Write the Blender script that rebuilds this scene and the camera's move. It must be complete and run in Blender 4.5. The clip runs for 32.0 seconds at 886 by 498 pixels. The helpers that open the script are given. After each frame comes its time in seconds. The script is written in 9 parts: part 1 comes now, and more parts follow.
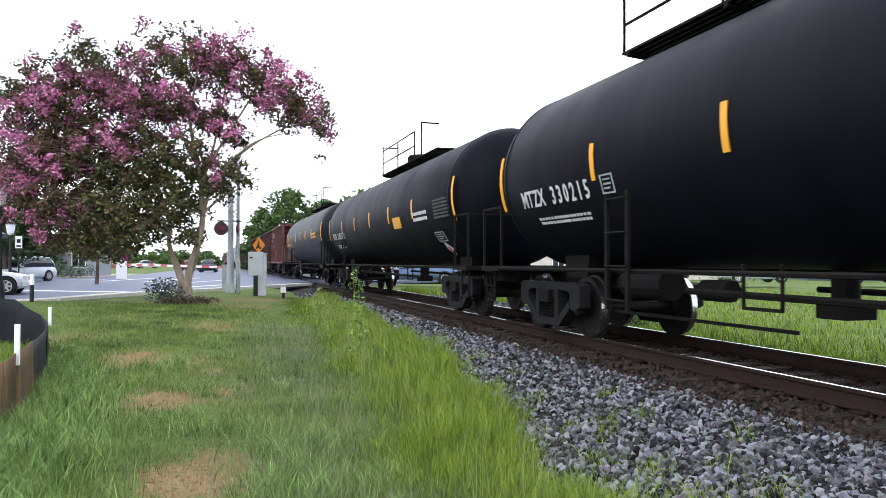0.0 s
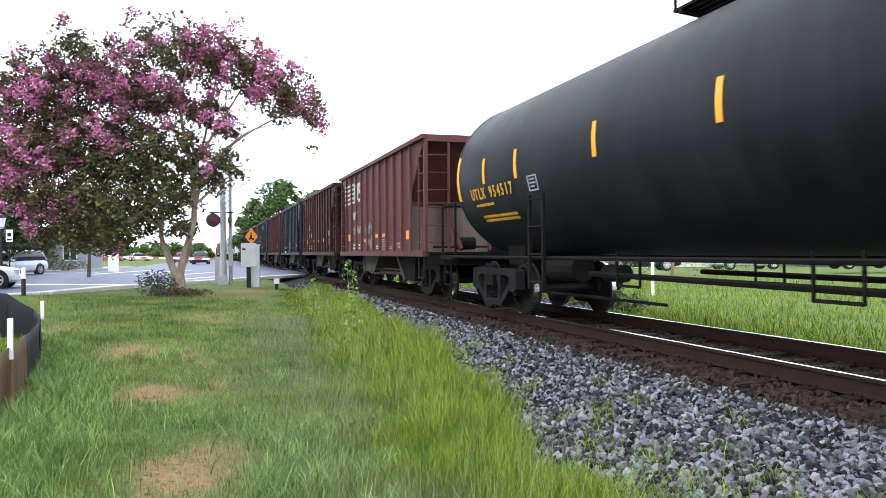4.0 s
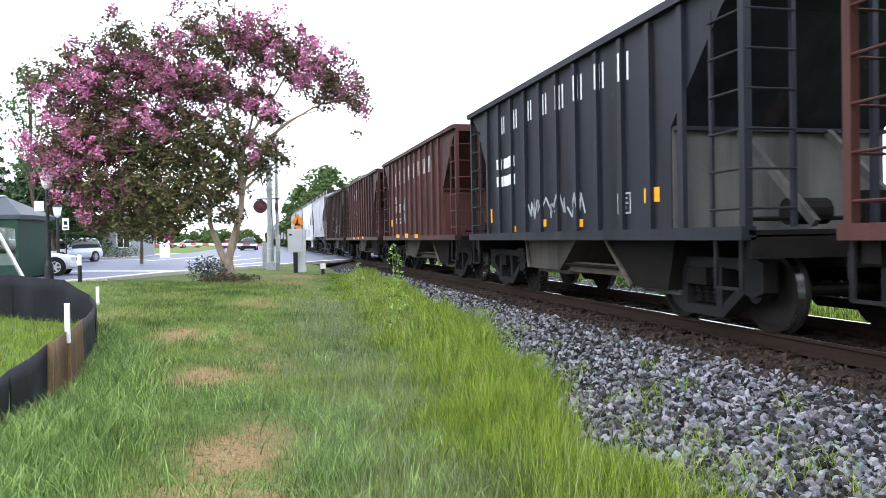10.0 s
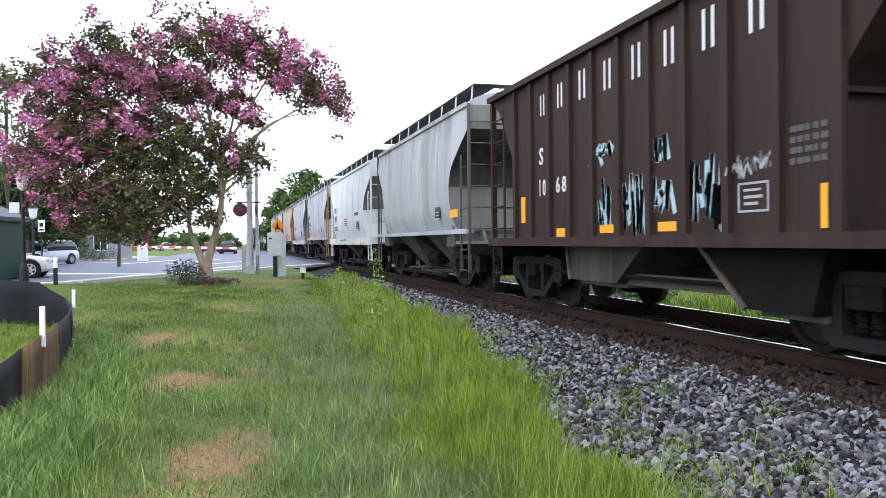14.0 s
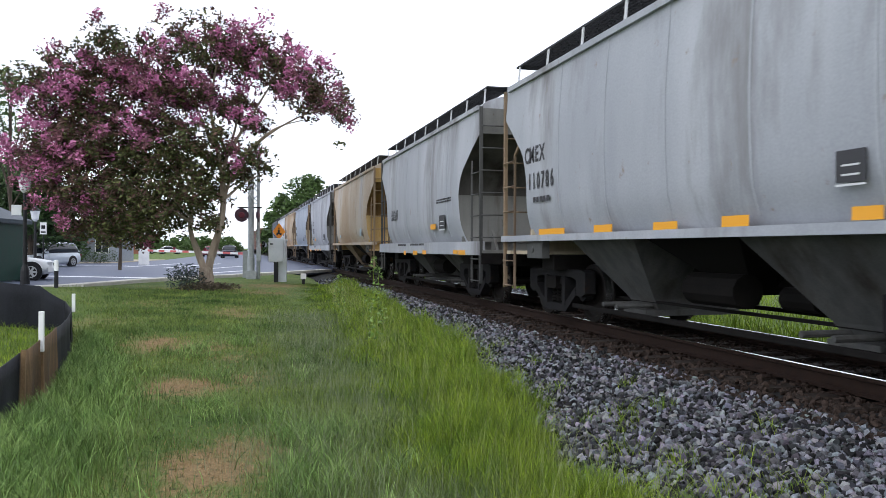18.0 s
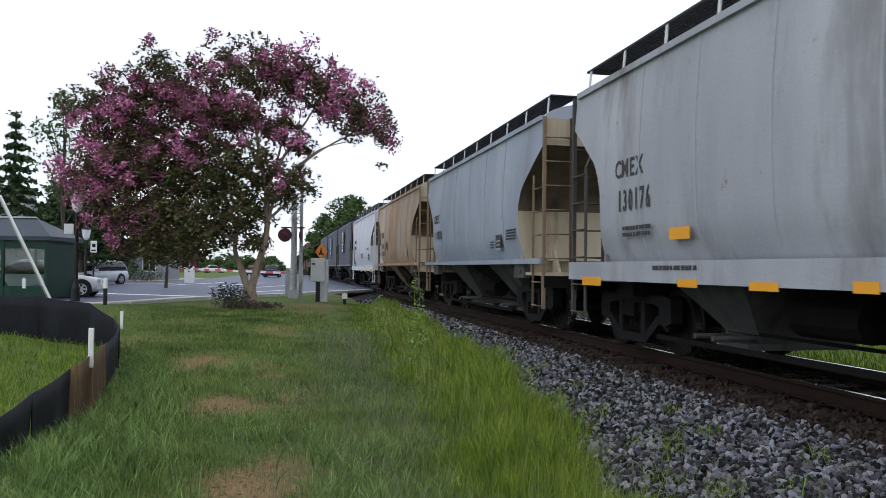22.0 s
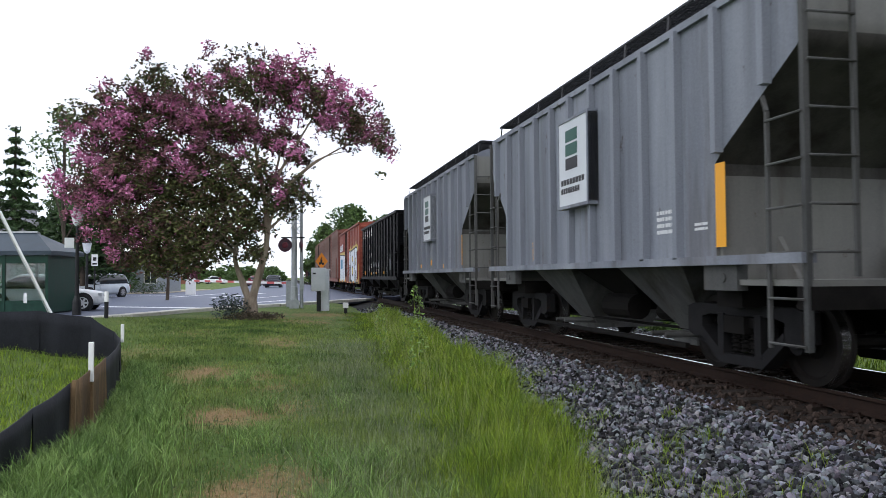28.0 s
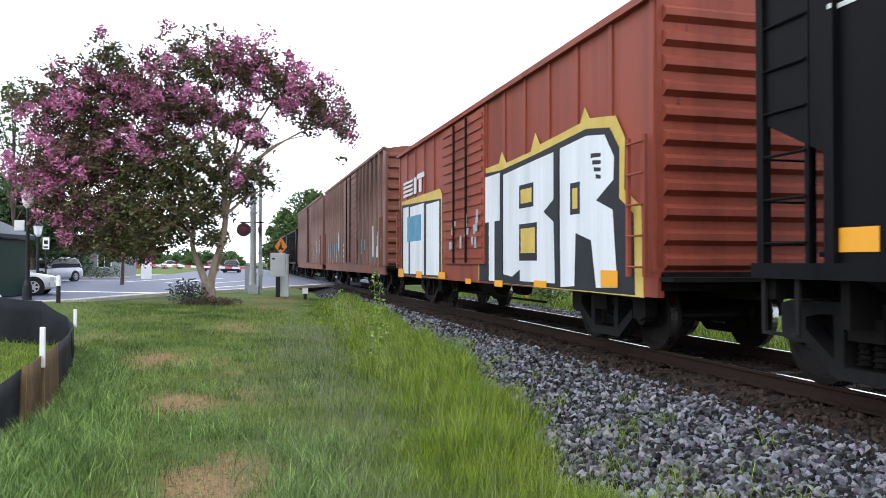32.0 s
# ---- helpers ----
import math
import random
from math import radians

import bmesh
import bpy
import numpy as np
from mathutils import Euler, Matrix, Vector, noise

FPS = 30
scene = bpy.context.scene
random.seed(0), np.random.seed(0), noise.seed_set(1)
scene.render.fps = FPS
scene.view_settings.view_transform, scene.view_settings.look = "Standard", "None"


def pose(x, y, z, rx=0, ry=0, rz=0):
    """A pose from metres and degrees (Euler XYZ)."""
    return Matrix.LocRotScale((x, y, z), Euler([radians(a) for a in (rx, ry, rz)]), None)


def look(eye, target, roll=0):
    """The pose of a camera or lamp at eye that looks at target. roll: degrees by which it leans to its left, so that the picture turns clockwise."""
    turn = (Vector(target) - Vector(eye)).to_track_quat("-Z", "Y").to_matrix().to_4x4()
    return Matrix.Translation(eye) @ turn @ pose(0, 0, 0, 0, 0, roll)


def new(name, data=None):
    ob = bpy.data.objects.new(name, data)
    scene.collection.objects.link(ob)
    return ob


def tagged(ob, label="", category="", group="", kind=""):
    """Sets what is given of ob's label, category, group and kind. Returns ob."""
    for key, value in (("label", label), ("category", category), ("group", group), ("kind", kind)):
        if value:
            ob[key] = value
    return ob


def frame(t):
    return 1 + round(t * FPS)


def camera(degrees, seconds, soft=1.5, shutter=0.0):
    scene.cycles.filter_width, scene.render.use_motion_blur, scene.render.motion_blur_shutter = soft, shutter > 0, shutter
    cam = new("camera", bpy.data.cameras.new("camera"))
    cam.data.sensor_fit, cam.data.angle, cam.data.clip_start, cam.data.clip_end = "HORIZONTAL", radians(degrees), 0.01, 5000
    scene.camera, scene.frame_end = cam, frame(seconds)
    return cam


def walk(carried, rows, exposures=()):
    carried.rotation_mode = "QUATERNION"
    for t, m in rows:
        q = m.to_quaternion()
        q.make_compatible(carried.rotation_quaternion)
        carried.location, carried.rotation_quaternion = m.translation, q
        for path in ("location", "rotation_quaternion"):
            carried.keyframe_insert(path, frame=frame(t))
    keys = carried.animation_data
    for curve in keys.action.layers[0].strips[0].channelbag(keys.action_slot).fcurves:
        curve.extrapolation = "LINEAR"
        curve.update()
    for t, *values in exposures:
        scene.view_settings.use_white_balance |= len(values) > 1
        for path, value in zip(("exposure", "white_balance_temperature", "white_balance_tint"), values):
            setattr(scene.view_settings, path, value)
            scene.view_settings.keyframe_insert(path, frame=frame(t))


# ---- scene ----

# ================= camera =================
# World: metres, z = 0 at the rail heads, the track runs along +y at x = 6.30.
TRACK_X, EYE_Z = 6.30, 1.15
cam = camera(60.0, 32.0, 0.85, 0.1)
PATH = [
    (0.0, -0.003, -0.030, 1.136, 90.98, -0.07, -16.74),
    (0.5, -0.007, -0.025, 1.134, 91.14, 0.44, -15.89),
    (1.0, -0.011, -0.019, 1.136, 90.99, 0.58, -15.90),
    (1.5, -0.009, -0.017, 1.134, 90.88, 0.16, -16.37),
    (2.0, -0.007, -0.021, 1.135, 90.59, 0.27, -17.04),
    (2.5, -0.007, -0.020, 1.143, 90.75, 0.01, -17.51),
    (4.5, -0.017, -0.010, 1.135, 90.08, 0.72, -17.28),
    (5.0, -0.007, -0.018, 1.135, 90.10, 0.90, -17.34),
    (5.5, -0.009, -0.015, 1.133, 89.84, 0.90, -16.96),
    (6.0, -0.007, -0.012, 1.135, 89.60, 1.49, -16.55),
    (6.5, -0.008, -0.007, 1.137, 89.47, 1.34, -16.20),
    (7.0, -0.010, -0.004, 1.134, 89.36, 1.29, -15.94),
    (7.5, -0.009, -0.006, 1.131, 89.56, 1.32, -16.12),
    (8.0, -0.013, 0.065, 1.137, 89.71, 1.51, -17.02),
    (8.5, -0.005, -0.003, 1.129, 89.54, 1.86, -15.99),
    (9.0, -0.012, -0.001, 1.126, 89.63, 0.71, -16.48),
    (9.5, -0.004, -0.002, 1.124, 89.55, 2.49, -14.37),
    (10.0, -0.007, 0.013, 1.120, 89.08, 1.03, -13.95),
    (10.5, -0.013, 0.007, 1.124, 89.58, 0.99, -14.66),
    (11.0, -0.011, 0.016, 1.119, 89.17, 0.85, -14.23),
    (11.5, -0.009, 0.011, 1.125, 89.05, 1.14, -14.32),
    (12.0, -0.013, 0.020, 1.123, 88.75, 0.81, -14.62),
    (12.5, -0.012, 0.024, 1.130, 88.61, 0.84, -14.98),
    (13.0, -0.014, 0.021, 1.124, 89.38, 1.45, -15.18),
    (13.5, -0.016, 0.021, 1.125, 89.61, 0.71, -15.44),
    (14.0, -0.012, 0.021, 1.123, 89.42, 0.61, -15.40),
    (14.5, -0.015, 0.018, 1.130, 89.49, 1.01, -14.96),
    (16.5, 0.009, -0.024, 1.149, 89.69, 1.06, -15.30),
    (17.0, 0.006, 0.016, 1.152, 89.84, 1.53, -15.30),
    (17.5, 0.006, 0.011, 1.155, 89.97, 0.49, -15.47),
    (18.0, 0.005, 0.007, 1.162, 89.93, -0.15, -15.29),
    (18.5, 0.000, 0.016, 1.150, 89.58, -0.37, -14.98),
    (19.0, -0.001, 0.018, 1.159, 90.31, -0.32, -14.41),
    (19.5, -0.004, 0.018, 1.156, 90.73, -0.11, -13.53),
    (20.0, -0.011, 0.009, 1.170, 91.73, -0.46, -13.26),
    (20.5, -0.011, 0.003, 1.169, 91.42, -0.69, -12.85),
    (21.0, -0.004, 0.012, 1.168, 91.56, -0.73, -12.43),
    (21.5, -0.017, 0.012, 1.166, 91.46, -0.66, -12.41),
    (22.0, -0.012, 0.014, 1.167, 91.48, -0.66, -12.29),
    (22.5, -0.012, 0.043, 1.171, 91.70, -0.69, -12.15),
    (23.0, -0.010, 0.021, 1.176, 91.76, 0.09, -12.40),
    (23.5, 0.004, 0.007, 1.172, 91.45, 0.35, -13.00),
    (24.0, 0.011, 0.003, 1.172, 91.46, 0.44, -13.06),
    (24.5, 0.024, -0.007, 1.170, 91.60, 0.32, -13.40),
    (25.0, 0.030, -0.016, 1.177, 91.29, 0.91, -13.55),
    (25.5, 0.037, -0.017, 1.174, 91.65, 0.92, -13.23),
    (27.5, 0.028, -0.024, 1.179, 91.71, 0.15, -13.37),
    (28.0, 0.024, -0.025, 1.178, 92.01, 0.34, -12.17),
    (28.5, 0.019, 0.007, 1.168, 90.68, -2.42, -11.10),
    (29.0, 0.031, -0.025, 1.182, 92.56, -1.66, -15.28),
    (29.5, 0.034, -0.029, 1.182, 92.15, -1.70, -16.25),
    (30.0, 0.020, -0.018, 1.178, 91.83, -1.27, -16.04),
    (30.5, 0.016, -0.014, 1.174, 91.77, -1.21, -15.77),
    (31.0, 0.011, -0.013, 1.182, 91.06, -0.98, -15.63),
    (31.5, 0.016, -0.011, 1.174, 91.16, -0.49, -14.91),
    (32.0, 0.021, -0.015, 1.176, 90.98, -0.06, -15.12),
]
EXPOSURES = [(0.0, -0.26), (2.5, -0.18), (5.0, 0.09), (9.0, 0.19), (12.0, -0.01), (14.0, -0.16), (17.0, -0.92), (18.0, -0.78), (19.0, -0.72), (20.0, -1.04), (22.0, -1.28), (25.0, -1.36), (28.0, -0.93), (29.0, -0.91), (30.0, -0.48), (31.0, -0.18), (32.0, -0.41)]
walk(cam, [(t, pose(x, y, z, a, b, c)) for t, x, y, z, a, b, c in PATH], EXPOSURES)

# how far the train has come, second by second
RUN = [(0.0, 0.0), (1.0, 9.51), (2.0, 19.02), (4.5, 42.77), (6.0, 56.90), (8.0, 75.62), (10.0, 94.26), (12.0, 112.87),
       (14.0, 131.50), (16.5, 154.94), (18.0, 169.08), (20.0, 188.03), (22.0, 207.03), (24.0, 225.94), (26.0, 244.70),
       (28.0, 263.31), (30.0, 282.03), (32.0, 300.84)]
RUN_T, RUN_D = np.array([r[0] for r in RUN]), np.array([r[1] for r in RUN])

# ================= light =================
world = bpy.data.worlds.new("overcast_sky")
scene.world = world
world.use_nodes = True
wn, wl = world.node_tree.nodes, world.node_tree.links
wn.clear()
sky = wn.new("ShaderNodeTexSky")
sky.sky_type, sky.sun_disc, sky.sun_elevation, sky.sun_rotation = "NISHITA", False, radians(38), radians(215)
sky_gain = wn.new("ShaderNodeMix")
sky_gain.data_type, sky_gain.blend_type = "RGBA", "MULTIPLY"
sky_gain.inputs["Factor"].default_value = 1.0
sky_gain.inputs["B"].default_value = (0.10, 0.10, 0.10, 1)
cloud = wn.new("ShaderNodeMix")
cloud.data_type = "RGBA"
cloud.inputs["Factor"].default_value = 0.88
cloud.inputs["B"].default_value = (0.955, 1.0, 1.13, 1)
back = wn.new("ShaderNodeBackground")
back.inputs["Strength"].default_value = 2.82
wout = wn.new("ShaderNodeOutputWorld")
wl.new(sky.outputs[0], sky_gain.inputs["A"])
wl.new(sky_gain.outputs["Result"], cloud.inputs["A"])
wl.new(cloud.outputs["Result"], back.inputs[0])
wl.new(back.outputs[0], wout.inputs[0])
sun_data = bpy.data.lights.new("hazy_sun", "SUN")
sun_data.energy, sun_data.angle, sun_data.color = 0.9, radians(14), (1.0, 0.97, 0.93)
sun = new("hazy_sun", sun_data)
sun.matrix_world = look((-30, -20, 30), (0, 15, 0))

# ================= materials =================

S = (1, 1, 0.12)  # streaks that run down a wall


def surface(name, a, b, scale=6.0, rough=0.6, metal=0.0, bump=0.02, fine=60.0, stretch=(1, 1, 1), stain=None, stain_scale=1.2, stain_cut=0.55,
            spec=0.25, island=0.0, vary=0.0, grime=0.42, flake=None, hue=0.0):
    """A painted, rusted or natural surface: two colours mixed by coarse and fine noise, an optional stain, and fine relief."""
    m = bpy.data.materials.new(name)
    m.use_nodes = True
    n, l = m.node_tree.nodes, m.node_tree.links
    p = n["Principled BSDF"]
    p.inputs["Metallic"].default_value = metal
    p.inputs["Specular IOR Level"].default_value = spec
    tc = n.new("ShaderNodeTexCoord")
    mp = n.new("ShaderNodeMapping")
    mp.inputs["Scale"].default_value = stretch
    l.new(tc.outputs["Object"], mp.inputs["Vector"])
    n1 = n.new("ShaderNodeTexNoise")
    n1.inputs["Scale"].default_value, n1.inputs["Detail"].default_value = scale, 6
    n2 = n.new("ShaderNodeTexNoise")
    n2.inputs["Scale"].default_value, n2.inputs["Detail"].default_value = fine, 4
    l.new(mp.outputs[0], n1.inputs["Vector"])
    l.new(tc.outputs["Object"], n2.inputs["Vector"])
    mixf = n.new("ShaderNodeMath")
    mixf.operation = "MULTIPLY_ADD"
    l.new(n2.outputs[0], mixf.inputs[0])
    mixf.inputs[1].default_value = 0.35
    l.new(n1.outputs[0], mixf.inputs[2])
    ramp = n.new("ShaderNodeMapRange")
    ramp.inputs["From Min"].default_value, ramp.inputs["From Max"].default_value = 0.50, 0.84
    l.new(mixf.outputs[0], ramp.inputs["Value"])
    mix = n.new("ShaderNodeMix")
    mix.data_type = "RGBA"
    mix.inputs["A"].default_value, mix.inputs["B"].default_value = (*a, 1), (*b, 1)
    l.new(ramp.outputs[0], mix.inputs["Factor"])
    col = mix.outputs["Result"]
    if stain:
        n3 = n.new("ShaderNodeTexNoise")
        n3.inputs["Scale"].default_value, n3.inputs["Detail"].default_value, n3.inputs["Roughness"].default_value = stain_scale, 7, 0.65
        l.new(mp.outputs[0], n3.inputs["Vector"])
        r3 = n.new("ShaderNodeMapRange")
        r3.inputs["From Min"].default_value, r3.inputs["From Max"].default_value = stain_cut, stain_cut + 0.16
        l.new(n3.outputs[0], r3.inputs["Value"])
        m3 = n.new("ShaderNodeMix")
        m3.data_type = "RGBA"
        m3.inputs["B"].default_value = (*stain, 1)
        l.new(r3.outputs[0], m3.inputs["Factor"])
        l.new(col, m3.inputs["A"])
        col = m3.outputs["Result"]
    if stretch == S:  # thin dark runs of dirt, on brown hoppers also rib shade, and larger faded fields
        ms = n.new("ShaderNodeMapping")
        ms.inputs["Scale"].default_value = (1, 1, 0.05)
        l.new(tc.outputs["Object"], ms.inputs["Vector"])
        for node_scale, lo, hi, dark, vec in ((2.4, 0.48, 0.76, 1 - grime, ms), (0.55, 0.42, 0.66, 1 - 0.5 * grime, mp)):
            n4 = n.new("ShaderNodeTexNoise")
            n4.inputs["Scale"].default_value, n4.inputs["Detail"].default_value, n4.inputs["Roughness"].default_value = node_scale, 6, 0.6
            l.new(vec.outputs[0], n4.inputs["Vector"])
            r4 = n.new("ShaderNodeMapRange")
            r4.inputs["From Min"].default_value, r4.inputs["From Max"].default_value = lo, hi
            r4.inputs["To Min"].default_value, r4.inputs["To Max"].default_value = 1.12, dark
            l.new(n4.outputs[0], r4.inputs["Value"])
            h4 = n.new("ShaderNodeHueSaturation")
            l.new(r4.outputs[0], h4.inputs["Value"])
            l.new(col, h4.inputs["Color"])
            col = h4.outputs[0]
    if flake:  # spots where the paint has gone
        for node_scale, lo in ((2.6, 0.64), (11.0, 0.66)):
            n5 = n.new("ShaderNodeTexNoise")
            n5.inputs["Scale"].default_value, n5.inputs["Detail"].default_value, n5.inputs["Roughness"].default_value = node_scale, 9, 0.7
            m5p = n.new("ShaderNodeMapping")
            m5p.inputs["Scale"].default_value = (1, 1, 0.6)
            l.new(tc.outputs["Object"], m5p.inputs["Vector"])
            l.new(m5p.outputs[0], n5.inputs["Vector"])
            r5 = n.new("ShaderNodeMapRange")
            r5.inputs["From Min"].default_value, r5.inputs["From Max"].default_value = lo, lo + 0.05
            l.new(n5.outputs[0], r5.inputs["Value"])
            m5 = n.new("ShaderNodeMix")
            m5.data_type = "RGBA"
            m5.inputs["B"].default_value = (*flake, 1)
            l.new(r5.outputs[0], m5.inputs["Factor"])
            l.new(col, m5.inputs["A"])
            col = m5.outputs["Result"]
    if island or vary:
        if island:
            rnd = n.new("ShaderNodeNewGeometry").outputs["Random Per Island"]
        else:
            rnd = n.new("ShaderNodeObjectInfo").outputs["Random"]
        mr = n.new("ShaderNodeMapRange")
        w = island or vary
        mr.inputs["To Min"].default_value, mr.inputs["To Max"].default_value = 1 - w, 1 + w
        if w > 0.8:  # a few bright pieces among many dark ones
            mr.inputs["To Max"].default_value = 1 + 1.7 * w
            pw = n.new("ShaderNodeMath")
            pw.operation = "POWER"
            pw.inputs[1].default_value = 1.8
            l.new(rnd, pw.inputs[0])
            l.new(pw.outputs[0], mr.inputs["Value"])
        else:
            l.new(rnd, mr.inputs["Value"])
        hsv = n.new("ShaderNodeHueSaturation")
        l.new(mr.outputs[0], hsv.inputs["Value"])
        l.new(col, hsv.inputs["Color"])
        col = hsv.outputs[0]
        if hue:  # some pieces warm, some greenish or blue
            white = n.new("ShaderNodeTexWhiteNoise")
            white.noise_dimensions = "1D"
            l.new(rnd, white.inputs["W"])
            tint = n.new("ShaderNodeMix")
            tint.data_type, tint.blend_type = "RGBA", "OVERLAY"
            tint.inputs["Factor"].default_value = hue * 5
            l.new(col, tint.inputs["A"])
            l.new(white.outputs["Color"], tint.inputs["B"])
            col = tint.outputs["Result"]
    l.new(col, p.inputs["Base Color"])
    rr = n.new("ShaderNodeMapRange")
    rr.inputs["To Min"].default_value, rr.inputs["To Max"].default_value = max(0.02, rough - 0.12), min(1, rough + 0.15)
    l.new(n1.outputs[0], rr.inputs["Value"])
    l.new(rr.outputs[0], p.inputs["Roughness"])
    if bump:
        bp = n.new("ShaderNodeBump")
        bp.inputs["Strength"].default_value, bp.inputs["Distance"].default_value = 0.6, bump
        l.new(mixf.outputs[0], bp.inputs["Height"])
        l.new(bp.outputs[0], p.inputs["Normal"])
    return m


def plain(name, c, rough=0.5, metal=0.0, emit=0.0):
    m = bpy.data.materials.new(name)
    m.use_nodes = True
    p = m.node_tree.nodes["Principled BSDF"]
    p.inputs["Base Color"].default_value, p.inputs["Roughness"].default_value, p.inputs["Metallic"].default_value = (*c, 1), rough, metal
    if emit:
        p.inputs["Emission Color"].default_value, p.inputs["Emission Strength"].default_value = (*c, 1), emit
    return m


# the 0.66 runs here and in M_OLDBROWN paint dirt and the ribs' shadows
M_BROWN = surface("oxide_brown_paint", (0.040, 0.0130, 0.0125), (0.066, 0.0222, 0.0210), 3, 0.6, 0, 0.004, 50, S, (0.020, 0.0095, 0.0095), 1.3, 0.50, grime=0.66, flake=(0.1092, 0.0572, 0.046))
M_NSBROWN = surface("red_brown_paint", (0.07423, 0.02425, 0.02244), (0.09799, 0.03349, 0.03036), 3, 0.6, 0, 0.004, 50, S, (0.0594, 0.0231, 0.0198), 2.0, 0.6, flake=(0.055, 0.03, 0.03))
M_OLDBROWN = surface("worn_brown_paint", (0.036, 0.0116, 0.0104), (0.062, 0.0212, 0.0188), 2.4, 0.65, 0, 0.004, 50, S, (0.090, 0.036, 0.026), 1.2, 0.57, grime=0.66, flake=(0.12, 0.055, 0.04))
M_DARK = surface("sooty_black_paint", (0.0072, 0.0084, 0.0128), (0.0180, 0.0205, 0.0295), 2.2, 0.55, 0, 0.004, 50, S, (0.030, 0.022, 0.0235), 1.3, 0.54, spec=0.2, grime=0.6, flake=(0.032, 0.030, 0.038))
M_DARKBROWN = surface("sooty_brown_paint", (0.02112, 0.0132, 0.01254), (0.0396, 0.02376, 0.02046), 3, 0.65, 0, 0.004, 50, S, (0.033, 0.0264, 0.02442), 2.0, 0.6, spec=0.15)
M_TANK = surface("black_tank_paint", (0.0030, 0.0036, 0.0062), (0.0048, 0.0054, 0.0086), 1.5, 0.5, 0, 0.002, 40, S, (0.007, 0.0076, 0.0105), 1.2, 0.62, 0.06, grime=0.3)
M_TANKGREY = surface("dusty_black_tank_paint", (0.007, 0.008, 0.0105), (0.015, 0.017, 0.021), 1.5, 0.5, 0, 0.002, 40, S, (0.0225, 0.024, 0.0275), 1.0, 0.58, spec=0.15)
M_WHITE = surface("white_hopper_paint", (0.545, 0.575, 0.615), (0.635, 0.658, 0.690), 1.2, 0.5, 0, 0.003, 40, (1, 1, 0.2), (0.46, 0.475, 0.50), 0.9, 0.56)
M_GREY = surface("grey_hopper_paint", (0.310, 0.328, 0.362), (0.44, 0.456, 0.490), 0.9, 0.55, 0, 0.003, 40, (1, 1, 0.22), (0.205, 0.203, 0.208), 0.8, 0.50, flake=(0.26, 0.21, 0.17))
M_BLUEGREY = surface("stained_grey_hopper_paint", (0.245, 0.285, 0.345), (0.36, 0.405, 0.475), 1.0, 0.55, 0, 0.003, 40, (1, 1, 0.35), (0.30, 0.20, 0.10), 0.7, 0.60, grime=0.3, flake=(0.20, 0.135, 0.08))
M_TAN = surface("cement_stained_tan_paint", (0.335, 0.235, 0.14), (0.51, 0.46, 0.38), 0.5, 0.65, 0, 0.003, 40, (1, 1, 0.4), (0.36, 0.345, 0.335), 0.5, 0.52, flake=(0.30, 0.16, 0.06))
M_TAN2 = surface("rust_stained_tan_paint", (0.37, 0.225, 0.125), (0.52, 0.425, 0.305), 0.8, 0.65, 0, 0.003, 40, (1, 1, 0.3), (0.43, 0.41, 0.39), 0.8, 0.54, flake=(0.25, 0.135, 0.065))
M_CREAM = surface("cream_end_paint", (0.36, 0.30, 0.21), (0.45, 0.40, 0.30), 2, 0.6, 0, 0.003, 40, S, (0.15, 0.085, 0.05), 1.5, 0.56, grime=0.25, flake=(0.16, 0.085, 0.045))
M_RIBGREY = surface("ribbed_grey_paint", (0.135, 0.147, 0.176), (0.215, 0.230, 0.262), 1.3, 0.55, 0, 0.003, 40, S, (0.098, 0.093, 0.095), 1.2, 0.54, grime=0.26, flake=(0.060, 0.050, 0.046))
M_PALEGREY = surface("pale_grey_end_paint", (0.126, 0.126, 0.1197), (0.168, 0.168, 0.1554), 2, 0.6, 0, 0.003, 40, S, (0.0588, 0.042, 0.0294), 1.5, 0.58, grime=0.16, flake=(0.07, 0.04, 0.025))
M_BLACKHOP = surface("black_hopper_paint", (0.00378, 0.00378, 0.004725), (0.00693, 0.00693, 0.00819), 2, 0.5, 0, 0.003, 40, S, (0.01103, 0.01103, 0.0126), 1.2, 0.62, spec=0.07)
M_ORANGE = surface("orange_red_boxcar_paint", (0.1822, 0.04022, 0.02461), (0.2295, 0.0526, 0.03164), 2, 0.55, 0, 0.003, 40, S, (0.135, 0.03403, 0.02812), 1.2, 0.58, grime=0.3, flake=(0.07, 0.025, 0.025))
M_BOXBROWN = surface("faded_brown_boxcar_paint", (0.14, 0.0525, 0.03719), (0.189, 0.07, 0.04834), 2, 0.6, 0, 0.003, 40, S, (0.098, 0.042, 0.03719), 1.2, 0.56, grime=0.3, flake=(0.20, 0.13, 0.11))
# grime on the underframe; on the middle slope sheets this near-black paints shade
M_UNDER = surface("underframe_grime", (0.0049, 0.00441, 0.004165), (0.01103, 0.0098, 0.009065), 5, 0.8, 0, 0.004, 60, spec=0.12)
M_TRUCK = surface("truck_casting", (0.0075, 0.0075, 0.0085), (0.0155, 0.0150, 0.0160), 6, 0.75, 0.1, 0.004, 60, (1, 1, 1), (0.028, 0.017, 0.012), 4, 0.62, spec=0.18)
M_WHEEL = surface("wheel_steel", (0.00637, 0.005642, 0.00546), (0.01274, 0.01001, 0.008372), 8, 0.6, 0.3, 0.002, 60)
M_RIM = plain("polished_wheel_tread", (0.55, 0.55, 0.55), 0.25, 1.0)
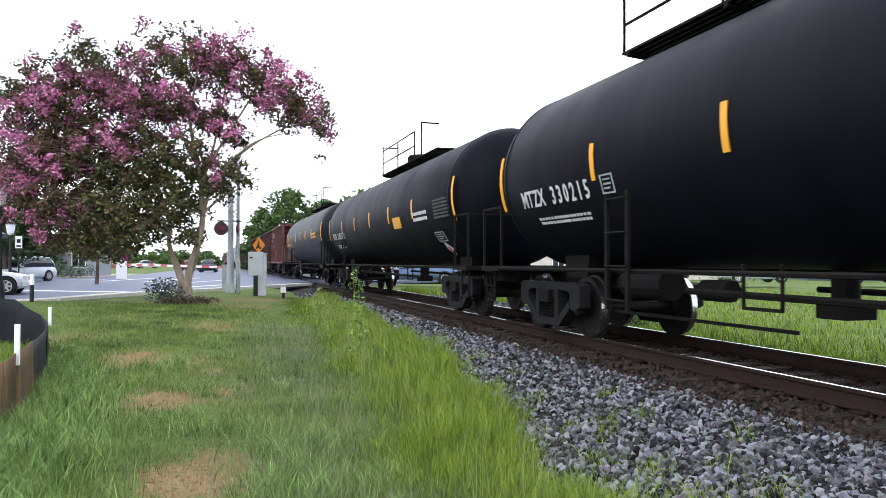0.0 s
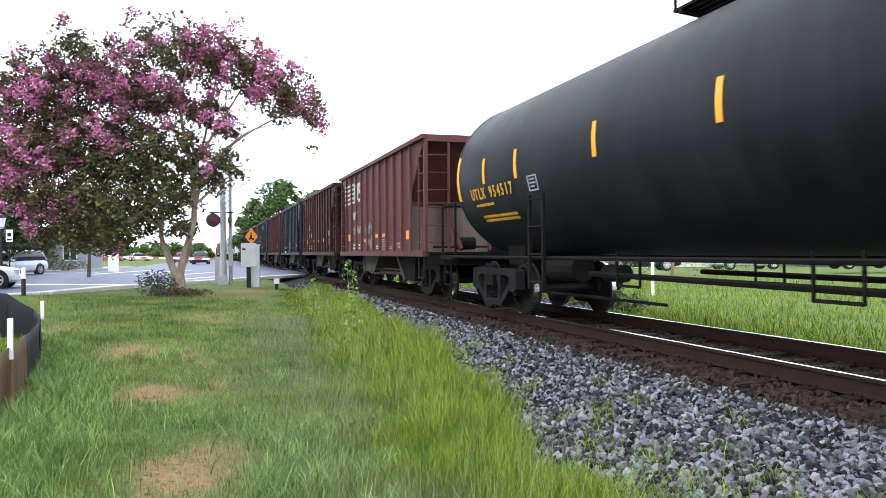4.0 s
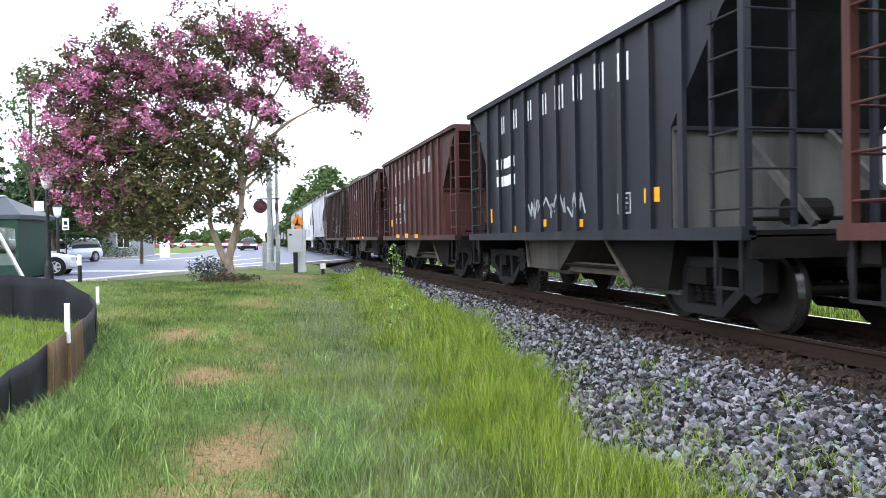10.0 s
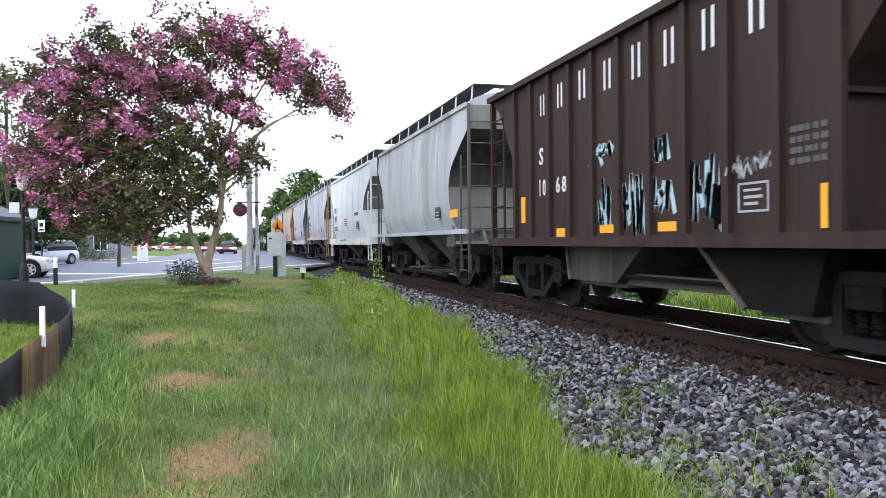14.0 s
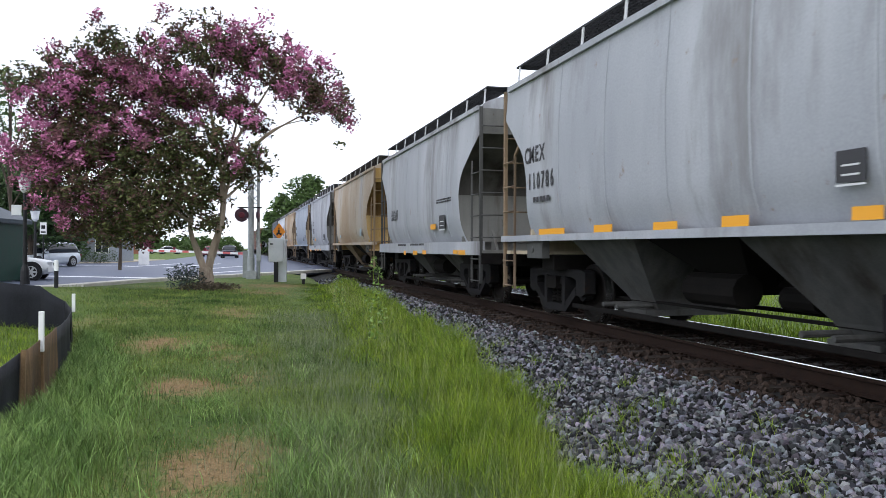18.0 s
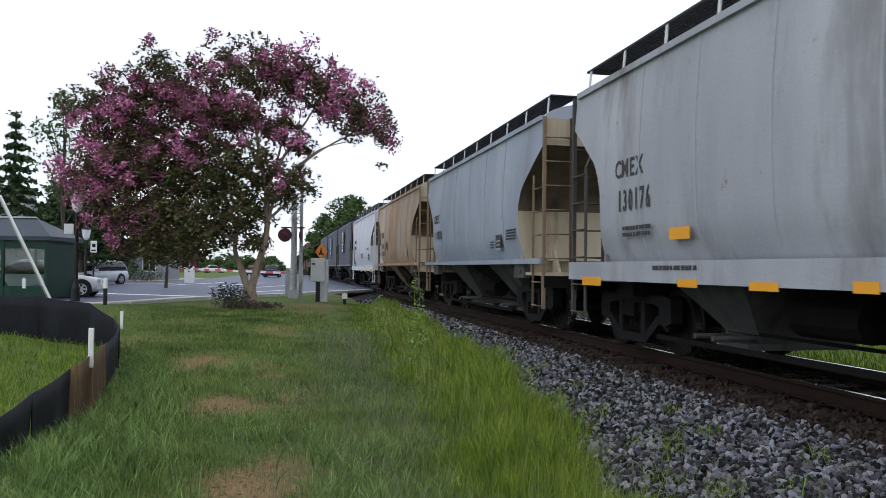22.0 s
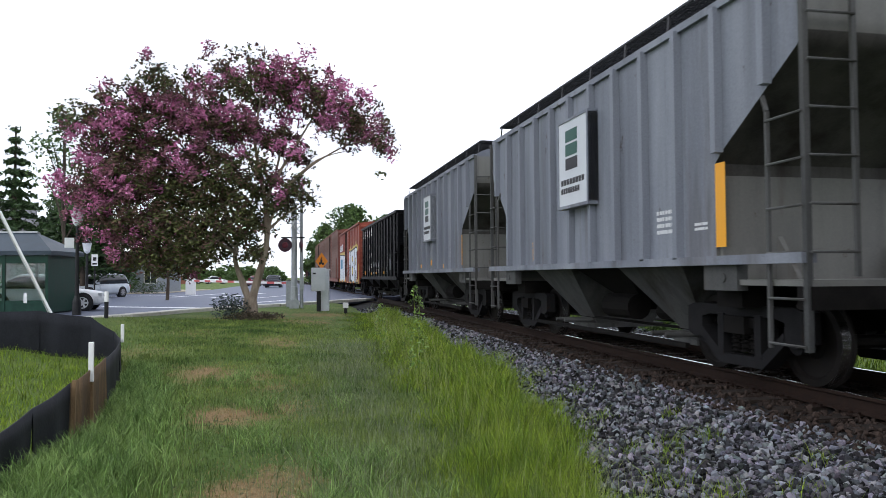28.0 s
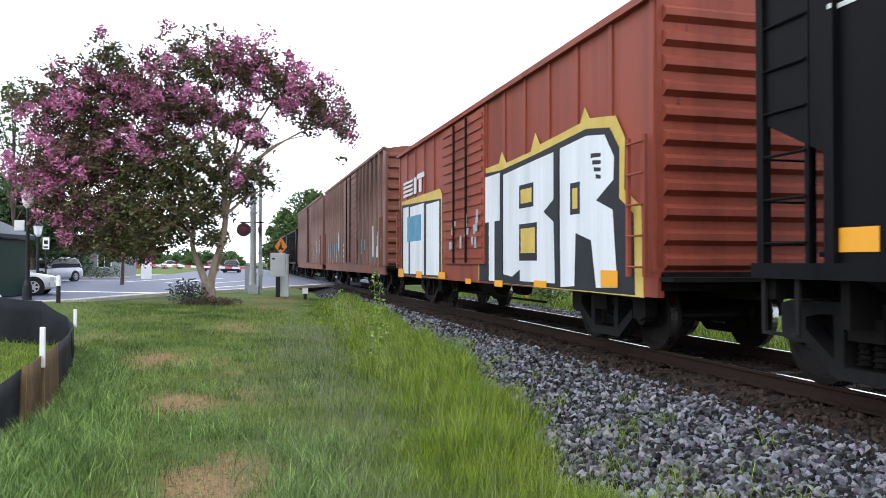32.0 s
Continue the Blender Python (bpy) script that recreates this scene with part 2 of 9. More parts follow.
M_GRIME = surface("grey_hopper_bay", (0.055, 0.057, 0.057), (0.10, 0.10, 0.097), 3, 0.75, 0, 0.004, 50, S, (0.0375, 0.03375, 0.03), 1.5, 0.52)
M_YELLOW = plain("yellow_reflective_tape", (0.80, 0.36, 0.015), 0.45)
M_STENCIL = plain("white_stencil_paint", (0.62, 0.63, 0.64), 0.6)
M_BLACKSTENCIL = plain("black_stencil_paint", (0.03, 0.03, 0.035), 0.6)
M_REDSTENCIL = plain("red_stencil_paint", (0.55, 0.10, 0.10), 0.6)
M_YSTENCIL = plain("yellow_stencil_paint", (0.60, 0.33, 0.03), 0.6)
M_GRATE = surface("walkway_grating", (0.025, 0.025, 0.0275), (0.05, 0.05, 0.0525), 10, 0.6, 0.4, 0.002, 80)
M_RAILHEAD = plain("polished_rail_head", (0.75, 0.75, 0.75), 0.18, 1.0)
M_RAIL = surface("rusty_rail", (0.015, 0.0078, 0.0054), (0.0255, 0.0135, 0.009), 12, 0.85, 0.1, 0.003, 90)
M_TIE = surface("creosoted_tie", (0.0144, 0.0108, 0.00864), (0.0306, 0.02232, 0.01728), 6, 0.9, 0, 0.006, 60, (0.3, 1, 1))
M_STONE = surface("granite_ballast", (0.072, 0.074, 0.083), (0.130, 0.130, 0.143), 60, 0.8, 0, 0.002, 200, island=0.95, hue=0.020)
M_STONEPART = surface("granite_stone", (0.072, 0.074, 0.083), (0.130, 0.130, 0.143), 60, 0.8, 0, 0.002, 200, vary=0.88, hue=0.020)
M_GREENBAR = plain("green_sign_bar", (0.02, 0.09, 0.07), 0.5)
# near-black, so the shade in the gaps between stones is in this colour
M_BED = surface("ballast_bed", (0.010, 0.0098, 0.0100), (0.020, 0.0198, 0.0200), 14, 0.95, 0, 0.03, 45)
M_BAYTAN = surface("stained_hopper_bay", (0.16, 0.115, 0.075), (0.26, 0.19, 0.125), 2, 0.75, 0, 0.004, 50, S, (0.05, 0.033, 0.025), 1.3, 0.5)
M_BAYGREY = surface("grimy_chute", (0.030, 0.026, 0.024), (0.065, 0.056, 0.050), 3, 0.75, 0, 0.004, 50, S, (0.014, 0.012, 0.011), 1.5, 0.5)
M_BAYBEAM = surface("dusty_bay_beam", (0.075, 0.060, 0.048), (0.135, 0.112, 0.090), 2.5, 0.75, 0, 0.004, 50, (1, 0.4, 1), (0.030, 0.024, 0.020), 1.6, 0.50)
M_POSTPALE = surface("chalky_brown_post_paint", (0.16, 0.105, 0.09), (0.30, 0.23, 0.20), 3, 0.7, 0, 0.003, 40, S, (0.10, 0.05, 0.04), 1.5, 0.55)
M_GOLD = surface("rust_gold_end_paint", (0.34, 0.205, 0.06), (0.44, 0.33, 0.16), 2, 0.6, 0, 0.003, 40, S, (0.13, 0.075, 0.035), 1.5, 0.55, grime=0.3, flake=(0.16, 0.085, 0.04))
# slope sheets: rust and dirt, with the overhang's shade put into the colour
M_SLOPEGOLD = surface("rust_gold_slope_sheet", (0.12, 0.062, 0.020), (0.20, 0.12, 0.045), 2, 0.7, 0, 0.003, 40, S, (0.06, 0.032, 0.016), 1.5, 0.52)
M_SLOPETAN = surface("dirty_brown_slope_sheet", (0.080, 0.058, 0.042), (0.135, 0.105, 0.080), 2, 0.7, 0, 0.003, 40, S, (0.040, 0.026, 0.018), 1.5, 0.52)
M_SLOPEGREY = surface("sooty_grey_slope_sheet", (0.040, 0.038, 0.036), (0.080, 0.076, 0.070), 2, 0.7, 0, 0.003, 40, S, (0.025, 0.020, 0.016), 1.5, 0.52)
M_ENDBROWN = surface("dusty_brown_end_paint", (0.10, 0.072, 0.062), (0.165, 0.125, 0.11), 2, 0.7, 0, 0.003, 40, S, (0.05, 0.028, 0.024), 1.5, 0.56)

# ================= geometry helpers =================


def part(name, bm, material, parent, label="", smooth=False):
    """Links a bmesh (or a finished mesh) as ONE mesh object under a thing or part."""
    if isinstance(bm, bmesh.types.BMesh):
        me = bpy.data.meshes.new(name)
        bm.to_mesh(me)
        bm.free()
        me.materials.append(material)
        if smooth:
            me.polygons.foreach_set("use_smooth", [True] * len(me.polygons))
    else:
        me = bm
    ob = new(name, me)
    ob.parent = parent
    if label:
        ob["label"] = label
    return ob


def box(bm, x0, x1, y0, y1, z0, z1):
    v = [bm.verts.new(c) for c in ((x0, y0, z0), (x1, y0, z0), (x1, y1, z0), (x0, y1, z0), (x0, y0, z1), (x1, y0, z1), (x1, y1, z1), (x0, y1, z1))]
    for f in ((3, 2, 1, 0), (4, 5, 6, 7), (0, 1, 5, 4), (1, 2, 6, 5), (2, 3, 7, 6), (3, 0, 4, 7)):
        bm.faces.new([v[i] for i in f])


def beam(bm, p, q, w, h=None, up=(0, 0, 1)):
    """A rectangular bar from p to q, w wide and h high."""
    p, q, h = Vector(p), Vector(q), h or w
    d = (q - p).normalized()
    s = d.cross(Vector(up))
    s = (s if s.length > 1e-4 else d.cross(Vector((0, 1, 0)))).normalized()
    u = s.cross(d)
    ring = lambda c: [bm.verts.new(c + s * a * w / 2 + u * b * h / 2) for a, b in ((-1, -1), (1, -1), (1, 1), (-1, 1))]
    a, b = ring(p), ring(q)
    bm.faces.new(a[::-1])
    bm.faces.new(b)
    for i in range(4):
        bm.faces.new((a[i], a[(i + 1) % 4], b[(i + 1) % 4], b[i]))


def tube(bm, p, q, r, r2=None, n=8, caps=True):
    p, q, r2 = Vector(p), Vector(q), r if r2 is None else r2
    d = (q - p).normalized()
    s = d.orthogonal().normalized()
    u = d.cross(s)
    ring = lambda c, k: [bm.verts.new(c + (s * math.cos(i * math.tau / n) + u * math.sin(i * math.tau / n)) * k) for i in range(n)]
    a, b = ring(p, r), ring(q, r2)
    for i in range(n):
        bm.faces.new((a[i], a[(i + 1) % n], b[(i + 1) % n], b[i]))
    if caps:
        bm.faces.new(a[::-1])
        bm.faces.new(b)


def lathe(bm, prof, axis="x", n=24, at=(0, 0, 0)):
    """Turns a profile of (along, radius) round an axis."""
    rings = []
    for a, r in prof:
        ring = []
        for i in range(n):
            c, s = math.cos(i * math.tau / n) * r, math.sin(i * math.tau / n) * r
            v = {"x": (a, c, s), "y": (c, a, s), "z": (c, s, a)}[axis]
            ring.append(bm.verts.new(Vector(v) + Vector(at)))
        rings.append(ring)
    for a, b in zip(rings, rings[1:]):
        for i in range(n):
            bm.faces.new((a[i], a[(i + 1) % n], b[(i + 1) % n], b[i]))
    for ring in (rings[0], rings[-1]):
        if prof[0][1] > 1e-6:
            bm.faces.new(ring)


def slab(bm, pts, x0, x1):
    """A plate whose outline is given in (y, z), from x0 to x1."""
    a = [bm.verts.new((x0, y, z)) for y, z in pts]
    b = [bm.verts.new((x1, y, z)) for y, z in pts]
    bm.faces.new(a[::-1])
    bm.faces.new(b)
    for i in range(len(pts)):
        j = (i + 1) % len(pts)
        bm.faces.new((a[i], a[j], b[j], b[i]))


def stack(bm, levels):
    """A closed body from rectangles (half width, y from, y to, z) laid one over another."""
    rings = [[bm.verts.new(c) for c in ((-w, y0, z), (w, y0, z), (w, y1, z), (-w, y1, z))] for w, y0, y1, z in levels]
    for a, b in zip(rings, rings[1:]):
        for i in range(4):
            bm.faces.new((a[i], a[(i + 1) % 4], b[(i + 1) % 4], b[i]))
    bm.faces.new(rings[0][::-1])
    bm.faces.new(rings[-1])


def empty(name, m=None):
    ob = new(name)
    ob.empty_display_size = 0.3
    if m is not None:
        ob.matrix_basis = m
    return ob


def mesh_from(name, verts, faces, material, smooth=False):
    me = bpy.data.meshes.new(name)
    me.from_pydata(verts, [], faces)
    me.materials.append(material)
    if smooth:
        me.polygons.foreach_set("use_smooth", [True] * len(me.polygons))
    return me


# ================= the ground =================


def sm(a, b, x):
    t = np.clip((x - a) / (b - a), 0, 1)
    return t * t * (3 - 2 * t)


def ground_z(x, y):
    """Height of the land: a lawn below the track, rising to the street and to the crossing."""
    x, y = np.asarray(x, float), np.asarray(y, float)
    edge = np.interp(x, [-60, -12, -7, -4.9, -3.6, -1.84, -0.08, 3.24, 5.0, 12, 40], [20, 22.0, 24.2, 26.8, 30.0, 33.0, 35.0, 40.0, 42.5, 50, 70])
    lawn = -0.55 + 0.41 * sm(9, np.maximum(edge - 1.0, 14), y)
    left = 0.30 * sm(-3.2, -5.5, x) * sm(6, 16, y) * (1 - sm(18, 30, y))
    bed = sm(2.5, 5.0, x) * (1 - sm(7.6, 9.8, x))
    z = (lawn + left) * (1 - bed) - 0.62 * bed
    right = sm(7.6, 10.5, x)
    z = z * (1 - right) + right * (-0.50 + 0.15 * sm(14, 60, x) + 0.2 * sm(30, 40, y) * (1 - sm(9, 20, x)))
    bumps = 0.02 * np.sin(1.7 * x + 0.6 * y) * np.sin(1.1 * y - 0.4 * x) + 0.012 * np.sin(4.1 * x) * np.sin(3.7 * y + x)
    return z + bumps * (1 - bed) * (1 - sm(22, 27, y))


def steps(*spans):
    out = []
    for a, b, d in spans:
        out += list(np.arange(a, b, d))
    return np.array(out + [spans[-1][1]])


def build_ground():
    xs = steps((-900, -60, 60), (-60, -12, 3), (-12, -5, 0.5), (-5, 5.2, 0.12), (5.2, 11, 0.4), (11, 30, 1.5), (30, 90, 6), (90, 900, 70))
    ys = steps((-300, -20, 25), (-20, 2, 2), (2, 16, 0.12), (16, 34, 0.4), (34, 60, 1.5), (60, 160, 8), (160, 1500, 90))
    gx, gy = np.meshgrid(xs, ys)
    gz = ground_z(gx, gy)
    nx, ny = len(xs), len(ys)
    verts = np.stack([gx, gy, gz], -1).reshape(-1, 3)
    i = np.arange(nx - 1)[None, :] + nx * np.arange(ny - 1)[:, None]
    faces = np.stack([i, i + 1, i + nx + 1, i + nx], -1).reshape(-1, 4)
    me = mesh_from("ground", verts.tolist(), faces.tolist(), M_LAWN, True)
    wear = me.attributes.new("wear", "FLOAT", "POINT")
    w = np.zeros(len(verts))
    for px, py, rx, ry, k in WORN:
        w = np.maximum(w, k * np.exp(-((verts[:, 0] - px) / rx) ** 2 - ((verts[:, 1] - py) / ry) ** 2))
    wear.data.foreach_set("value", w)
    ob = new("ground", me)
    tagged(ob, "mown green lawn with worn sandy patches, reaching to the distance", "ground", "", "structure")
    return ob


# bare patches in the lawn: place, half sizes, strength
WORN = [(-0.15, 6.2, 0.50, 0.85, 1.0), (0.12, 6.8, 0.42, 0.6, 0.8), (-0.35, 5.1, 0.55, 0.6, 0.9), (-0.58, 9.9, 0.75, 0.8, 1.0), (-0.05, 10.3, 0.55, 0.5, 0.8), (-1.25, 14.2, 0.7, 1.2, 0.9),
        (-0.6, 13.6, 0.75, 1.1, 0.9), (0.05, 12.2, 0.5, 0.8, 0.5), (0.05, 19.3, 0.9, 1.9, 0.7), (0.9, 25.2, 1.4, 1.4, 0.7), (-0.9, 26.6, 1.5, 0.8, 1.0), (1.5, 28.5, 1.6, 1.3, 0.8), (-2.9, 17.5, 1.0, 1.4, 0.5), (-1.9, 21.5, 1.3, 1.6, 0.5)]


def lawn_material():
    m = bpy.data.materials.new("lawn")
    m.use_nodes = True
    n, l = m.node_tree.nodes, m.node_tree.links
    p = n["Principled BSDF"]
    p.inputs["Roughness"].default_value, p.inputs["Specular IOR Level"].default_value = 0.9, 0.15
    tc = n.new("ShaderNodeTexCoord")

    def noise_node(scale, detail=5):
        t = n.new("ShaderNodeTexNoise")
        t.inputs["Scale"].default_value, t.inputs["Detail"].default_value = scale, detail
        l.new(tc.outputs["Object"], t.inputs["Vector"])
        return t.outputs[0]

    def mix(a, b, f):
        x = n.new("ShaderNodeMix")
        x.data_type = "RGBA"
        for key, v in (("A", a), ("B", b)):
            if isinstance(v, tuple):
                x.inputs[key].default_value = (*v, 1)
            else:
                l.new(v, x.inputs[key])
        l.new(f, x.inputs["Factor"])
        return x.outputs["Result"]

    def rng(v, a, b):
        r = n.new("ShaderNodeMapRange")
        r.inputs["From Min"].default_value, r.inputs["From Max"].default_value = a, b
        l.new(v, r.inputs["Value"])
        return r.outputs[0]

    coarse, mid, fine = noise_node(0.7), noise_node(5), noise_node(45)
    green = mix((0.092, 0.146, 0.036), (0.172, 0.212, 0.062), rng(coarse, 0.35, 0.65))
    green = mix(green, (0.055, 0.105, 0.028), rng(fine, 0.45, 0.7))
    soil = mix((0.195, 0.130, 0.062), (0.315, 0.218, 0.112), rng(fine, 0.35, 0.7))
    at = n.new("ShaderNodeAttribute")
    at.attribute_name = "wear"
    add = n.new("ShaderNodeMath")
    add.operation = "MULTIPLY_ADD"
    l.new(mid, add.inputs[0])
    add.inputs[1].default_value = 1.5
    l.new(at.outputs["Fac"], add.inputs[2])
    col = mix(green, soil, rng(add.outputs[0], 1.10, 1.58))
    clod = noise_node(16, 6)
    col = mix(col, (0.050, 0.055, 0.022), rng(clod, 0.56, 0.70))
    l.new(col, p.inputs["Base Color"])
    bp = n.new("ShaderNodeBump")
    bp.inputs["Strength"].default_value, bp.inputs["Distance"].default_value = 0.8, 0.03
    l.new(fine, bp.inputs["Height"])
    l.new(bp.outputs[0], p.inputs["Normal"])
    return m


M_LAWN = lawn_material()
ground = build_ground()


def build_track():
    """Two rails on ties, in a bed of broken stone."""
    prof = [(-0.07, -0.172), (0.07, -0.172), (0.07, -0.16), (0.012, -0.14), (0.010, -0.045), (0.036, -0.032), (0.036, -0.004), (0.03, 0.0),
            (-0.03, 0.0), (-0.036, -0.004), (-0.036, -0.032), (-0.010, -0.045), (-0.012, -0.14), (-0.07, -0.16)]
    for side in (-1, 1):
        rail = empty("rail", pose(TRACK_X + side * 0.755, 0, 0))
        tagged(rail, "rusty steel rail with a polished head, spiked to the ties", "rail", "rails of the track", "structure")
        ys = [-60, 20, 80, 400]
        bm = bmesh.new()
        rings = [[bm.verts.new((x, y, z)) for x, z in prof] for y in ys]
        for a, b in zip(rings, rings[1:]):
            for i in range(len(prof)):
                bm.faces.new((a[i], b[i], b[(i + 1) % len(prof)], a[(i + 1) % len(prof)]))
        bm.faces.new(rings[0])
        bm.faces.new(rings[-1][::-1])
        part("rail_web", bm, M_RAIL, rail)
        bm = bmesh.new()
        box(bm, -0.022, 0.022, -60, 400, 0.0005, 0.003)
        part("running_surface", bm, M_RAILHEAD, rail, "polished bright steel running surface")
    # ties
    track = empty("railway_ties", pose(TRACK_X, 0, 0))
    tagged(track, "weathered creosoted timber ties sunk in grey ballast", "railway ties", "", "structure")
    r = random.Random(5)
    metas = []
    for k in range(4):
        bm = bmesh.new()
        box(bm, -1.30, 1.30, -0.115, 0.115, -0.36, -0.176)
        bmesh.ops.bevel(bm, geom=bm.edges[:], offset=0.012, segments=1, affect="EDGES")
        for v in bm.verts:
            v.co += Vector((r.uniform(-0.02, 0.02), r.uniform(-0.01, 0.01), r.uniform(-0.006, 0.006)))
        me = bpy.data.meshes.new("tie")
        bm.to_mesh(me)
        bm.free()
        me.materials.append(M_TIE)
        metas.append(me)
    y, k = -4.0, 0
    while y < 42:
        t = part("tie", metas[k % 4], M_TIE, track)
        t.matrix_basis = pose(r.uniform(-0.04, 0.04), y, r.uniform(-0.012, 0.004), 0, 0, r.uniform(-1.2, 1.2))
        y += 0.52 + r.uniform(-0.03, 0.03)
        k += 1
    # tie plates and spikes near the camera
    bm = bmesh.new()
    box(bm, -0.18, 0.18, -0.09, 0.09, -0.178, -0.168)
    for sx in (-0.10, 0.10):
        for sy in (-0.05, 0.05):
            box(bm, sx - 0.015, sx + 0.015, sy - 0.015, sy + 0.015, -0.168, -0.145)
    me = bpy.data.meshes.new("tie_plate")
    bm.to_mesh(me)
    bm.free()
    me.materials.append(M_RAIL)
    y = -4.0
    for side in (-0.755, 0.755):
        for i in range(44):
            p = part("tie_plate", me, M_RAIL, track)
            p.matrix_basis = pose(side, -4.0 + i * 0.52, 0)
    # ballast bed under the stones, near-black to paint the shade between them
    bed = empty("ballast_bed")
    tagged(bed, "bed of broken grey granite ballast sloping from the ties", "ballast", "", "structure")
    xs, ys = np.array([2.3, 2.7, 3.2, 3.8, 4.4, 4.9, 5.1, 5.45, 7.15, 7.6, 8.2, 9.0, 9.9]), np.concatenate([np.arange(-10, 42, 0.5), np.arange(42, 400, 15)])
    zs = np.interp(xs, [2.3, 2.7, 4.9, 5.1, 7.6, 9.0, 9.9], [-0.60, -0.52, -0.24, -0.22, -0.22, -0.42, -0.60])
    rr = np.random.RandomState(3)
    gx, gy = np.meshgrid(xs, ys)
    gz = np.tile(zs, (len(ys), 1)) + 0.015 * np.sin(gx * 3.3 + gy * 2.1) + rr.uniform(-0.012, 0.012, gx.shape)
    gz[:, 0] -= 0.15
    gz[:, -1] -= 0.15
    nx, ny = len(xs), len(ys)
    i = np.arange(nx - 1)[None, :] + nx * np.arange(ny - 1)[:, None]
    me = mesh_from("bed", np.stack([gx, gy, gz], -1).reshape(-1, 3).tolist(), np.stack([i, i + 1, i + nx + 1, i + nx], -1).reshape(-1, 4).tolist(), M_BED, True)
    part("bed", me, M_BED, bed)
    return bed


bed = build_track()


def bed_z(x):
    return np.interp(x, [2.3, 2.7, 4.9, 5.1, 7.6, 9.0, 9.9], [-0.60, -0.52, -0.24, -0.22, -0.22, -0.42, -0.60])


def rock_templates(n, seed):
    out = []
    r = random.Random(seed)
    for k in range(n):
        bm = bmesh.new()
        f = [r.uniform(0.75, 1.2), r.uniform(0.65, 1.05), r.uniform(0.5, 0.85)]
        for j in range(11):  # a broken, angular lump
            d = Vector((r.gauss(0, 1), r.gauss(0, 1), r.gauss(0, 1))).normalized() * r.uniform(0.85, 1.1)
            bm.verts.new([c * q for c, q in zip(d, f)])
        bmesh.ops.convex_hull(bm, input=bm.verts[:])
        for v in [v for v in bm.verts if not v.link_faces]:
            bm.verts.remove(v)
        bmesh.ops.triangulate(bm, faces=bm.faces[:])
        bm.verts.index_update()
        bm.verts.ensure_lookup_table()
        out.append((np.array([v.co[:] for v in bm.verts]), np.array([[v.index for v in q.verts] for q in bm.faces])))
        bm.free()
    return out


def scatter(templates, xs, ys, zs, sizes, seed):
    """Many turned and scaled copies of a few small shapes, as one vertex and face list."""
    r = np.random.RandomState(seed)
    n = len(xs)
    kind = r.randint(0, len(templates), n)
    V, F, base = [], [], 0
    for k, (tv, tf) in enumerate(templates):
        sel = np.where(kind == k)[0]
        if not len(sel):
            continue
        a, b, c = r.uniform(0, math.tau, (3, len(sel)))
        ca, sa, cb, sb, cc, sc = np.cos(a), np.sin(a), np.cos(b), np.sin(b), np.cos(c), np.sin(c)
        R = np.stack([np.stack([ca * cb, ca * sb * sc - sa * cc, ca * sb * cc + sa * sc], -1),
                      np.stack([sa * cb, sa * sb * sc + ca * cc, sa * sb * cc - ca * sc], -1),
                      np.stack([-sb, cb * sc, cb * cc], -1)], -2)
        v = np.einsum("nij,vj->nvi", R, tv) * sizes[sel][:, None, None] + np.stack([xs[sel], ys[sel], zs[sel]], -1)[:, None, :]
        f = tf[None] + (np.arange(len(sel)) * len(tv))[:, None, None] + base
        V.append(v.reshape(-1, 3))
        F.append(f.reshape(-1, tf.shape[1]))
        base += len(sel) * len(tv)
    return np.concatenate(V), np.concatenate(F)

# ================= the train =================
MESHES = {}


def shared(key, make, material):
    """One mesh for all alike parts."""
    k = (key, material.name)
    if k not in MESHES:
        bm = bmesh.new()
        make(bm)
        me = bpy.data.meshes.new(key)
        bm.to_mesh(me)
        bm.free()
        me.materials.append(material)
        MESHES[k] = me
    return MESHES[k]


def side_frame_shape(bm):
    """Cast side frame of a freight truck: two pedestals, arched top, sagging bottom, window for the springs."""
    slab(bm, [(-1.13, 0.78), (-1.13, 0.46), (-0.98, 0.40), (-0.80, 0.42), (-0.80, 0.66), (-0.62, 0.70), (0.62, 0.70), (0.80, 0.66), (0.80, 0.42), (0.98, 0.40),
              (1.13, 0.46), (1.13, 0.78), (0.98, 0.82), (-0.98, 0.82)], -0.09, 0.09)
    slab(bm, [(-0.80, 0.56), (-0.80, 0.42), (-0.42, 0.13), (0.42, 0.13), (0.80, 0.42), (0.80, 0.56), (0.36, 0.25), (-0.36, 0.25)], -0.10, 0.10)
    for s in (-1, 1):
        slab(bm, [(s * 0.30, 0.24), (s * 0.42, 0.24), (s * 0.42, 0.72), (s * 0.30, 0.72)][::s], -0.11, 0.11)
        lathe(bm, [(-0.14, 0.02), (-0.14, 0.115), (0.02, 0.13)], "x", 12, (0, s * 0.89, 0.457))


def coil_shape(bm):
    prof = [(0.26, 0.05)]
    for k in range(6):
        prof += [(0.272 + k * 0.05, 0.055), (0.285 + k * 0.05, 0.078), (0.298 + k * 0.05, 0.055)]
    lathe(bm, prof, "z", 10)


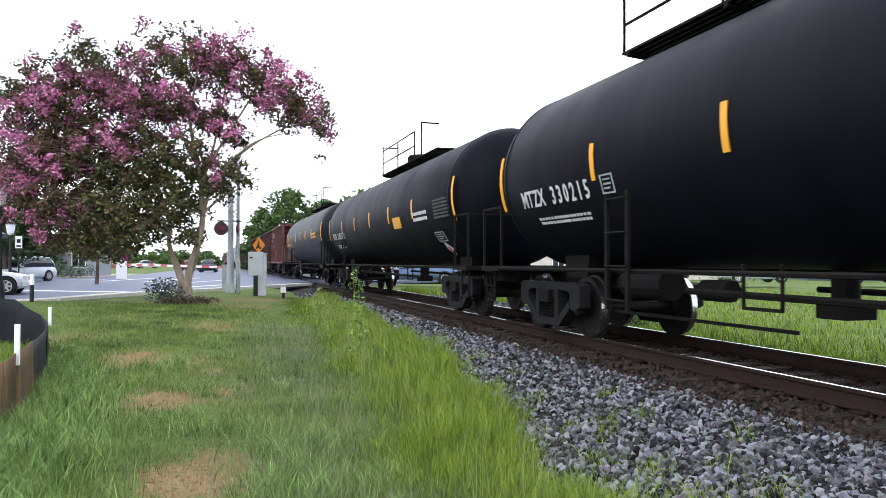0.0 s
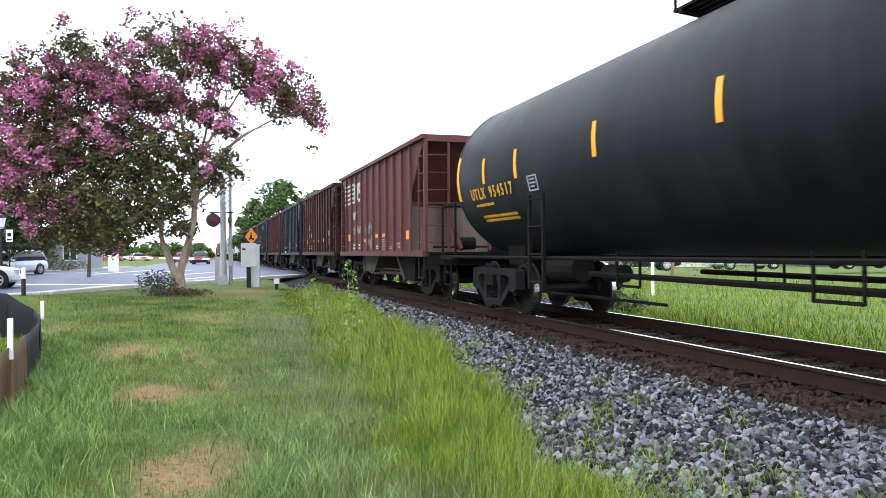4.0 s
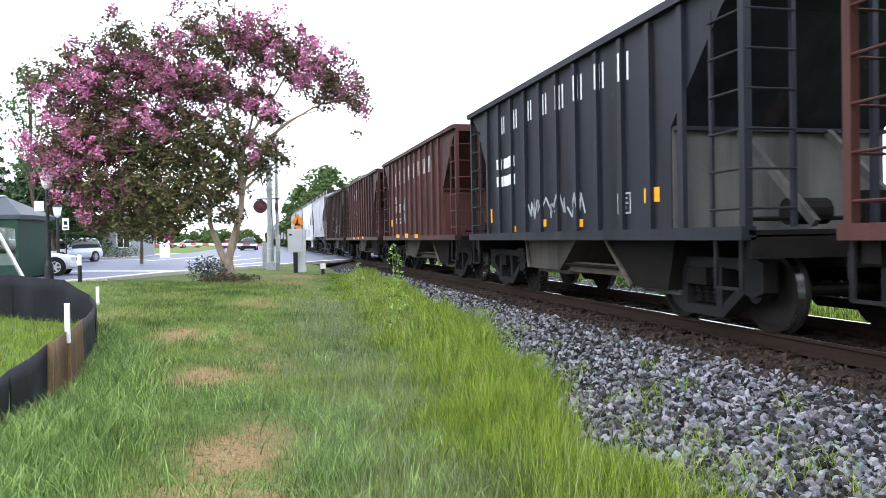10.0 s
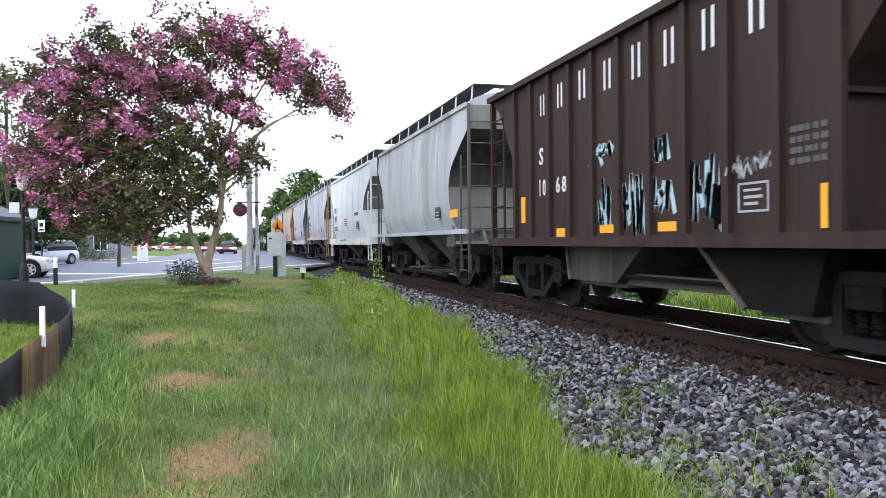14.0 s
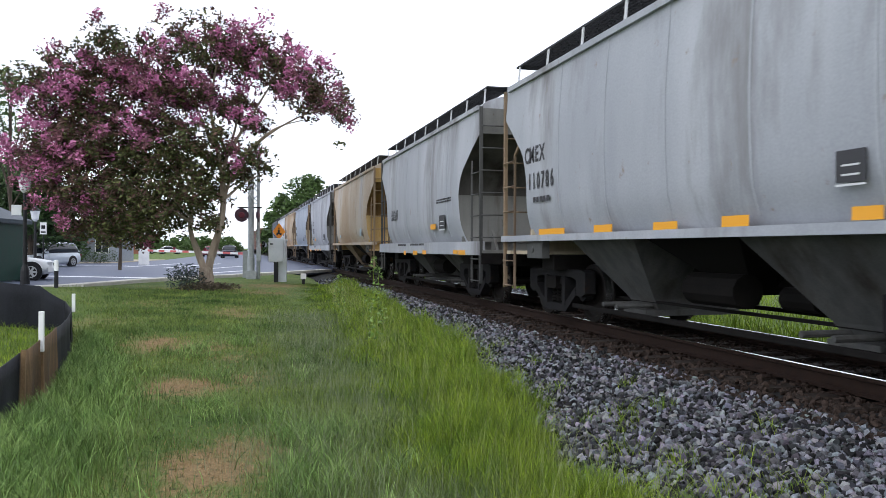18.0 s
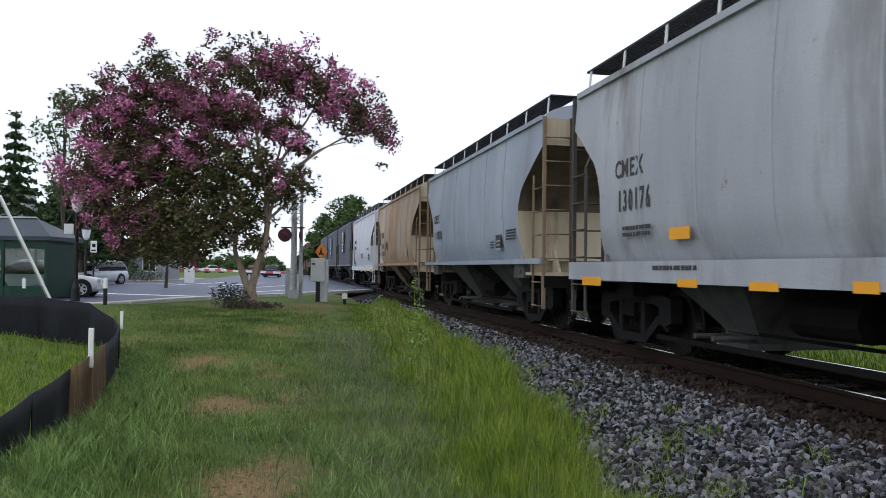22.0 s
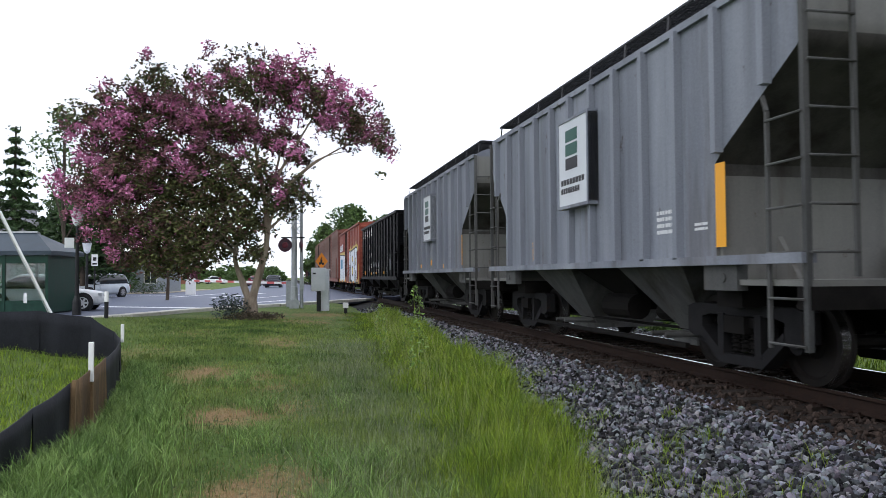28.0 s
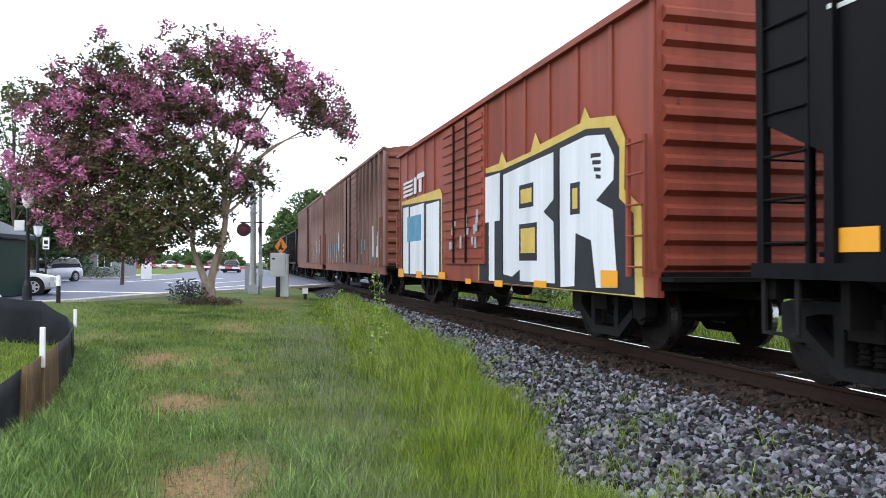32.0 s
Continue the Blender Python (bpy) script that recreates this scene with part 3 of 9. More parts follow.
def wheelset_shape(bm):
    r = 0.457
    for s in (-1, 1):
        p = [(0.62, 0.10), (0.66, 0.16), (0.685, r - 0.09), (0.675, r + 0.026), (0.705, r + 0.028), (0.72, r + 0.004), (0.82, r - 0.003), (0.825, r - 0.07), (0.79, r - 0.10), (0.775, 0.17), (0.80, 0.11), (0.80, 0.02)]
        lathe(bm, [(s * a, b) for a, b in p], "x", 40)
    for f in bm.faces:
        c = f.calc_center_median()
        if 0.72 < abs(c.x) < 0.82 and math.hypot(c.y, c.z) > r - 0.02:
            f.material_index = 1
    lathe(bm, [(-1.0, 0.02), (-1.0, 0.075), (-0.62, 0.08), (0, 0.075), (0.62, 0.08), (1.0, 0.075), (1.0, 0.02)], "x", 12)


WHEELS = []


def truck(parent, y, car_s):
    """A two-axle truck: two side frames with springs, a bolster, two wheelsets that turn."""
    t = empty("truck", pose(0, y, 0))
    t.parent = parent
    for s in (-1, 1):
        f = part("side_frame", shared("side_frame", side_frame_shape, M_TRUCK), M_TRUCK, t)
        f.matrix_basis = pose(s * 0.98, 0, 0, 0, 0, 0 if s > 0 else 180)
        f = part("spring_seat", shared("spring_seat", lambda bm: box(bm, -0.10, 0.10, -0.28, 0.28, 0.57, 0.68), M_UNDER), M_UNDER, t)
        f.matrix_basis = pose(s * 0.98, 0, 0)
        for q in (-0.17, 0.0, 0.17):
            f = part("coil_spring", shared("coil_spring", coil_shape, M_UNDER), M_UNDER, t)
            f.matrix_basis = pose(s * 0.98, q, 0)
    part("bolster", shared("bolster", lambda bm: (box(bm, -1.15, 1.15, -0.2, 0.2, 0.50, 0.70), lathe(bm, [(0.70, 0.2), (0.86, 0.2)], "z", 14)), M_UNDER), M_UNDER, t)
    for s in (-1, 1):
        me = shared("wheelset", wheelset_shape, M_WHEEL)
        if len(me.materials) < 2:
            me.materials.append(M_RIM)
        w = part("wheelset", me, M_WHEEL, t)
        w.matrix_basis = pose(0, s * 0.89, 0.457)
        WHEELS.append((w, s * 0.89, car_s + y + s * 0.89))
    for s in (-1, 1):
        b = part("brake_beam", shared("brake_beam", lambda bm: (beam(bm, (-0.75, 0, 0), (0.75, 0, 0), 0.08, 0.1), box(bm, -0.80, -0.70, -0.03, 0.03, -0.16, 0.16), box(bm, 0.70, 0.80, -0.03, 0.03, -0.16, 0.16)), M_UNDER), M_UNDER, t)
        b.matrix_basis = pose(0, s * 0.36, 0.42)
    return t


def coupler(parent, y, way):
    """Knuckle coupler with its shank, air hose and cut lever; way is +1 at the far end, -1 at the near end."""
    bm = bmesh.new()
    box(bm, -0.07, 0.07, -0.7, 0.38, 0.82, 0.97)
    box(bm, -0.17, 0.14, 0.36, 0.58, 0.76, 1.02)
    box(bm, 0.02, 0.16, 0.52, 0.66, 0.78, 1.0)
    c = part("coupler", bm, M_TRUCK, parent)
    c.matrix_basis = pose(0, y, 0, 0, 0, 0 if way > 0 else 180)
    bm = bmesh.new()
    pts = [(-0.45, 0.05, 0.86), (-0.45, 0.22, 0.66), (-0.36, 0.42, 0.46), (-0.22, 0.58, 0.40), (-0.1, 0.66, 0.44)]
    for a, b in zip(pts, pts[1:]):
        tube(bm, a, b, 0.028, n=6, caps=False)
    h = part("air_hose", bm, M_BLACKSTENCIL, parent)
    h.matrix_basis = pose(0, y, 0, 0, 0, 0 if way > 0 else 180)
    bm = bmesh.new()
    beam(bm, (-1.35, 0.12, 0.93), (0.0, 0.12, 0.93), 0.03)
    beam(bm, (-1.35, 0.12, 0.93), (-1.35, 0.12, 0.70), 0.03)
    h = part("cut_lever", bm, M_TRUCK, parent)
    h.matrix_basis = pose(0, y, 0, 0, 0, 0 if way > 0 else 180)


def rung(parent, x, y, z, length, material, turn=0):
    """One round rung of a ladder."""
    g = part("rung", shared("rung_%d" % round(length * 100), lambda bm: tube(bm, (0, -length / 2, 0), (0, length / 2, 0), 0.014, n=6), material), material, parent)
    g.matrix_basis = pose(x, y, z, 0, 0, turn)
    return g


def ladder(parent, y0, y1, z0, z1, x, material, n, name="ladder"):
    bm = bmesh.new()
    for y in (y0, y1):
        beam(bm, (x, y, z0), (x, y, z1), 0.045, 0.06, (0, 1, 0))
    lad = part(name, bm, material, parent)
    for i in range(n):
        rung(lad, x - 0.03, (y0 + y1) / 2, z0 + 0.12 + (z1 - z0 - 0.2) * i / (n - 1), abs(y1 - y0), material)
    return lad


def frame_under(parent, length, material, sill_z=1.0, stub=False):
    bm = bmesh.new()
    if stub:
        for a, b in ((0.0, -2.6), (-length, -length + 2.6)):
            if a != 0.0:
                part("stub_sill", bm, material, parent)
                bm = bmesh.new()
            box(bm, -0.22, 0.22, min(a, b), max(a, b), 0.72, 1.05)
            e = a - 0.25 if a == 0.0 else a + 0.0
            box(bm, -1.35, 1.35, e, e + 0.25, 0.86, 1.05)
    else:
        box(bm, -0.22, 0.22, -length, 0, 0.72, 1.02)
        for e in (-0.2, -length):
            box(bm, -1.48, 1.48, e, e + 0.2, 0.84, 1.06)
    return part("stub_sill" if stub else "underframe", bm, material, parent)


def brake_rig(parent, y, z=0.78):
    """Air reservoir, brake cylinder and rods under the frame."""
    bm = bmesh.new()
    tube(bm, (-0.75, y, z - 0.1), (-0.75, y - 1.0, z - 0.1), 0.2, n=12)
    tube(bm, (-0.55, y - 1.4, z - 0.15), (-0.55, y - 1.9, z - 0.15), 0.13, n=10)
    beam(bm, (-0.6, y + 2.5, 0.42), (-0.6, y - 3.0, 0.42), 0.04)
    return part("brake_rigging", bm, M_UNDER, parent)


def open_hopper(name, s, coupled, mat, end_mat, label, ribs=11, top=3.80, group="coal hopper cars", near=1.45, far=1.25, bays=2, cut=1.42, knee=0.0, rib0=-1.15, pitch=0.74, ahead=0.15):
    """Ribbed open-top hopper car with sloped ends; near and far are the lengths of its open ends."""
    car = empty(name, pose(TRACK_X, s, 0))
    L = coupled - cut
    tagged(car, label, "hopper car", group)
    w, z0, zb = 1.50, 1.13, 2.36
    bm = bmesh.new()  # body: side sheets and slope sheets, hollow at the top
    a, b = -L + near, ahead - far
    lv = [(w, a + 0.25, b - 0.25, z0), (w, a, b, z0 + 0.02), (w, a, b, zb), (w, -L + 0.42, ahead - 0.42, top - 0.32), (w, -L + 0.10, ahead - 0.10, top - 0.1), (w, -L + 0.10, ahead - 0.10, top),
          (w - 0.06, -L + 0.16, ahead - 0.16, top), (w - 0.06, -L + 0.5, ahead - 0.5, top - 0.35), (w - 0.06, a + 0.3, b - 0.3, zb + 0.1), (0.5, a + 0.5, b - 0.5, 1.3)]
    if knee:  # side sheets that reach the corners above a low cut
        lv[2:4] = [(w, a, b, knee - 0.4), (w, -L + 0.12, ahead - 0.12, knee)]
    stack(bm, lv)
    part("body", bm, mat, car)
    for i in range(ribs):
        y = rib0 - pitch * i
        zt = top - 0.10
        for sd in (-1, 1):
            me = shared("rib_%d" % round(top * 100), lambda bm: slab(bm, [(-0.055, z0), (0.055, z0), (0.055, zt), (-0.055, zt)], -0.06, 0.0), mat)
            r = part("rib", me, mat, car)
            r.matrix_basis = pose(sd * w, y, 0, 0, 0, 0 if sd < 0 else 180)
    bm = bmesh.new()
    for sd in (-1, 1):
        x0, x1 = sorted((sd * (w - 0.02), sd * (w + 0.10)))
        box(bm, x0, x1, -L, ahead, top - 0.08, top + 0.02)
    for y in (-L, ahead - 0.10):
        box(bm, -w, w, y, y + 0.10, top - 0.14, top + 0.02)
    part("top_chord", bm, mat, car)
    bm = bmesh.new()
    for sd in (-1, 1):
        x0, x1 = sorted((sd * (w - 0.08), sd * (w + 0.09)))
        box(bm, x0, x1, -L, ahead, z0 - 0.10, z0 + 0.04)
    part("side_sill", bm, mat, car)
    for yy, way, e in ((ahead, 1, far), (-L, -1, near)):
        for sd in (-1, 1):
            bm = bmesh.new()
            beam(bm, (sd * (w - 0.01), yy - way * 0.06, z0 + 0.03), (sd * (w - 0.01), yy - way * 0.06, top - 0.09), 0.09, 0.09)
            part("corner_post", bm, mat, car)
            bm = bmesh.new()
            beam(bm, (sd * (w - 0.01), yy - way * 0.64, z0 + 0.03), (sd * (w - 0.01), yy - way * 0.64, top - 0.32), 0.035, 0.05)
            part("ladder_rail", bm, mat, car)
            bm = bmesh.new()
            beam(bm, (sd * (w - 0.56), yy - way * 0.05, z0 + 0.03), (sd * (w - 0.56), yy - way * 0.05, top - 0.14), 0.05, 0.05)
            part("end_ladder_rail", bm, mat, car)
            for k in range(7):
                z = z0 + 0.22 + k * 0.40
                if z < top - 0.4:
                    rung(car, sd * (w + 0.02), yy - way * 0.35, z, 0.58, mat)
                rung(car, sd * (w - 0.28), yy - way * 0.02, z, 0.56, mat, 90)
            bm = bmesh.new()
            for q in (0.10, 0.54):
                beam(bm, (sd * (w + 0.02), yy - way * q, 0.52), (sd * (w + 0.02), yy - way * q, z0 - 0.1), 0.03, 0.05)
            beam(bm, (sd * (w + 0.02), yy - way * 0.10, 0.53), (sd * (w + 0.02), yy - way * 0.54, 0.53), 0.05, 0.03)
            part("sill_step", bm, M_TRUCK, car)
            bm = bmesh.new()
            beam(bm, (sd * 0.62, yy - way * 0.12, z0 + 0.06), (sd * 0.62, yy - way * (e - 0.06), zb - 0.03), 0.07, 0.09)
            part("end_brace", bm, mat if end_mat is M_ENDBROWN else end_mat, car)
        bm = bmesh.new()
        beam(bm, (0.05, yy - way * 0.05, z0 + 0.03), (0.05, yy - way * 0.05, top - 0.14), 0.07, 0.06)
        part("end_post", bm, mat, car)
        bm = bmesh.new()  # end bulkhead under the slope
        y0 = yy - way * (e - 0.02)
        box(bm, -w + 0.015, w - 0.015, min(y0, y0 - way * 0.06), max(y0, y0 - way * 0.06), z0, zb - 0.02)
        part("end_bulkhead", bm, end_mat, car)
        bm = bmesh.new()
        y0 = yy - way * (e - 0.05)
        beam(bm, (-w + 0.02, y0, zb - 0.02), (w - 0.02, y0, zb - 0.02), 0.10, 0.05)
        part("bulkhead_cap", bm, mat, car)
        bm = bmesh.new()
        box(bm, -w, w, min(yy, yy - way * (e - 0.04)), max(yy, yy - way * (e - 0.04)), z0 - 0.05, z0)
        part("end_platform", bm, M_UNDER, car)
        bm = bmesh.new()  # brake cylinder and valve on the platform
        tube(bm, (-0.62, yy - way * 0.55, z0 + 0.2), (-0.15, yy - way * 0.55, z0 + 0.2), 0.15, n=12)
        box(bm, 0.25, 0.65, min(yy - way * 0.4, yy - way * 0.7), max(yy - way * 0.4, yy - way * 0.7), z0, z0 + 0.42)
        tube(bm, (-1.2, yy - way * 0.45, z0 + 0.12), (0.9, yy - way * 0.45, z0 + 0.12), 0.025, n=6)
        part("brake_gear", bm, M_UNDER, car)
        coupler(car, yy, way)
    if bays == 2:  # two chutes with a light longitudinal beam between them
        q = -L + 3.72
        chutes = [[(-2.72, z0 - 0.03), (-2.85, 0.52), (-4.25, 0.52), (-5.05, z0 - 0.03)], [(q, z0 - 0.03), (q - 0.85, 0.40), (q - 1.75, 0.40), (q - 1.95, z0 - 0.03)]]
        for k, poly in enumerate(chutes):
            bm = bmesh.new()
            slab(bm, poly, -1.26, 1.26)
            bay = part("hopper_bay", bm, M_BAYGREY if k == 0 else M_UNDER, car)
            for sd in (-1, 1):
                bm = bmesh.new()  # worn flange along the chute's leading edge
                beam(bm, (sd * 1.29, poly[0][0], poly[0][1]), (sd * 1.29, poly[1][0], poly[1][1]), 0.04, 0.06)
                part("chute_flange", bm, M_BAYBEAM, bay)
            bm = bmesh.new()
            box(bm, -1.1, 1.1, poly[2][0], poly[1][0], poly[1][1] - 0.07, poly[1][1] - 0.004)
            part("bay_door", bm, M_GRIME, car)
        for sd in (-1, 1):
            bm = bmesh.new()
            x0, x1 = sorted((sd * 1.00, sd * 1.10))
            box(bm, x0, x1, q - 0.3, -2.8, 0.50, 0.66)
            part("bay_beam", bm, M_BAYBEAM, car)
    else:
        span = b - a
        bay = span / bays
        for i in range(bays):
            yc = b - bay * (i + 0.5)
            bm = bmesh.new()
            stack(bm, [(0.75, yc - 0.22, yc + 0.22, 0.33), (0.95, yc - 0.30, yc + 0.30, 0.42), (w - 0.10, yc - bay / 2 + 0.02, yc + bay / 2 - 0.02, z0 - 0.02)])
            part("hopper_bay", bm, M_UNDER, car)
            bm = bmesh.new()
            box(bm, -0.98, 0.98, yc - 0.34, yc - 0.27, 0.30, 0.62)
            part("bay_door", bm, M_GRIME, car)
            bm = bmesh.new()
            box(bm, -w + 0.1, w - 0.1, b - bay * i - 0.05, b - bay * i + 0.05, 0.62, z0 - 0.04)
            part("cross_ridge", bm, M_UNDER, car)
    bm = bmesh.new()
    tube(bm, (-w + 0.3, a + 0.9, 0.62), (-w + 0.3, b - 0.9, 0.62), 0.03, n=6)
    part("door_shaft", bm, M_UNDER, car)
    frame_under(car, L, M_UNDER)
    truck(car, -0.90, s)
    truck(car, -L + 1.50, s)
    return car, L, w


def covered_hopper(name, s, coupled, mat, end_mat, label, sill_mat=None, top=4.0, roof=4.35, group="covered hopper cars", bulge=0.07, ribbed=0, end=1.75, round_end=True, grate=True, slope_mat=None):
    """Covered hopper car: bulging or ribbed sides, scooped ends, running boards along the roof."""
    s += 0.28
    car = empty(name, pose(TRACK_X, s, 0))
    L = coupled - 1.38
    tagged(car, label, "hopper car", group)
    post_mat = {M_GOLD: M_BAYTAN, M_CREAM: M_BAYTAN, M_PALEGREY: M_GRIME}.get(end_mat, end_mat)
    # darker slope colours hold both dirt and the shade of the overhanging end
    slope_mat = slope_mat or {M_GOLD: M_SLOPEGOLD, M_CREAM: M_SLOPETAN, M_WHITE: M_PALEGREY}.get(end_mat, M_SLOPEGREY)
    z0, w = (1.30 if sill_mat else 1.36), 1.46
    n = 22
    lv = []
    for i in range(n):
        f = i / (n - 1)
        z = z0 + (top - z0) * f
        x = w + bulge * math.sin(math.pi * min(1, f * 1.05)) - (0.12 * (1 - f / 0.2) ** 2 if (f < 0.2 and bulge) else 0)
        if round_end:
            cut = float(np.interp(z, [1.3, 1.7, 2.30, 2.55, 2.80, 3.02, 3.25, 3.48], [0.90, 0.96, 1.0, 0.94, 0.82, 0.56, 0.30, 0.0]))
        else:
            cut = float(np.interp(z, [2.45, 3.40], [1.0, 0.0]))
        ye, yf = 0.08 + (1.10 if round_end else 1.02) * cut, 0.08 + (1.42 if round_end else 1.50) * cut
        lv.append((x, -L + yf, -ye, z))
    for i in range(1, 8):
        a = i / 7 * math.pi / 2
        lv.append((w * math.cos(a) * (1 if i else 1) + 0.001, -L + 0.08, -0.08, top + (roof - top) * math.sin(a)))
    bm = bmesh.new()
    stack(bm, lv)
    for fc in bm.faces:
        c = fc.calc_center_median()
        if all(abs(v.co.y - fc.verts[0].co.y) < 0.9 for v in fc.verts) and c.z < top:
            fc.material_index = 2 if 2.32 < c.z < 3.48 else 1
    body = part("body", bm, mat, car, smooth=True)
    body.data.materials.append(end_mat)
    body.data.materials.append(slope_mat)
    body.data.set_sharp_from_angle(angle=radians(32))
    bm = bmesh.new()
    for sd in (-1, 1):
        x0, x1 = sorted((sd * (w - 0.04), sd * (w + 0.05)))
        box(bm, x0, x1, -L + 0.2, -0.2, top - 0.02, top + 0.07)
    part("roof_rail", bm, mat, car)
    bm = bmesh.new()
    zs = (1.02, 1.30) if sill_mat else (1.28, 1.38)
    for sd in (-1, 1):
        x0, x1 = sorted((sd * (w - 0.06), sd * (w + 0.10)))
        box(bm, x0, x1, -L + 0.02, -0.02, *zs)
    part("side_sill", bm, sill_mat or mat, car)
    if ribbed:
        for i in range(ribbed):
            y = -0.58 - 0.87 * i
            yd, cut = (-y, 1.10) if -y < L / 2 else (L + y, 1.58)
            lo = z0 if yd >= cut else min(3.40, 2.45 + 0.95 * (cut - yd) / (cut - 0.08))
            key = "rib_%d" % round(lo * 100)
            for sd in (-1, 1):
                me = shared(key, lambda bm: slab(bm, [(-0.05, lo), (0.05, lo), (0.05, top), (-0.05, top)], -0.10, 0.0), mat)
                r = part("rib", me, mat, car)
                r.matrix_basis = pose(sd * (w + 0.0), y, 0, 0, 0, 0 if sd < 0 else 180)
    else:
        for k in range(5):
            y = -end - (L - 2 * end) * (k + 0.5) / 5
            for sd in (-1, 1):
                me = shared("seam%d" % round(z0 * 100), lambda bm: [beam(bm, (-lv[i][0] - 0.002 + 1.4, 0, lv[i][3]), (-lv[i + 1][0] - 0.002 + 1.4, 0, lv[i + 1][3]), 0.03, 0.012, (1, 0, 0)) for i in range(1, n - 1)], mat)
                r = part("weld_seam", me, mat, car)
                r.matrix_basis = pose(sd * 1.4, y, 0, 0, 0, 0 if sd < 0 else 180)
    for yy, way in ((0.0, 1), (-L, -1)):
        for sd in (-1, 1):
            bm = bmesh.new()
            beam(bm, (sd * (w + 0.02), yy - way * 0.04, 0.45), (sd * (w + 0.02), yy - way * 0.04, top + 0.02), 0.06, 0.06)
            part("corner_post", bm, post_mat, car)
            bm = bmesh.new()
            beam(bm, (sd * (w + 0.04), yy - way * 0.58, 0.45), (sd * (w + 0.04), yy - way * 0.58, 2.80), 0.035, 0.04)
            beam(bm, (sd * (w + 0.04), yy - way * 0.58, 2.80), (sd * (w + 0.0), yy - way * 0.70, 2.98), 0.035, 0.04)
            lad = part("side_ladder", bm, post_mat, car)
            for k in range(6):
                rung(lad, sd * (w + 0.06), yy - way * 0.31, 0.50 + k * 0.44, 0.54, post_mat)
            bm = bmesh.new()
            beam(bm, (sd * (w - 0.50), yy - way * 0.02, 1.15), (sd * (w - 0.50), yy - way * 0.02, top), 0.045, 0.045)
            lad = part("end_ladder", bm, post_mat, car)
            for k in range(6):
                rung(lad, sd * (w - 0.24), yy + way * 0.01, 1.38 + k * 0.45, 0.52, post_mat, 90)
        for x in (-0.75, 0.75):
            bm = bmesh.new()
            ec = 1.50 if way < 0 else 1.15
            slab(bm, [(yy - way * (ec - 0.02), 1.12), (yy - way * (ec - 0.40), 1.12), (yy - way * (ec - 0.06), 1.6)][::way], x - 0.03, x + 0.03)
            part("end_gusset", bm, end_mat, car)
        ec = 1.50 if way < 0 else 1.15
        bm = bmesh.new()
        box(bm, -w + 0.03, w - 0.03, min(yy - way * ec, yy - way * (ec + 0.05)), max(yy - way * ec, yy - way * (ec + 0.05)), 1.10, z0 + 0.12)
        part("end_bulkhead", bm, end_mat, car)
        for sd in (-1, 1):
            bm = bmesh.new()
            x0, x1 = sorted((sd * (w - 0.10), sd * (w + 0.03)))
            box(bm, x0, x1, min(yy - way * 1.15, yy - way * 1.8), max(yy - way * 1.15, yy - way * 1.8), 1.0, zs[0])
            tube(bm, (sd * (w + 0.03), yy - way * 1.4, 1.14), (sd * (w + 0.05), yy - way * 1.4, 1.14), 0.05, n=8)
            part("bolster_plate", bm, M_GRIME, car)
        bm = bmesh.new()
        beam(bm, (-1.3, yy - way * 1.6, 0.93), (1.3, yy - way * 1.6, 0.93), 0.5, 0.24)
        part("body_bolster", bm, M_UNDER, car)
        bm = bmesh.new()
        box(bm, -w, w, min(yy, yy - way * 1.5), max(yy, yy - way * 1.5), 1.06, 1.12)
        part("end_platform", bm, end_mat, car)
        coupler(car, yy, way)
    if grate:
        bm = bmesh.new()
        for sd in (-1, 1):
            for k in range(8):
                x = sd * (0.78 + k * 0.0745)
                beam(bm, (x, -L + 0.15, roof + 0.10), (x, -0.15, roof + 0.10), 0.028, 0.03)
            m_ = int(L / 0.10)
            for k in range(m_):
                y = -0.15 - (L - 0.3) * k / (m_ - 1)
                beam(bm, (sd * 0.78, y, roof + 0.095), (sd * 1.30, y, roof + 0.095), 0.04, 0.02)
        for yy in (-0.30, -L + 0.30):
            for k in range(3):
                beam(bm, (-1.3, yy - 0.12 + k * 0.12, roof + 0.10), (1.3, yy - 0.12 + k * 0.12, roof + 0.10), 0.06, 0.03)
        part("running_board", bm, M_GRATE, car)
        for k in range(9):
            y = -0.3 - (L - 0.6) * k / 8
            for sd in (-1, 1):
                bm = bmesh.new()
                beam(bm, (sd * (w - 0.12), y, top + 0.02), (sd * 1.30, y, roof + 0.10), 0.05, 0.02)
                part("board_bracket", bm, M_GRATE if ribbed else M_STENCIL, car)
        for k in range(4):
            bm = bmesh.new()
            y = -end - (L - 2 * end) * (k + 0.5) / 4
            lathe(bm, [(roof - 0.04, 0.38), (roof + 0.06, 0.38), (roof + 0.10, 0.30), (roof + 0.11, 0.0001)], "z", 16, (0, y, 0))
            part("roof_hatch", bm, mat, car)
    for yc in (-3.45, -L + 3.55):
        bm = bmesh.new()
        stack(bm, [(0.55, yc - 0.30, yc + 0.30, 0.30), (0.65, yc - 0.36, yc + 0.36, 0.46), (w - 0.10, yc - 0.98, yc + 0.98, z0)])
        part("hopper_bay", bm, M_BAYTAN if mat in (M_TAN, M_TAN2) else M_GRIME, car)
        bm = bmesh.new()
        box(bm, -0.75, 0.75, yc - 0.32, yc + 0.32, 0.22, 0.30)
        for k in (-0.2, 0.2):
            tube(bm, (-1.15, yc + k, 0.36), (1.15, yc + k, 0.36), 0.035, n=8)
        part("outlet_gate", bm, M_GRIME, car)
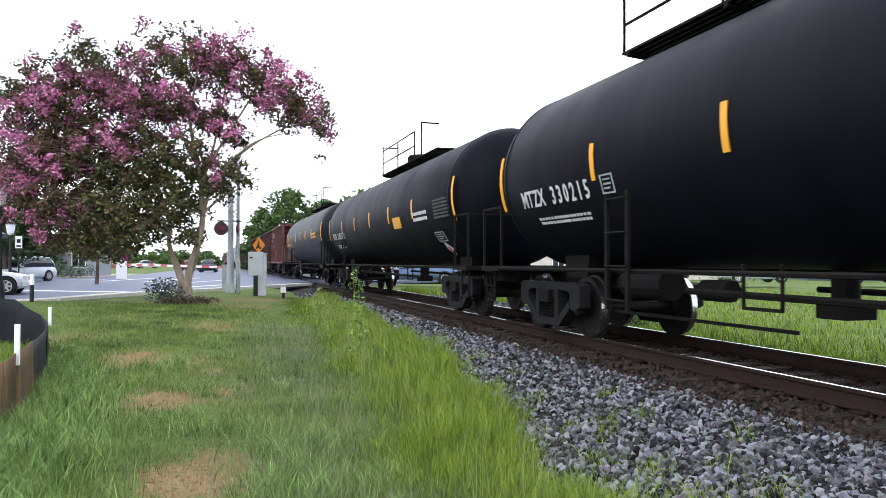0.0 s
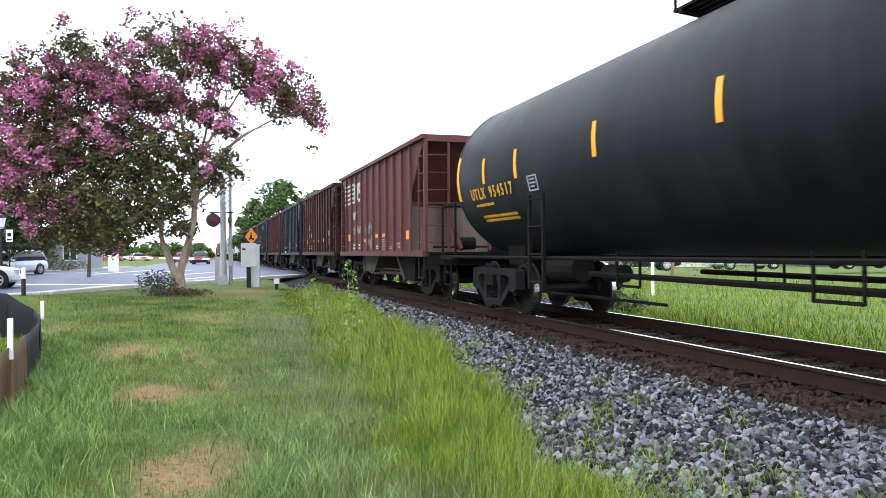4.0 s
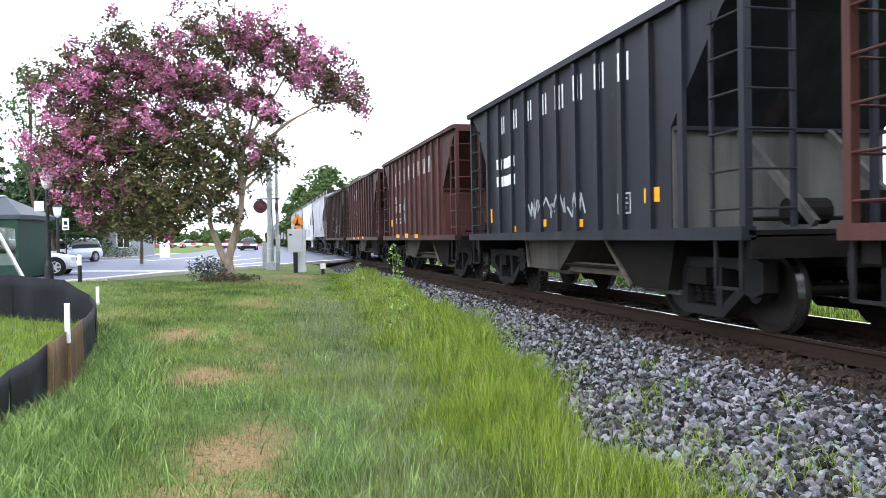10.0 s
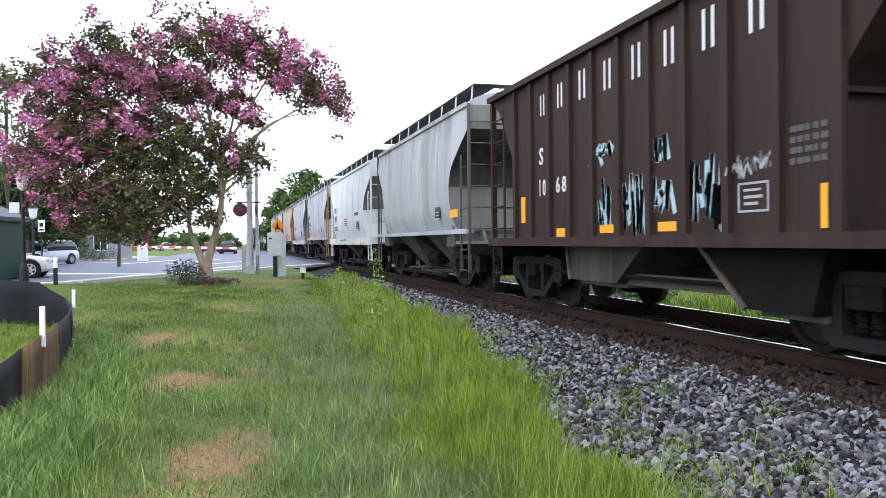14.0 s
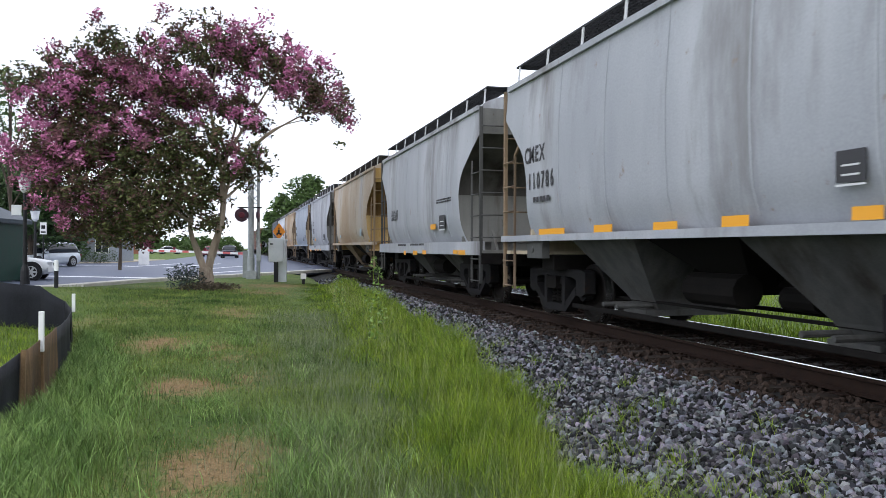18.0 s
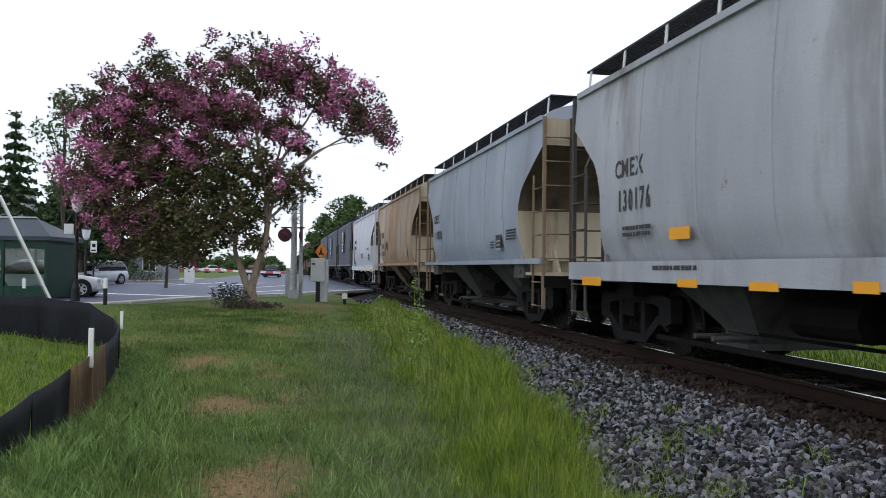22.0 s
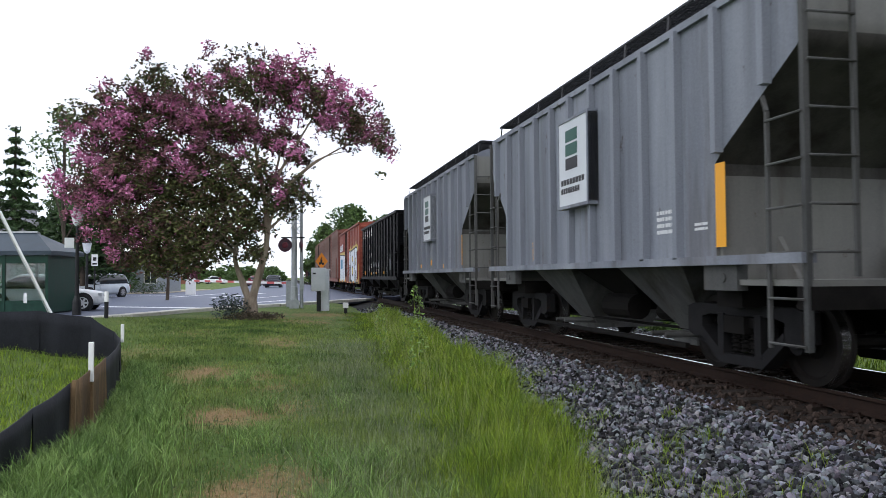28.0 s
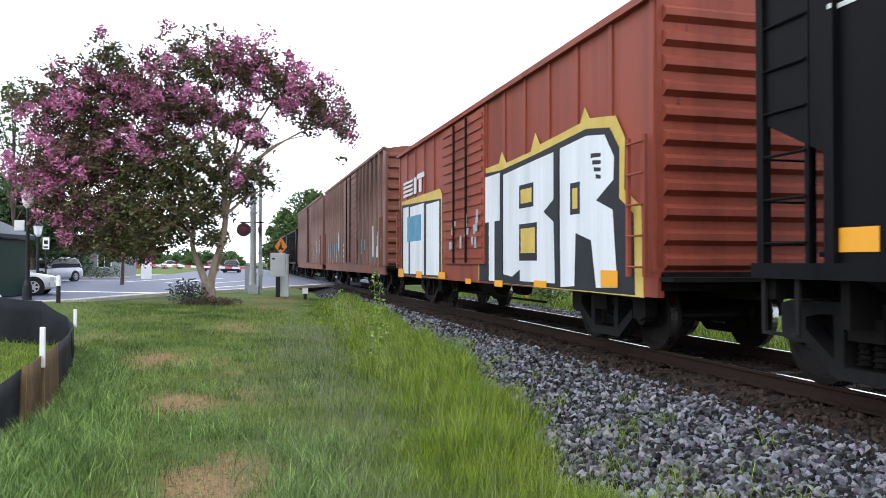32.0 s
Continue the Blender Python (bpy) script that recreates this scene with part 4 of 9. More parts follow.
    bm = bmesh.new()  # slope sheets between and beyond the bays, the body's shade painted into them
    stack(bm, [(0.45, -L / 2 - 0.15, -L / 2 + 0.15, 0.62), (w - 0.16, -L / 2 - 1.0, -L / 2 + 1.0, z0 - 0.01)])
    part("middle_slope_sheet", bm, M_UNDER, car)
    for q in (-1, 1):
        bm = bmesh.new()
        box(bm, q * 1.25 - 0.03, q * 1.25 + 0.03, -L + 2.6, -2.5, 0.26, 0.32)
        part("gate_track", bm, M_UNDER, car)
    frame_under(car, L, M_UNDER)
    brake_rig(car, -L * 0.45)
    truck(car, -1.37, s)
    truck(car, -L + 1.76, s)
    return car, L, w


def tank_car(name, s, coupled, mat, label, r=1.50, zc=2.56, strips=6, group="tank cars", deck=0.0):
    """Tank car: a long drum on stub sills, with a railed platform over its middle."""
    car = empty(name, pose(TRACK_X, s, 0))
    shift = 0.92
    L = coupled - 1.75
    tagged(car, label, "tank car", group)
    s += shift
    car.matrix_basis = pose(TRACK_X, s, 0)
    bm = bmesh.new()
    prof = [(0.0, 0.02)] + [(-0.75 + 0.75 * math.cos(a), r * math.sin(a)) for a in [i * math.pi / 2 / 9 for i in range(1, 10)]]
    prof += [(-0.75 - (L - 1.5) * k / 6, r) for k in range(1, 6)]
    prof += [(-L + 0.75 - 0.75 * math.cos(a), r * math.sin(a)) for a in [i * math.pi / 2 / 9 for i in range(9, 0, -1)]] + [(-L, 0.02)]
    lathe(bm, prof, "y", 48, (0, 0, zc))
    part("tank_shell", bm, mat, car, smooth=True)
    for y in (-0.78, -L + 0.78):
        bm = bmesh.new()
        lathe(bm, [(y - 0.03, r - 0.02), (y - 0.03, r + 0.008), (y + 0.03, r + 0.008), (y + 0.03, r - 0.02)], "y", 48, (0, 0, zc))
        part("jacket_seam", bm, mat, car, smooth=True)
    frame_under(car, L, M_UNDER, stub=True)
    for yy, way in ((0.0, 1), (-L, -1)):
        bm = bmesh.new()
        yb = yy - way * 1.9
        slab(bm, [(yb - 0.35, 0.9), (yb + 0.35, 0.9), (yb + 0.45, 1.35), (yb - 0.45, 1.35)], -0.72, 0.72)
        part("saddle", bm, M_UNDER, car)
        bm = bmesh.new()
        for sd in (-1, 1):
            beam(bm, (sd * 1.45, yy + way * 0.42, 1.05), (sd * 1.45, yy + way * 0.42, 2.1), 0.04)
            beam(bm, (sd * 1.45, yy - way * 0.45, 1.05), (sd * 1.45, yy - way * 0.45, 2.1), 0.04)
            beam(bm, (sd * 1.45, yy + way * 0.42, 2.1), (sd * 1.45, yy - way * 0.45, 2.1), 0.04)
            part("side_hand_hold", bm, M_UNDER, car)
            bm = bmesh.new()
        beam(bm, (-1.45, yy + way * 0.42, 2.1), (1.45, yy + way * 0.42, 2.1), 0.04)
        part("end_hand_rail", bm, M_UNDER, car)
        bm = bmesh.new()
        box(bm, -1.5, 1.5, min(yy + way * 0.45, yy - way * 0.4), max(yy + way * 0.45, yy - way * 0.4), 0.98, 1.06)
        part("end_platform", bm, M_UNDER, car)
        for sd in (-1, 1):
            bm = bmesh.new()
            for k in range(3):
                beam(bm, (sd * 1.42, yy + way * 0.38, 0.45 + k * 0.26), (sd * 1.42, yy - way * 0.05, 0.45 + k * 0.26), 0.03)
            for q in (0.38, -0.05):
                beam(bm, (sd * 1.42, yy + way * q, 0.45), (sd * 1.42, yy + way * q, 1.0), 0.03)
            part("sill_step", bm, M_UNDER, car)
        c = yy + way * 0.45
        coupler(car, c, way)
        truck(car, yy - way * 1.55, s)
    bm = bmesh.new()
    for sd in (-1, 1):
        tube(bm, (sd * 1.47, -0.3, 1.03), (sd * 1.47, -L + 0.3, 1.03), 0.03, n=6)
    part("side_hand_rail", bm, M_UNDER, car)
    yc, half = deck or -L / 2 - 1.25, 3.45
    bm = bmesh.new()
    for sd in (-1, 1):
        for k in range(4):
            beam(bm, (sd * (0.18 + k * 0.13), yc - half, zc + r + 0.10), (sd * (0.18 + k * 0.13), yc + half, zc + r + 0.10), 0.10, 0.035)
        for q in (-3.3, -1.1, 1.1, 3.3):
            beam(bm, (sd * 0.1, yc + q, zc + r + 0.02), (sd * 0.62, yc + q, zc + r + 0.07), 0.07)
    part("top_platform", bm, M_UNDER, car)
    bm = bmesh.new()
    for q in (-0.9, 1.2, half):
        tube(bm, (-0.58, yc + q, zc + r + 0.1), (-0.58, yc + q, zc + r + 0.95), 0.022, n=6)
    for hh in (0.52, 0.95):
        tube(bm, (-0.58, yc - 0.9, zc + r + hh), (-0.58, yc + half, zc + r + hh), 0.022, n=6)
    part("platform_rail", bm, M_UNDER, car)
    for q in (-1.7, half):
        bm = bmesh.new()
        tube(bm, (-0.58, yc + q, zc + r + 0.1), (-0.58, yc + q, zc + r + 1.1), 0.022, n=6)
        tube(bm, (-0.58, yc + q, zc + r + 1.08), (-0.05, yc + q, zc + r + 1.08), 0.022, n=6)
        part("end_rail", bm, M_UNDER, car)
    for sd in (-1, 1):
        bm = bmesh.new()
        tube(bm, (sd * 0.95, -5.2, 0.80), (sd * 0.95, -L + 5.0, 0.74), 0.04, n=6)
        part("train_pipe", bm, M_UNDER, car)
        for q in (0.36, 0.55, 0.70):
            bm = bmesh.new()
            for o in (-0.28, 0.28):
                beam(bm, (sd * 1.1, -L * q + o, 0.66), (sd * 1.1, -L * q + o, 1.12), 0.028)
            beam(bm, (sd * 1.1, -L * q - 0.28, 0.67), (sd * 1.1, -L * q + 0.28, 0.67), 0.035)
            part("hanging_stirrup", bm, M_UNDER, car)
    bm = bmesh.new()
    lathe(bm, [(zc + r - 0.05, 0.42), (zc + r + 0.38, 0.42), (zc + r + 0.44, 0.36), (zc + r + 0.46, 0.001)], "z", 20, (0, yc + 0.5, 0))
    part("valve_housing", bm, M_UNDER, car)
    bm = bmesh.new()
    lathe(bm, [(zc + r - 0.05, 0.25), (zc + r + 0.20, 0.25), (zc + r + 0.22, 0.001)], "z", 16, (0, yc - 1.0, 0))
    part("manway", bm, M_UNDER, car)
    ladder(car, -4.87, -4.37, 0.55, 2.0, -1.54, M_UNDER, 4)
    ladder(car, -L + 4.37, -L + 4.87, 0.55, 2.0, 1.54, M_UNDER, 4)
    bm = bmesh.new()
    tube(bm, (0, yc, zc - r + 0.05), (0, yc, 0.62), 0.14, n=12)
    box(bm, -0.2, 0.2, yc - 0.2, yc + 0.2, 0.55, 0.72)
    part("bottom_outlet", bm, M_UNDER, car)
    brake_rig(car, -3.6, 0.95)
    return car, L, r


def box_car(name, s, coupled, mat, label, top=4.45, ribs=13, door=(-6.6, 3.0), group="box cars", end_mat=None, cut=1.75, rib=0.08, post_mat=None):
    """Boxcar: ribbed side posts, corrugated ends, a sliding plug door."""
    car = empty(name, pose(TRACK_X, s, 0))
    L, w, z0 = coupled - cut, 1.50, 1.06
    tagged(car, label, "box car", group)
    bm = bmesh.new()
    stack(bm, [(w, -L + 0.05, -0.05, z0), (w, -L + 0.05, -0.05, top), (0.9, -L + 0.05, -0.05, top + 0.10), (0.05, -L + 0.05, -0.05, top + 0.13)])
    part("body", bm, mat, car)
    d0, dw = door
    for i in range(ribs):
        y = -0.12 - (L - 0.24) * i / (ribs - 1)
        if d0 - dw < y < d0:
            continue
        for sd in (-1, 1):
            me = shared("post_%d" % round(top * 100), lambda bm: slab(bm, [(-0.05, z0), (0.05, z0), (0.05, top - 0.04), (-0.05, top - 0.04)], -rib, 0.0), post_mat or mat)
            r = part("side_post", me, post_mat or mat, car)
            r.matrix_basis = pose(sd * w, y, 0, 0, 0, 0 if sd < 0 else 180)
    bm = bmesh.new()
    for sd in (-1, 1):
        x0, x1 = sorted((sd * (w - 0.02), sd * (w + 0.09)))
        box(bm, x0, x1, -L, 0, top - 0.05, top + 0.05)
    part("roof_rail", bm, mat, car)
    bm = bmesh.new()
    for sd in (-1, 1):
        x0, x1 = sorted((sd * (w - 0.06), sd * (w + 0.022)))
        box(bm, x0, x1, -L, 0, z0 - 0.30, z0 + 0.05)
    part("side_sill", bm, mat, car)
    for sd in (-1, 1):
        bm = bmesh.new()
        x0, x1 = sorted((sd * (w + 0.0), sd * (w + 0.07)))
        box(bm, x0, x1, d0 - dw, d0, z0 + 0.08, top - 0.12)
        door_ = part("door", bm, mat, car)
        x0b, x1b = sorted((sd * (w + 0.07), sd * (w + 0.10)))
        for i in range(14):
            z = z0 + 0.20 + (top - z0 - 0.50) * i / 13
            bm = bmesh.new()
            box(bm, x0b, x1b, d0 - dw + 0.08, d0 - 0.08, z, z + 0.09)
            part("door_rib", bm, mat, door_)
        bm = bmesh.new()
        for q in (0.35, 0.65):
            tube(bm, (sd * (w + 0.12), d0 - dw * q, z0 + 0.1), (sd * (w + 0.12), d0 - dw * q, top - 0.15), 0.025, n=6)
        part("door_rod", bm, M_UNDER, car)
    for yy, way in ((0.0, 1), (-L, -1)):
        bm = bmesh.new()
        m = 11
        for i in range(m):
            z = z0 + 0.12 + (top - z0 - 0.35) * i / (m - 1)
            y = yy - way * 0.05
            vs = [(z - 0.10, 0.0), (z - 0.04, 0.09), (z + 0.04, 0.09), (z + 0.10, 0.0)]
            a = [bm.verts.new((-w + 0.08, y + way * o, q)) for q, o in vs]
            b = [bm.verts.new((w - 0.08, y + way * o, q)) for q, o in vs]
            for j in range(3):
                bm.faces.new((a[j], a[j + 1], b[j + 1], b[j]))
            bm.faces.new(a)
            bm.faces.new(b[::-1])
        part("corrugated_end", bm, end_mat or mat, car)
        for sd in (-1, 1):
            ladder(car, yy - way * 0.15, yy - way * 0.55, 1.0, 2.7, sd * (w + 0.10), mat, 5)
        bm = bmesh.new()
        box(bm, -w, w, min(yy, yy + way * 0.3), max(yy, yy + way * 0.3), 0.95, 1.0)
        part("end_platform", bm, M_UNDER, car)
        coupler(car, yy + way * 0.05, way)
    frame_under(car, L, M_UNDER)
    brake_rig(car, -L * 0.42)
    truck(car, -2.2, s)
    truck(car, -L + 2.2, s)
    return car, L, w


CARS = []
for nm, s, cp, mt in (("tank_car", 12.08, 20.3, M_TANK), ("tank_car", 32.52, 20.4, M_TANK), ("tank_car", 52.34, 19.8, M_TANKGREY)):
    CARS.append(tank_car(nm, s, cp, mt, "long black tank car with yellow strips and a railed platform" if mt is M_TANK else "dusty black tank car with yellow stencils and reflective strips", deck=-6.6 if s < 20 else 0.0))
HOPPERS = [(65.76, 12.4, M_NSBROWN, M_ENDBROWN), (77.03, 11.27, M_OLDBROWN, M_OLDBROWN), (88.40, 11.37, M_DARK, M_DARK), (99.53, 11.14, M_OLDBROWN, M_OLDBROWN), (110.67, 11.13, M_DARK, M_GRIME),
           (122.38, 11.71, M_BROWN, M_OLDBROWN), (133.93, 11.55, M_BROWN, M_OLDBROWN), (145.24, 11.31, M_DARKBROWN, M_DARKBROWN)]
for s, cp, mt, em in HOPPERS:
    CARS.append(open_hopper("hopper_car", s, cp, mt, em, "ribbed black open-top coal hopper car with grimy sides" if mt in (M_DARK, M_DARKBROWN) else "ribbed red-brown open-top coal hopper car with rust stains", ribs=11, rib0=-1.0 if s < 70 else -1.15, pitch=0.87 if s < 70 else 0.74))
COVERED = [(157.02, 11.78, M_GREY, M_PALEGREY, None), (169.74, 12.72, M_WHITE, M_WHITE, M_WHITE), (182.12, 12.38, M_GREY, M_CREAM, None), (194.21, 12.10, M_GREY, M_PALEGREY, M_GREY), (206.79, 12.58, M_TAN, M_GOLD, None),
           (218.79, 12.0, M_GREY, M_PALEGREY, M_GREY), (231.38, 12.58, M_BLUEGREY, M_CREAM, None), (243.60, 12.23, M_TAN2, M_CREAM, None), (255.91, 12.31, M_WHITE, M_WHITE, M_WHITE)]
for s, cp, mt, em, sl in COVERED:
    kind = {M_GREY: "grey covered hopper car streaked with dirt", M_WHITE: "clean white covered hopper car with a deep side sill", M_TAN: "tan covered hopper car stained by cement", M_TAN2: "tan covered hopper car with rust stains",
            M_BLUEGREY: "blue-grey covered hopper car with rust stains"}[mt]
    CARS.append(covered_hopper("covered_hopper_car", s, cp, mt, em, kind, sl))
for s, cp in ((267.81, 11.9), (279.93, 12.12), (292.25, 12.32)):
    CARS.append(covered_hopper("covered_hopper_car", s, cp, M_RIBGREY, M_PALEGREY, "grey covered hopper car with upright ribs and a white sign board", None, 4.15, 4.45, bulge=0.0, ribbed=12, round_end=False))
CARS.append(open_hopper("hopper_car", 307.05, 14.4, M_BLACKHOP, M_BLACKHOP, "black ribbed open-top coal hopper car with white stencils and scrawls", ribs=13, top=3.85, bays=4, near=0.95, far=0.95, knee=2.45, rib0=-0.95, pitch=0.955, cut=1.3, ahead=0.0))
CARS.append(box_car("box_car", 323.57, 16.5, M_ORANGE, "orange-red boxcar covered in large white graffiti letters", 4.36, 15, (-5.3, 3.1), rib=0.03))
CARS.append(box_car("box_car", 343.0, 19.0, M_BOXBROWN, "faded brown boxcar with graffiti along its lower half", 4.95, 21, (-7.5, 3.6), post_mat=M_POSTPALE))
CARS.append(box_car("box_car", 362.0, 19.0, M_BOXBROWN, "faded brown boxcar with graffiti along its lower half", 4.95, 21, (-7.5, 3.6), post_mat=M_POSTPALE))
for s, cp, mt in ((374.5, 12.0, M_BLACKHOP), (386.5, 12.0, M_DARK), (398.5, 12.0, M_OLDBROWN)):
    CARS.append(open_hopper("hopper_car", s, cp, mt, mt, "dark ribbed open-top coal hopper car far along the train"))

# ================= lettering, stripes and stains on the cars =================
M_SCRAWL = surface("pale_spray_paint", (0.26, 0.28, 0.30), (0.42, 0.44, 0.46), 9, 0.7, 0, 0, 60)
M_SCRAWLBLUE = surface("pale_blue_spray_paint", (0.24, 0.38, 0.46), (0.42, 0.52, 0.58), 5, 0.7, 0, 0, 60)
M_SCRAWLDARK = surface("dark_brown_spray_paint", (0.13, 0.10, 0.07), (0.20, 0.15, 0.10), 6, 0.7, 0, 0, 60)
M_GRAFWHITE = surface("white_spray_paint", (0.50, 0.54, 0.57), (0.60, 0.63, 0.66), 1.5, 0.6, 0, 0, 40, S, (0.42, 0.45, 0.48), 1.5, 0.6, grime=0.12)
M_GRAFBLACK = surface("black_spray_paint", (0.012, 0.014, 0.020), (0.025, 0.028, 0.036), 3, 0.6, 0, 0, 40)
M_GRAFYELLOW = surface("yellow_spray_paint", (0.50, 0.36, 0.07), (0.60, 0.46, 0.14), 3, 0.6, 0, 0, 40)
M_GRAFBLUE = surface("blue_spray_paint", (0.06, 0.22, 0.36), (0.12, 0.32, 0.46), 3, 0.6, 0, 0, 40)

TANK_R, TANK_Z = 1.50, 2.56
SIDE = [None] * 3 + [-1.503] * 8 + [-1.535] * 9 + [-1.463] * 3 + [-1.503] + [-1.509] * 3


def settle_on(ob, z, x):
    """Lays a flat mark on a car's side: upright on flat sides, tilted on a drum."""
    if x is None:
        q = max(-0.95, min(0.95, (z - TANK_Z) / TANK_R))
        a = math.asin(q)
        ob.matrix_basis = pose(-(TANK_R + 0.012) * math.cos(a), 0, TANK_Z + (TANK_R + 0.012) * q, 0, math.degrees(a), 0)
    else:
        sill = {-1.503: (1.22, -1.594), -1.509: (1.20, -1.552), -1.535: (1.30, -1.563)}.get(x)  # what sits low lies on the side sill
        ob.matrix_basis = pose(sill[1] if sill and z <= sill[0] else x, 0, z)
    return ob


def plate(name, y, z, w, h, material, parent, x=-1.6, label=""):
    bm = bmesh.new()
    if name == "placard":
        slab(bm, [(y - w / 2, -h * 0.72), (y - w / 2 + w * 0.72, 0), (y - w / 2, h * 0.72), (y - w / 2 - w * 0.72, 0)], -0.004, 0.002)
    else:
        if name == "data_panel" and material is M_GRIME:  # an outlined panel with lines of small print
            material, t = M_SCRAWL, 0.022
            for a, b, c, d in ((0, w, -h / 2, -h / 2 + t), (0, w, h / 2 - t, h / 2), (0, t, -h / 2 + t, h / 2 - t), (w - t, w, -h / 2 + t, h / 2 - t), (w * 0.2, w * 0.8, -h * 0.04, h * 0.06), (w * 0.2, w * 0.65, -h * 0.26, -h * 0.16), (w * 0.2, w * 0.75, h * 0.2, h * 0.28)):
                box(bm, -0.004, 0.002, y - b, y - a, c, d)
        elif name == "data_panel" and material is M_BLACKSTENCIL:  # a black panel under a white line, lettered in white
            for c, d in ((-h * 0.62, -h * 0.55), (-h * 0.30, -h * 0.24), (0.0, h * 0.06)):
                lines = bmesh.new()
                box(lines, -0.007, -0.0045, y - w * (1.0 if c < -h * 0.5 else 0.8), y - w * (0.0 if c < -h * 0.5 else 0.2), c, d)
                settle_on(part("panel_line", lines, M_STENCIL, parent), z + h / 2, x)
            box(bm, -0.004, 0.002, y - w, y, -h / 2, h / 2)
        else:
            box(bm, -0.004, 0.002, y - w, y, -h / 2, h / 2)
    return settle_on(part(name, bm, material, parent, label), z + h / 2, x)


def marks(name, y, z, w, h, rows, cols, material, parent, x=-1.6, seed=0, gap=0.35):
    """Writing too worn to read, or a scrawl: plain strokes in lines."""
    r = random.Random(seed)
    bm = bmesh.new()
    wild = name in ("scrawl", "graffiti_stroke")
    if wild:
        rows, cols = max(1, rows // 3), max(2, cols)
    if not wild and h / rows > 0.01:
        cols, gap = max(cols, min(16, int(w / (h / rows * 0.85)))), 0.42
    for i in range(rows):
        zz, yy = h / 2 - i * h / rows, y
        for k in range(cols):
            ww = w / cols * r.uniform(0.6, 0.95)
            if wild:
                cw, chh = w / cols, h / rows
                q = [Vector((0, yy - cw * r.uniform(0.0, 0.25), zz - chh * r.uniform(0.1, 0.9)))]
                for j in range(7):
                    q.append(Vector((0, yy - cw * min(1.1, (j + 1) / 7 + r.uniform(-0.35, 0.3)), zz - chh * (r.uniform(0, 0.5) if j % 2 else r.uniform(0.4, 1.0)))))
                t = 0.075 if name == "graffiti_stroke" and material is M_SCRAWLBLUE else max(0.014, min(0.036, chh * 0.09))
                for p, o in zip(q, q[1:]):
                    beam(bm, p, o, t, 0.006, (1, 0, 0))
            else:
                box(bm, -0.003, 0.001, yy - ww, yy, zz - h / rows * (1 - gap), zz)
            yy -= w / cols
    ob = settle_on(part(name, bm, material, parent), z - h / 2, x)
    ob["kind"] = "stuff"
    return ob


def letters(text, y, z, w, h, material, k):
    """Stencilled characters, each by itself, in a line w long; k is the car."""
    pitch = w / len(text)
    for i, ch in enumerate(text):
        if ch == " ":
            continue
        size = h / 0.70
        cu = bpy.data.curves.new("character", "FONT")
        cu.body, cu.size, cu.extrude, cu.offset, cu.resolution_u, cu.align_x = ch, size, 0.002, 0.020 * size, 2, "CENTER"
        cu.materials.append(material)
        ob = new("character", cu)
        ob.parent = CARS[k][0]
        wide = max(0.5, min(2.0, pitch * 0.80 / (0.58 * size)))
        zz, yy = z, y - pitch * (i + 0.5)
        if SIDE[k] is None:
            q = (z + h / 2 - TANK_Z) / TANK_R
            a = math.asin(q)
            ob.matrix_basis = pose(-(TANK_R + 0.012) * math.cos(a), yy, TANK_Z + (TANK_R + 0.012) * q, 0, math.degrees(a), 0) @ pose(0, 0, -h / 2, 90, 0, -90) @ Matrix.Diagonal((wide, 1, 1, 1))
        else:
            ob.matrix_basis = pose(SIDE[k], yy, zz, 90, 0, -90) @ Matrix.Diagonal((wide, 1, 1, 1))


def letter_block(y, z, h, k):
    """One worn letter of a company's name, as two plain bars."""
    bm = bmesh.new()
    w, t = 0.50 * h, 0.10 * h
    for a, b in ((0, t * 1.3), (w - t * 1.3, w)):
        box(bm, -0.003, 0.001, y - b, y - a, -h / 2, h / 2)
    settle_on(part("letter_block", bm, M_STENCIL, CARS[k][0]), z + h / 2, SIDE[k])


def strip(k, y, z, h):
    """A strip of reflective tape bent round the drum of a tank car."""
    bm = bmesh.new()
    r, n = TANK_R + 0.010, 8
    a0, a1 = math.asin((z - TANK_Z) / TANK_R), math.asin(min(0.9, (z + h - TANK_Z) / TANK_R))
    ring = []
    for i in range(n + 1):
        a = a0 + (a1 - a0) * i / n
        ring.append([bm.verts.new((-q * math.cos(a), y + o, TANK_Z + q * math.sin(a))) for q in (r, r - 0.012) for o in (0.05, -0.05)])
    for a, b in zip(ring, ring[1:]):
        bm.faces.new((a[0], a[1], b[1], b[0]))
        bm.faces.new((a[0], b[0], b[2], a[2]))
        bm.faces.new((a[1], a[3], b[3], b[1]))
    part("reflective_strip", bm, M_YELLOW, CARS[k][0], "yellow reflective tape strip")


strip(0, -0.57, 2.01, 0.93)
strip(0, -3.88, 2.22, 0.49)
strip(0, -6.63, 2.22, 0.50)
letters("MTZX 330215", -1.41, 2.01, 2.34, 0.26, M_STENCIL, 0)
marks("small_writing", -1.81, 1.85, 1.71, 0.15, 2, 4, M_STENCIL, CARS[0][0], SIDE[0], 4)
plate("data_panel", -4.06, 2.02, 0.32, 0.26, M_GRIME, CARS[0][0], SIDE[0])
strip(1, -0.57, 2.03, 0.89)
strip(1, -3.85, 2.23, 0.47)
strip(1, -6.56, 2.25, 0.45)
strip(1, -9.24, 2.24, 0.47)
strip(1, -12.02, 2.23, 0.47)
strip(1, -14.72, 2.23, 0.48)
strip(1, -18.14, 2.01, 0.93)
letters("MTZX 330371", -1.52, 2.04, 2.29, 0.24, M_STENCIL, 1)
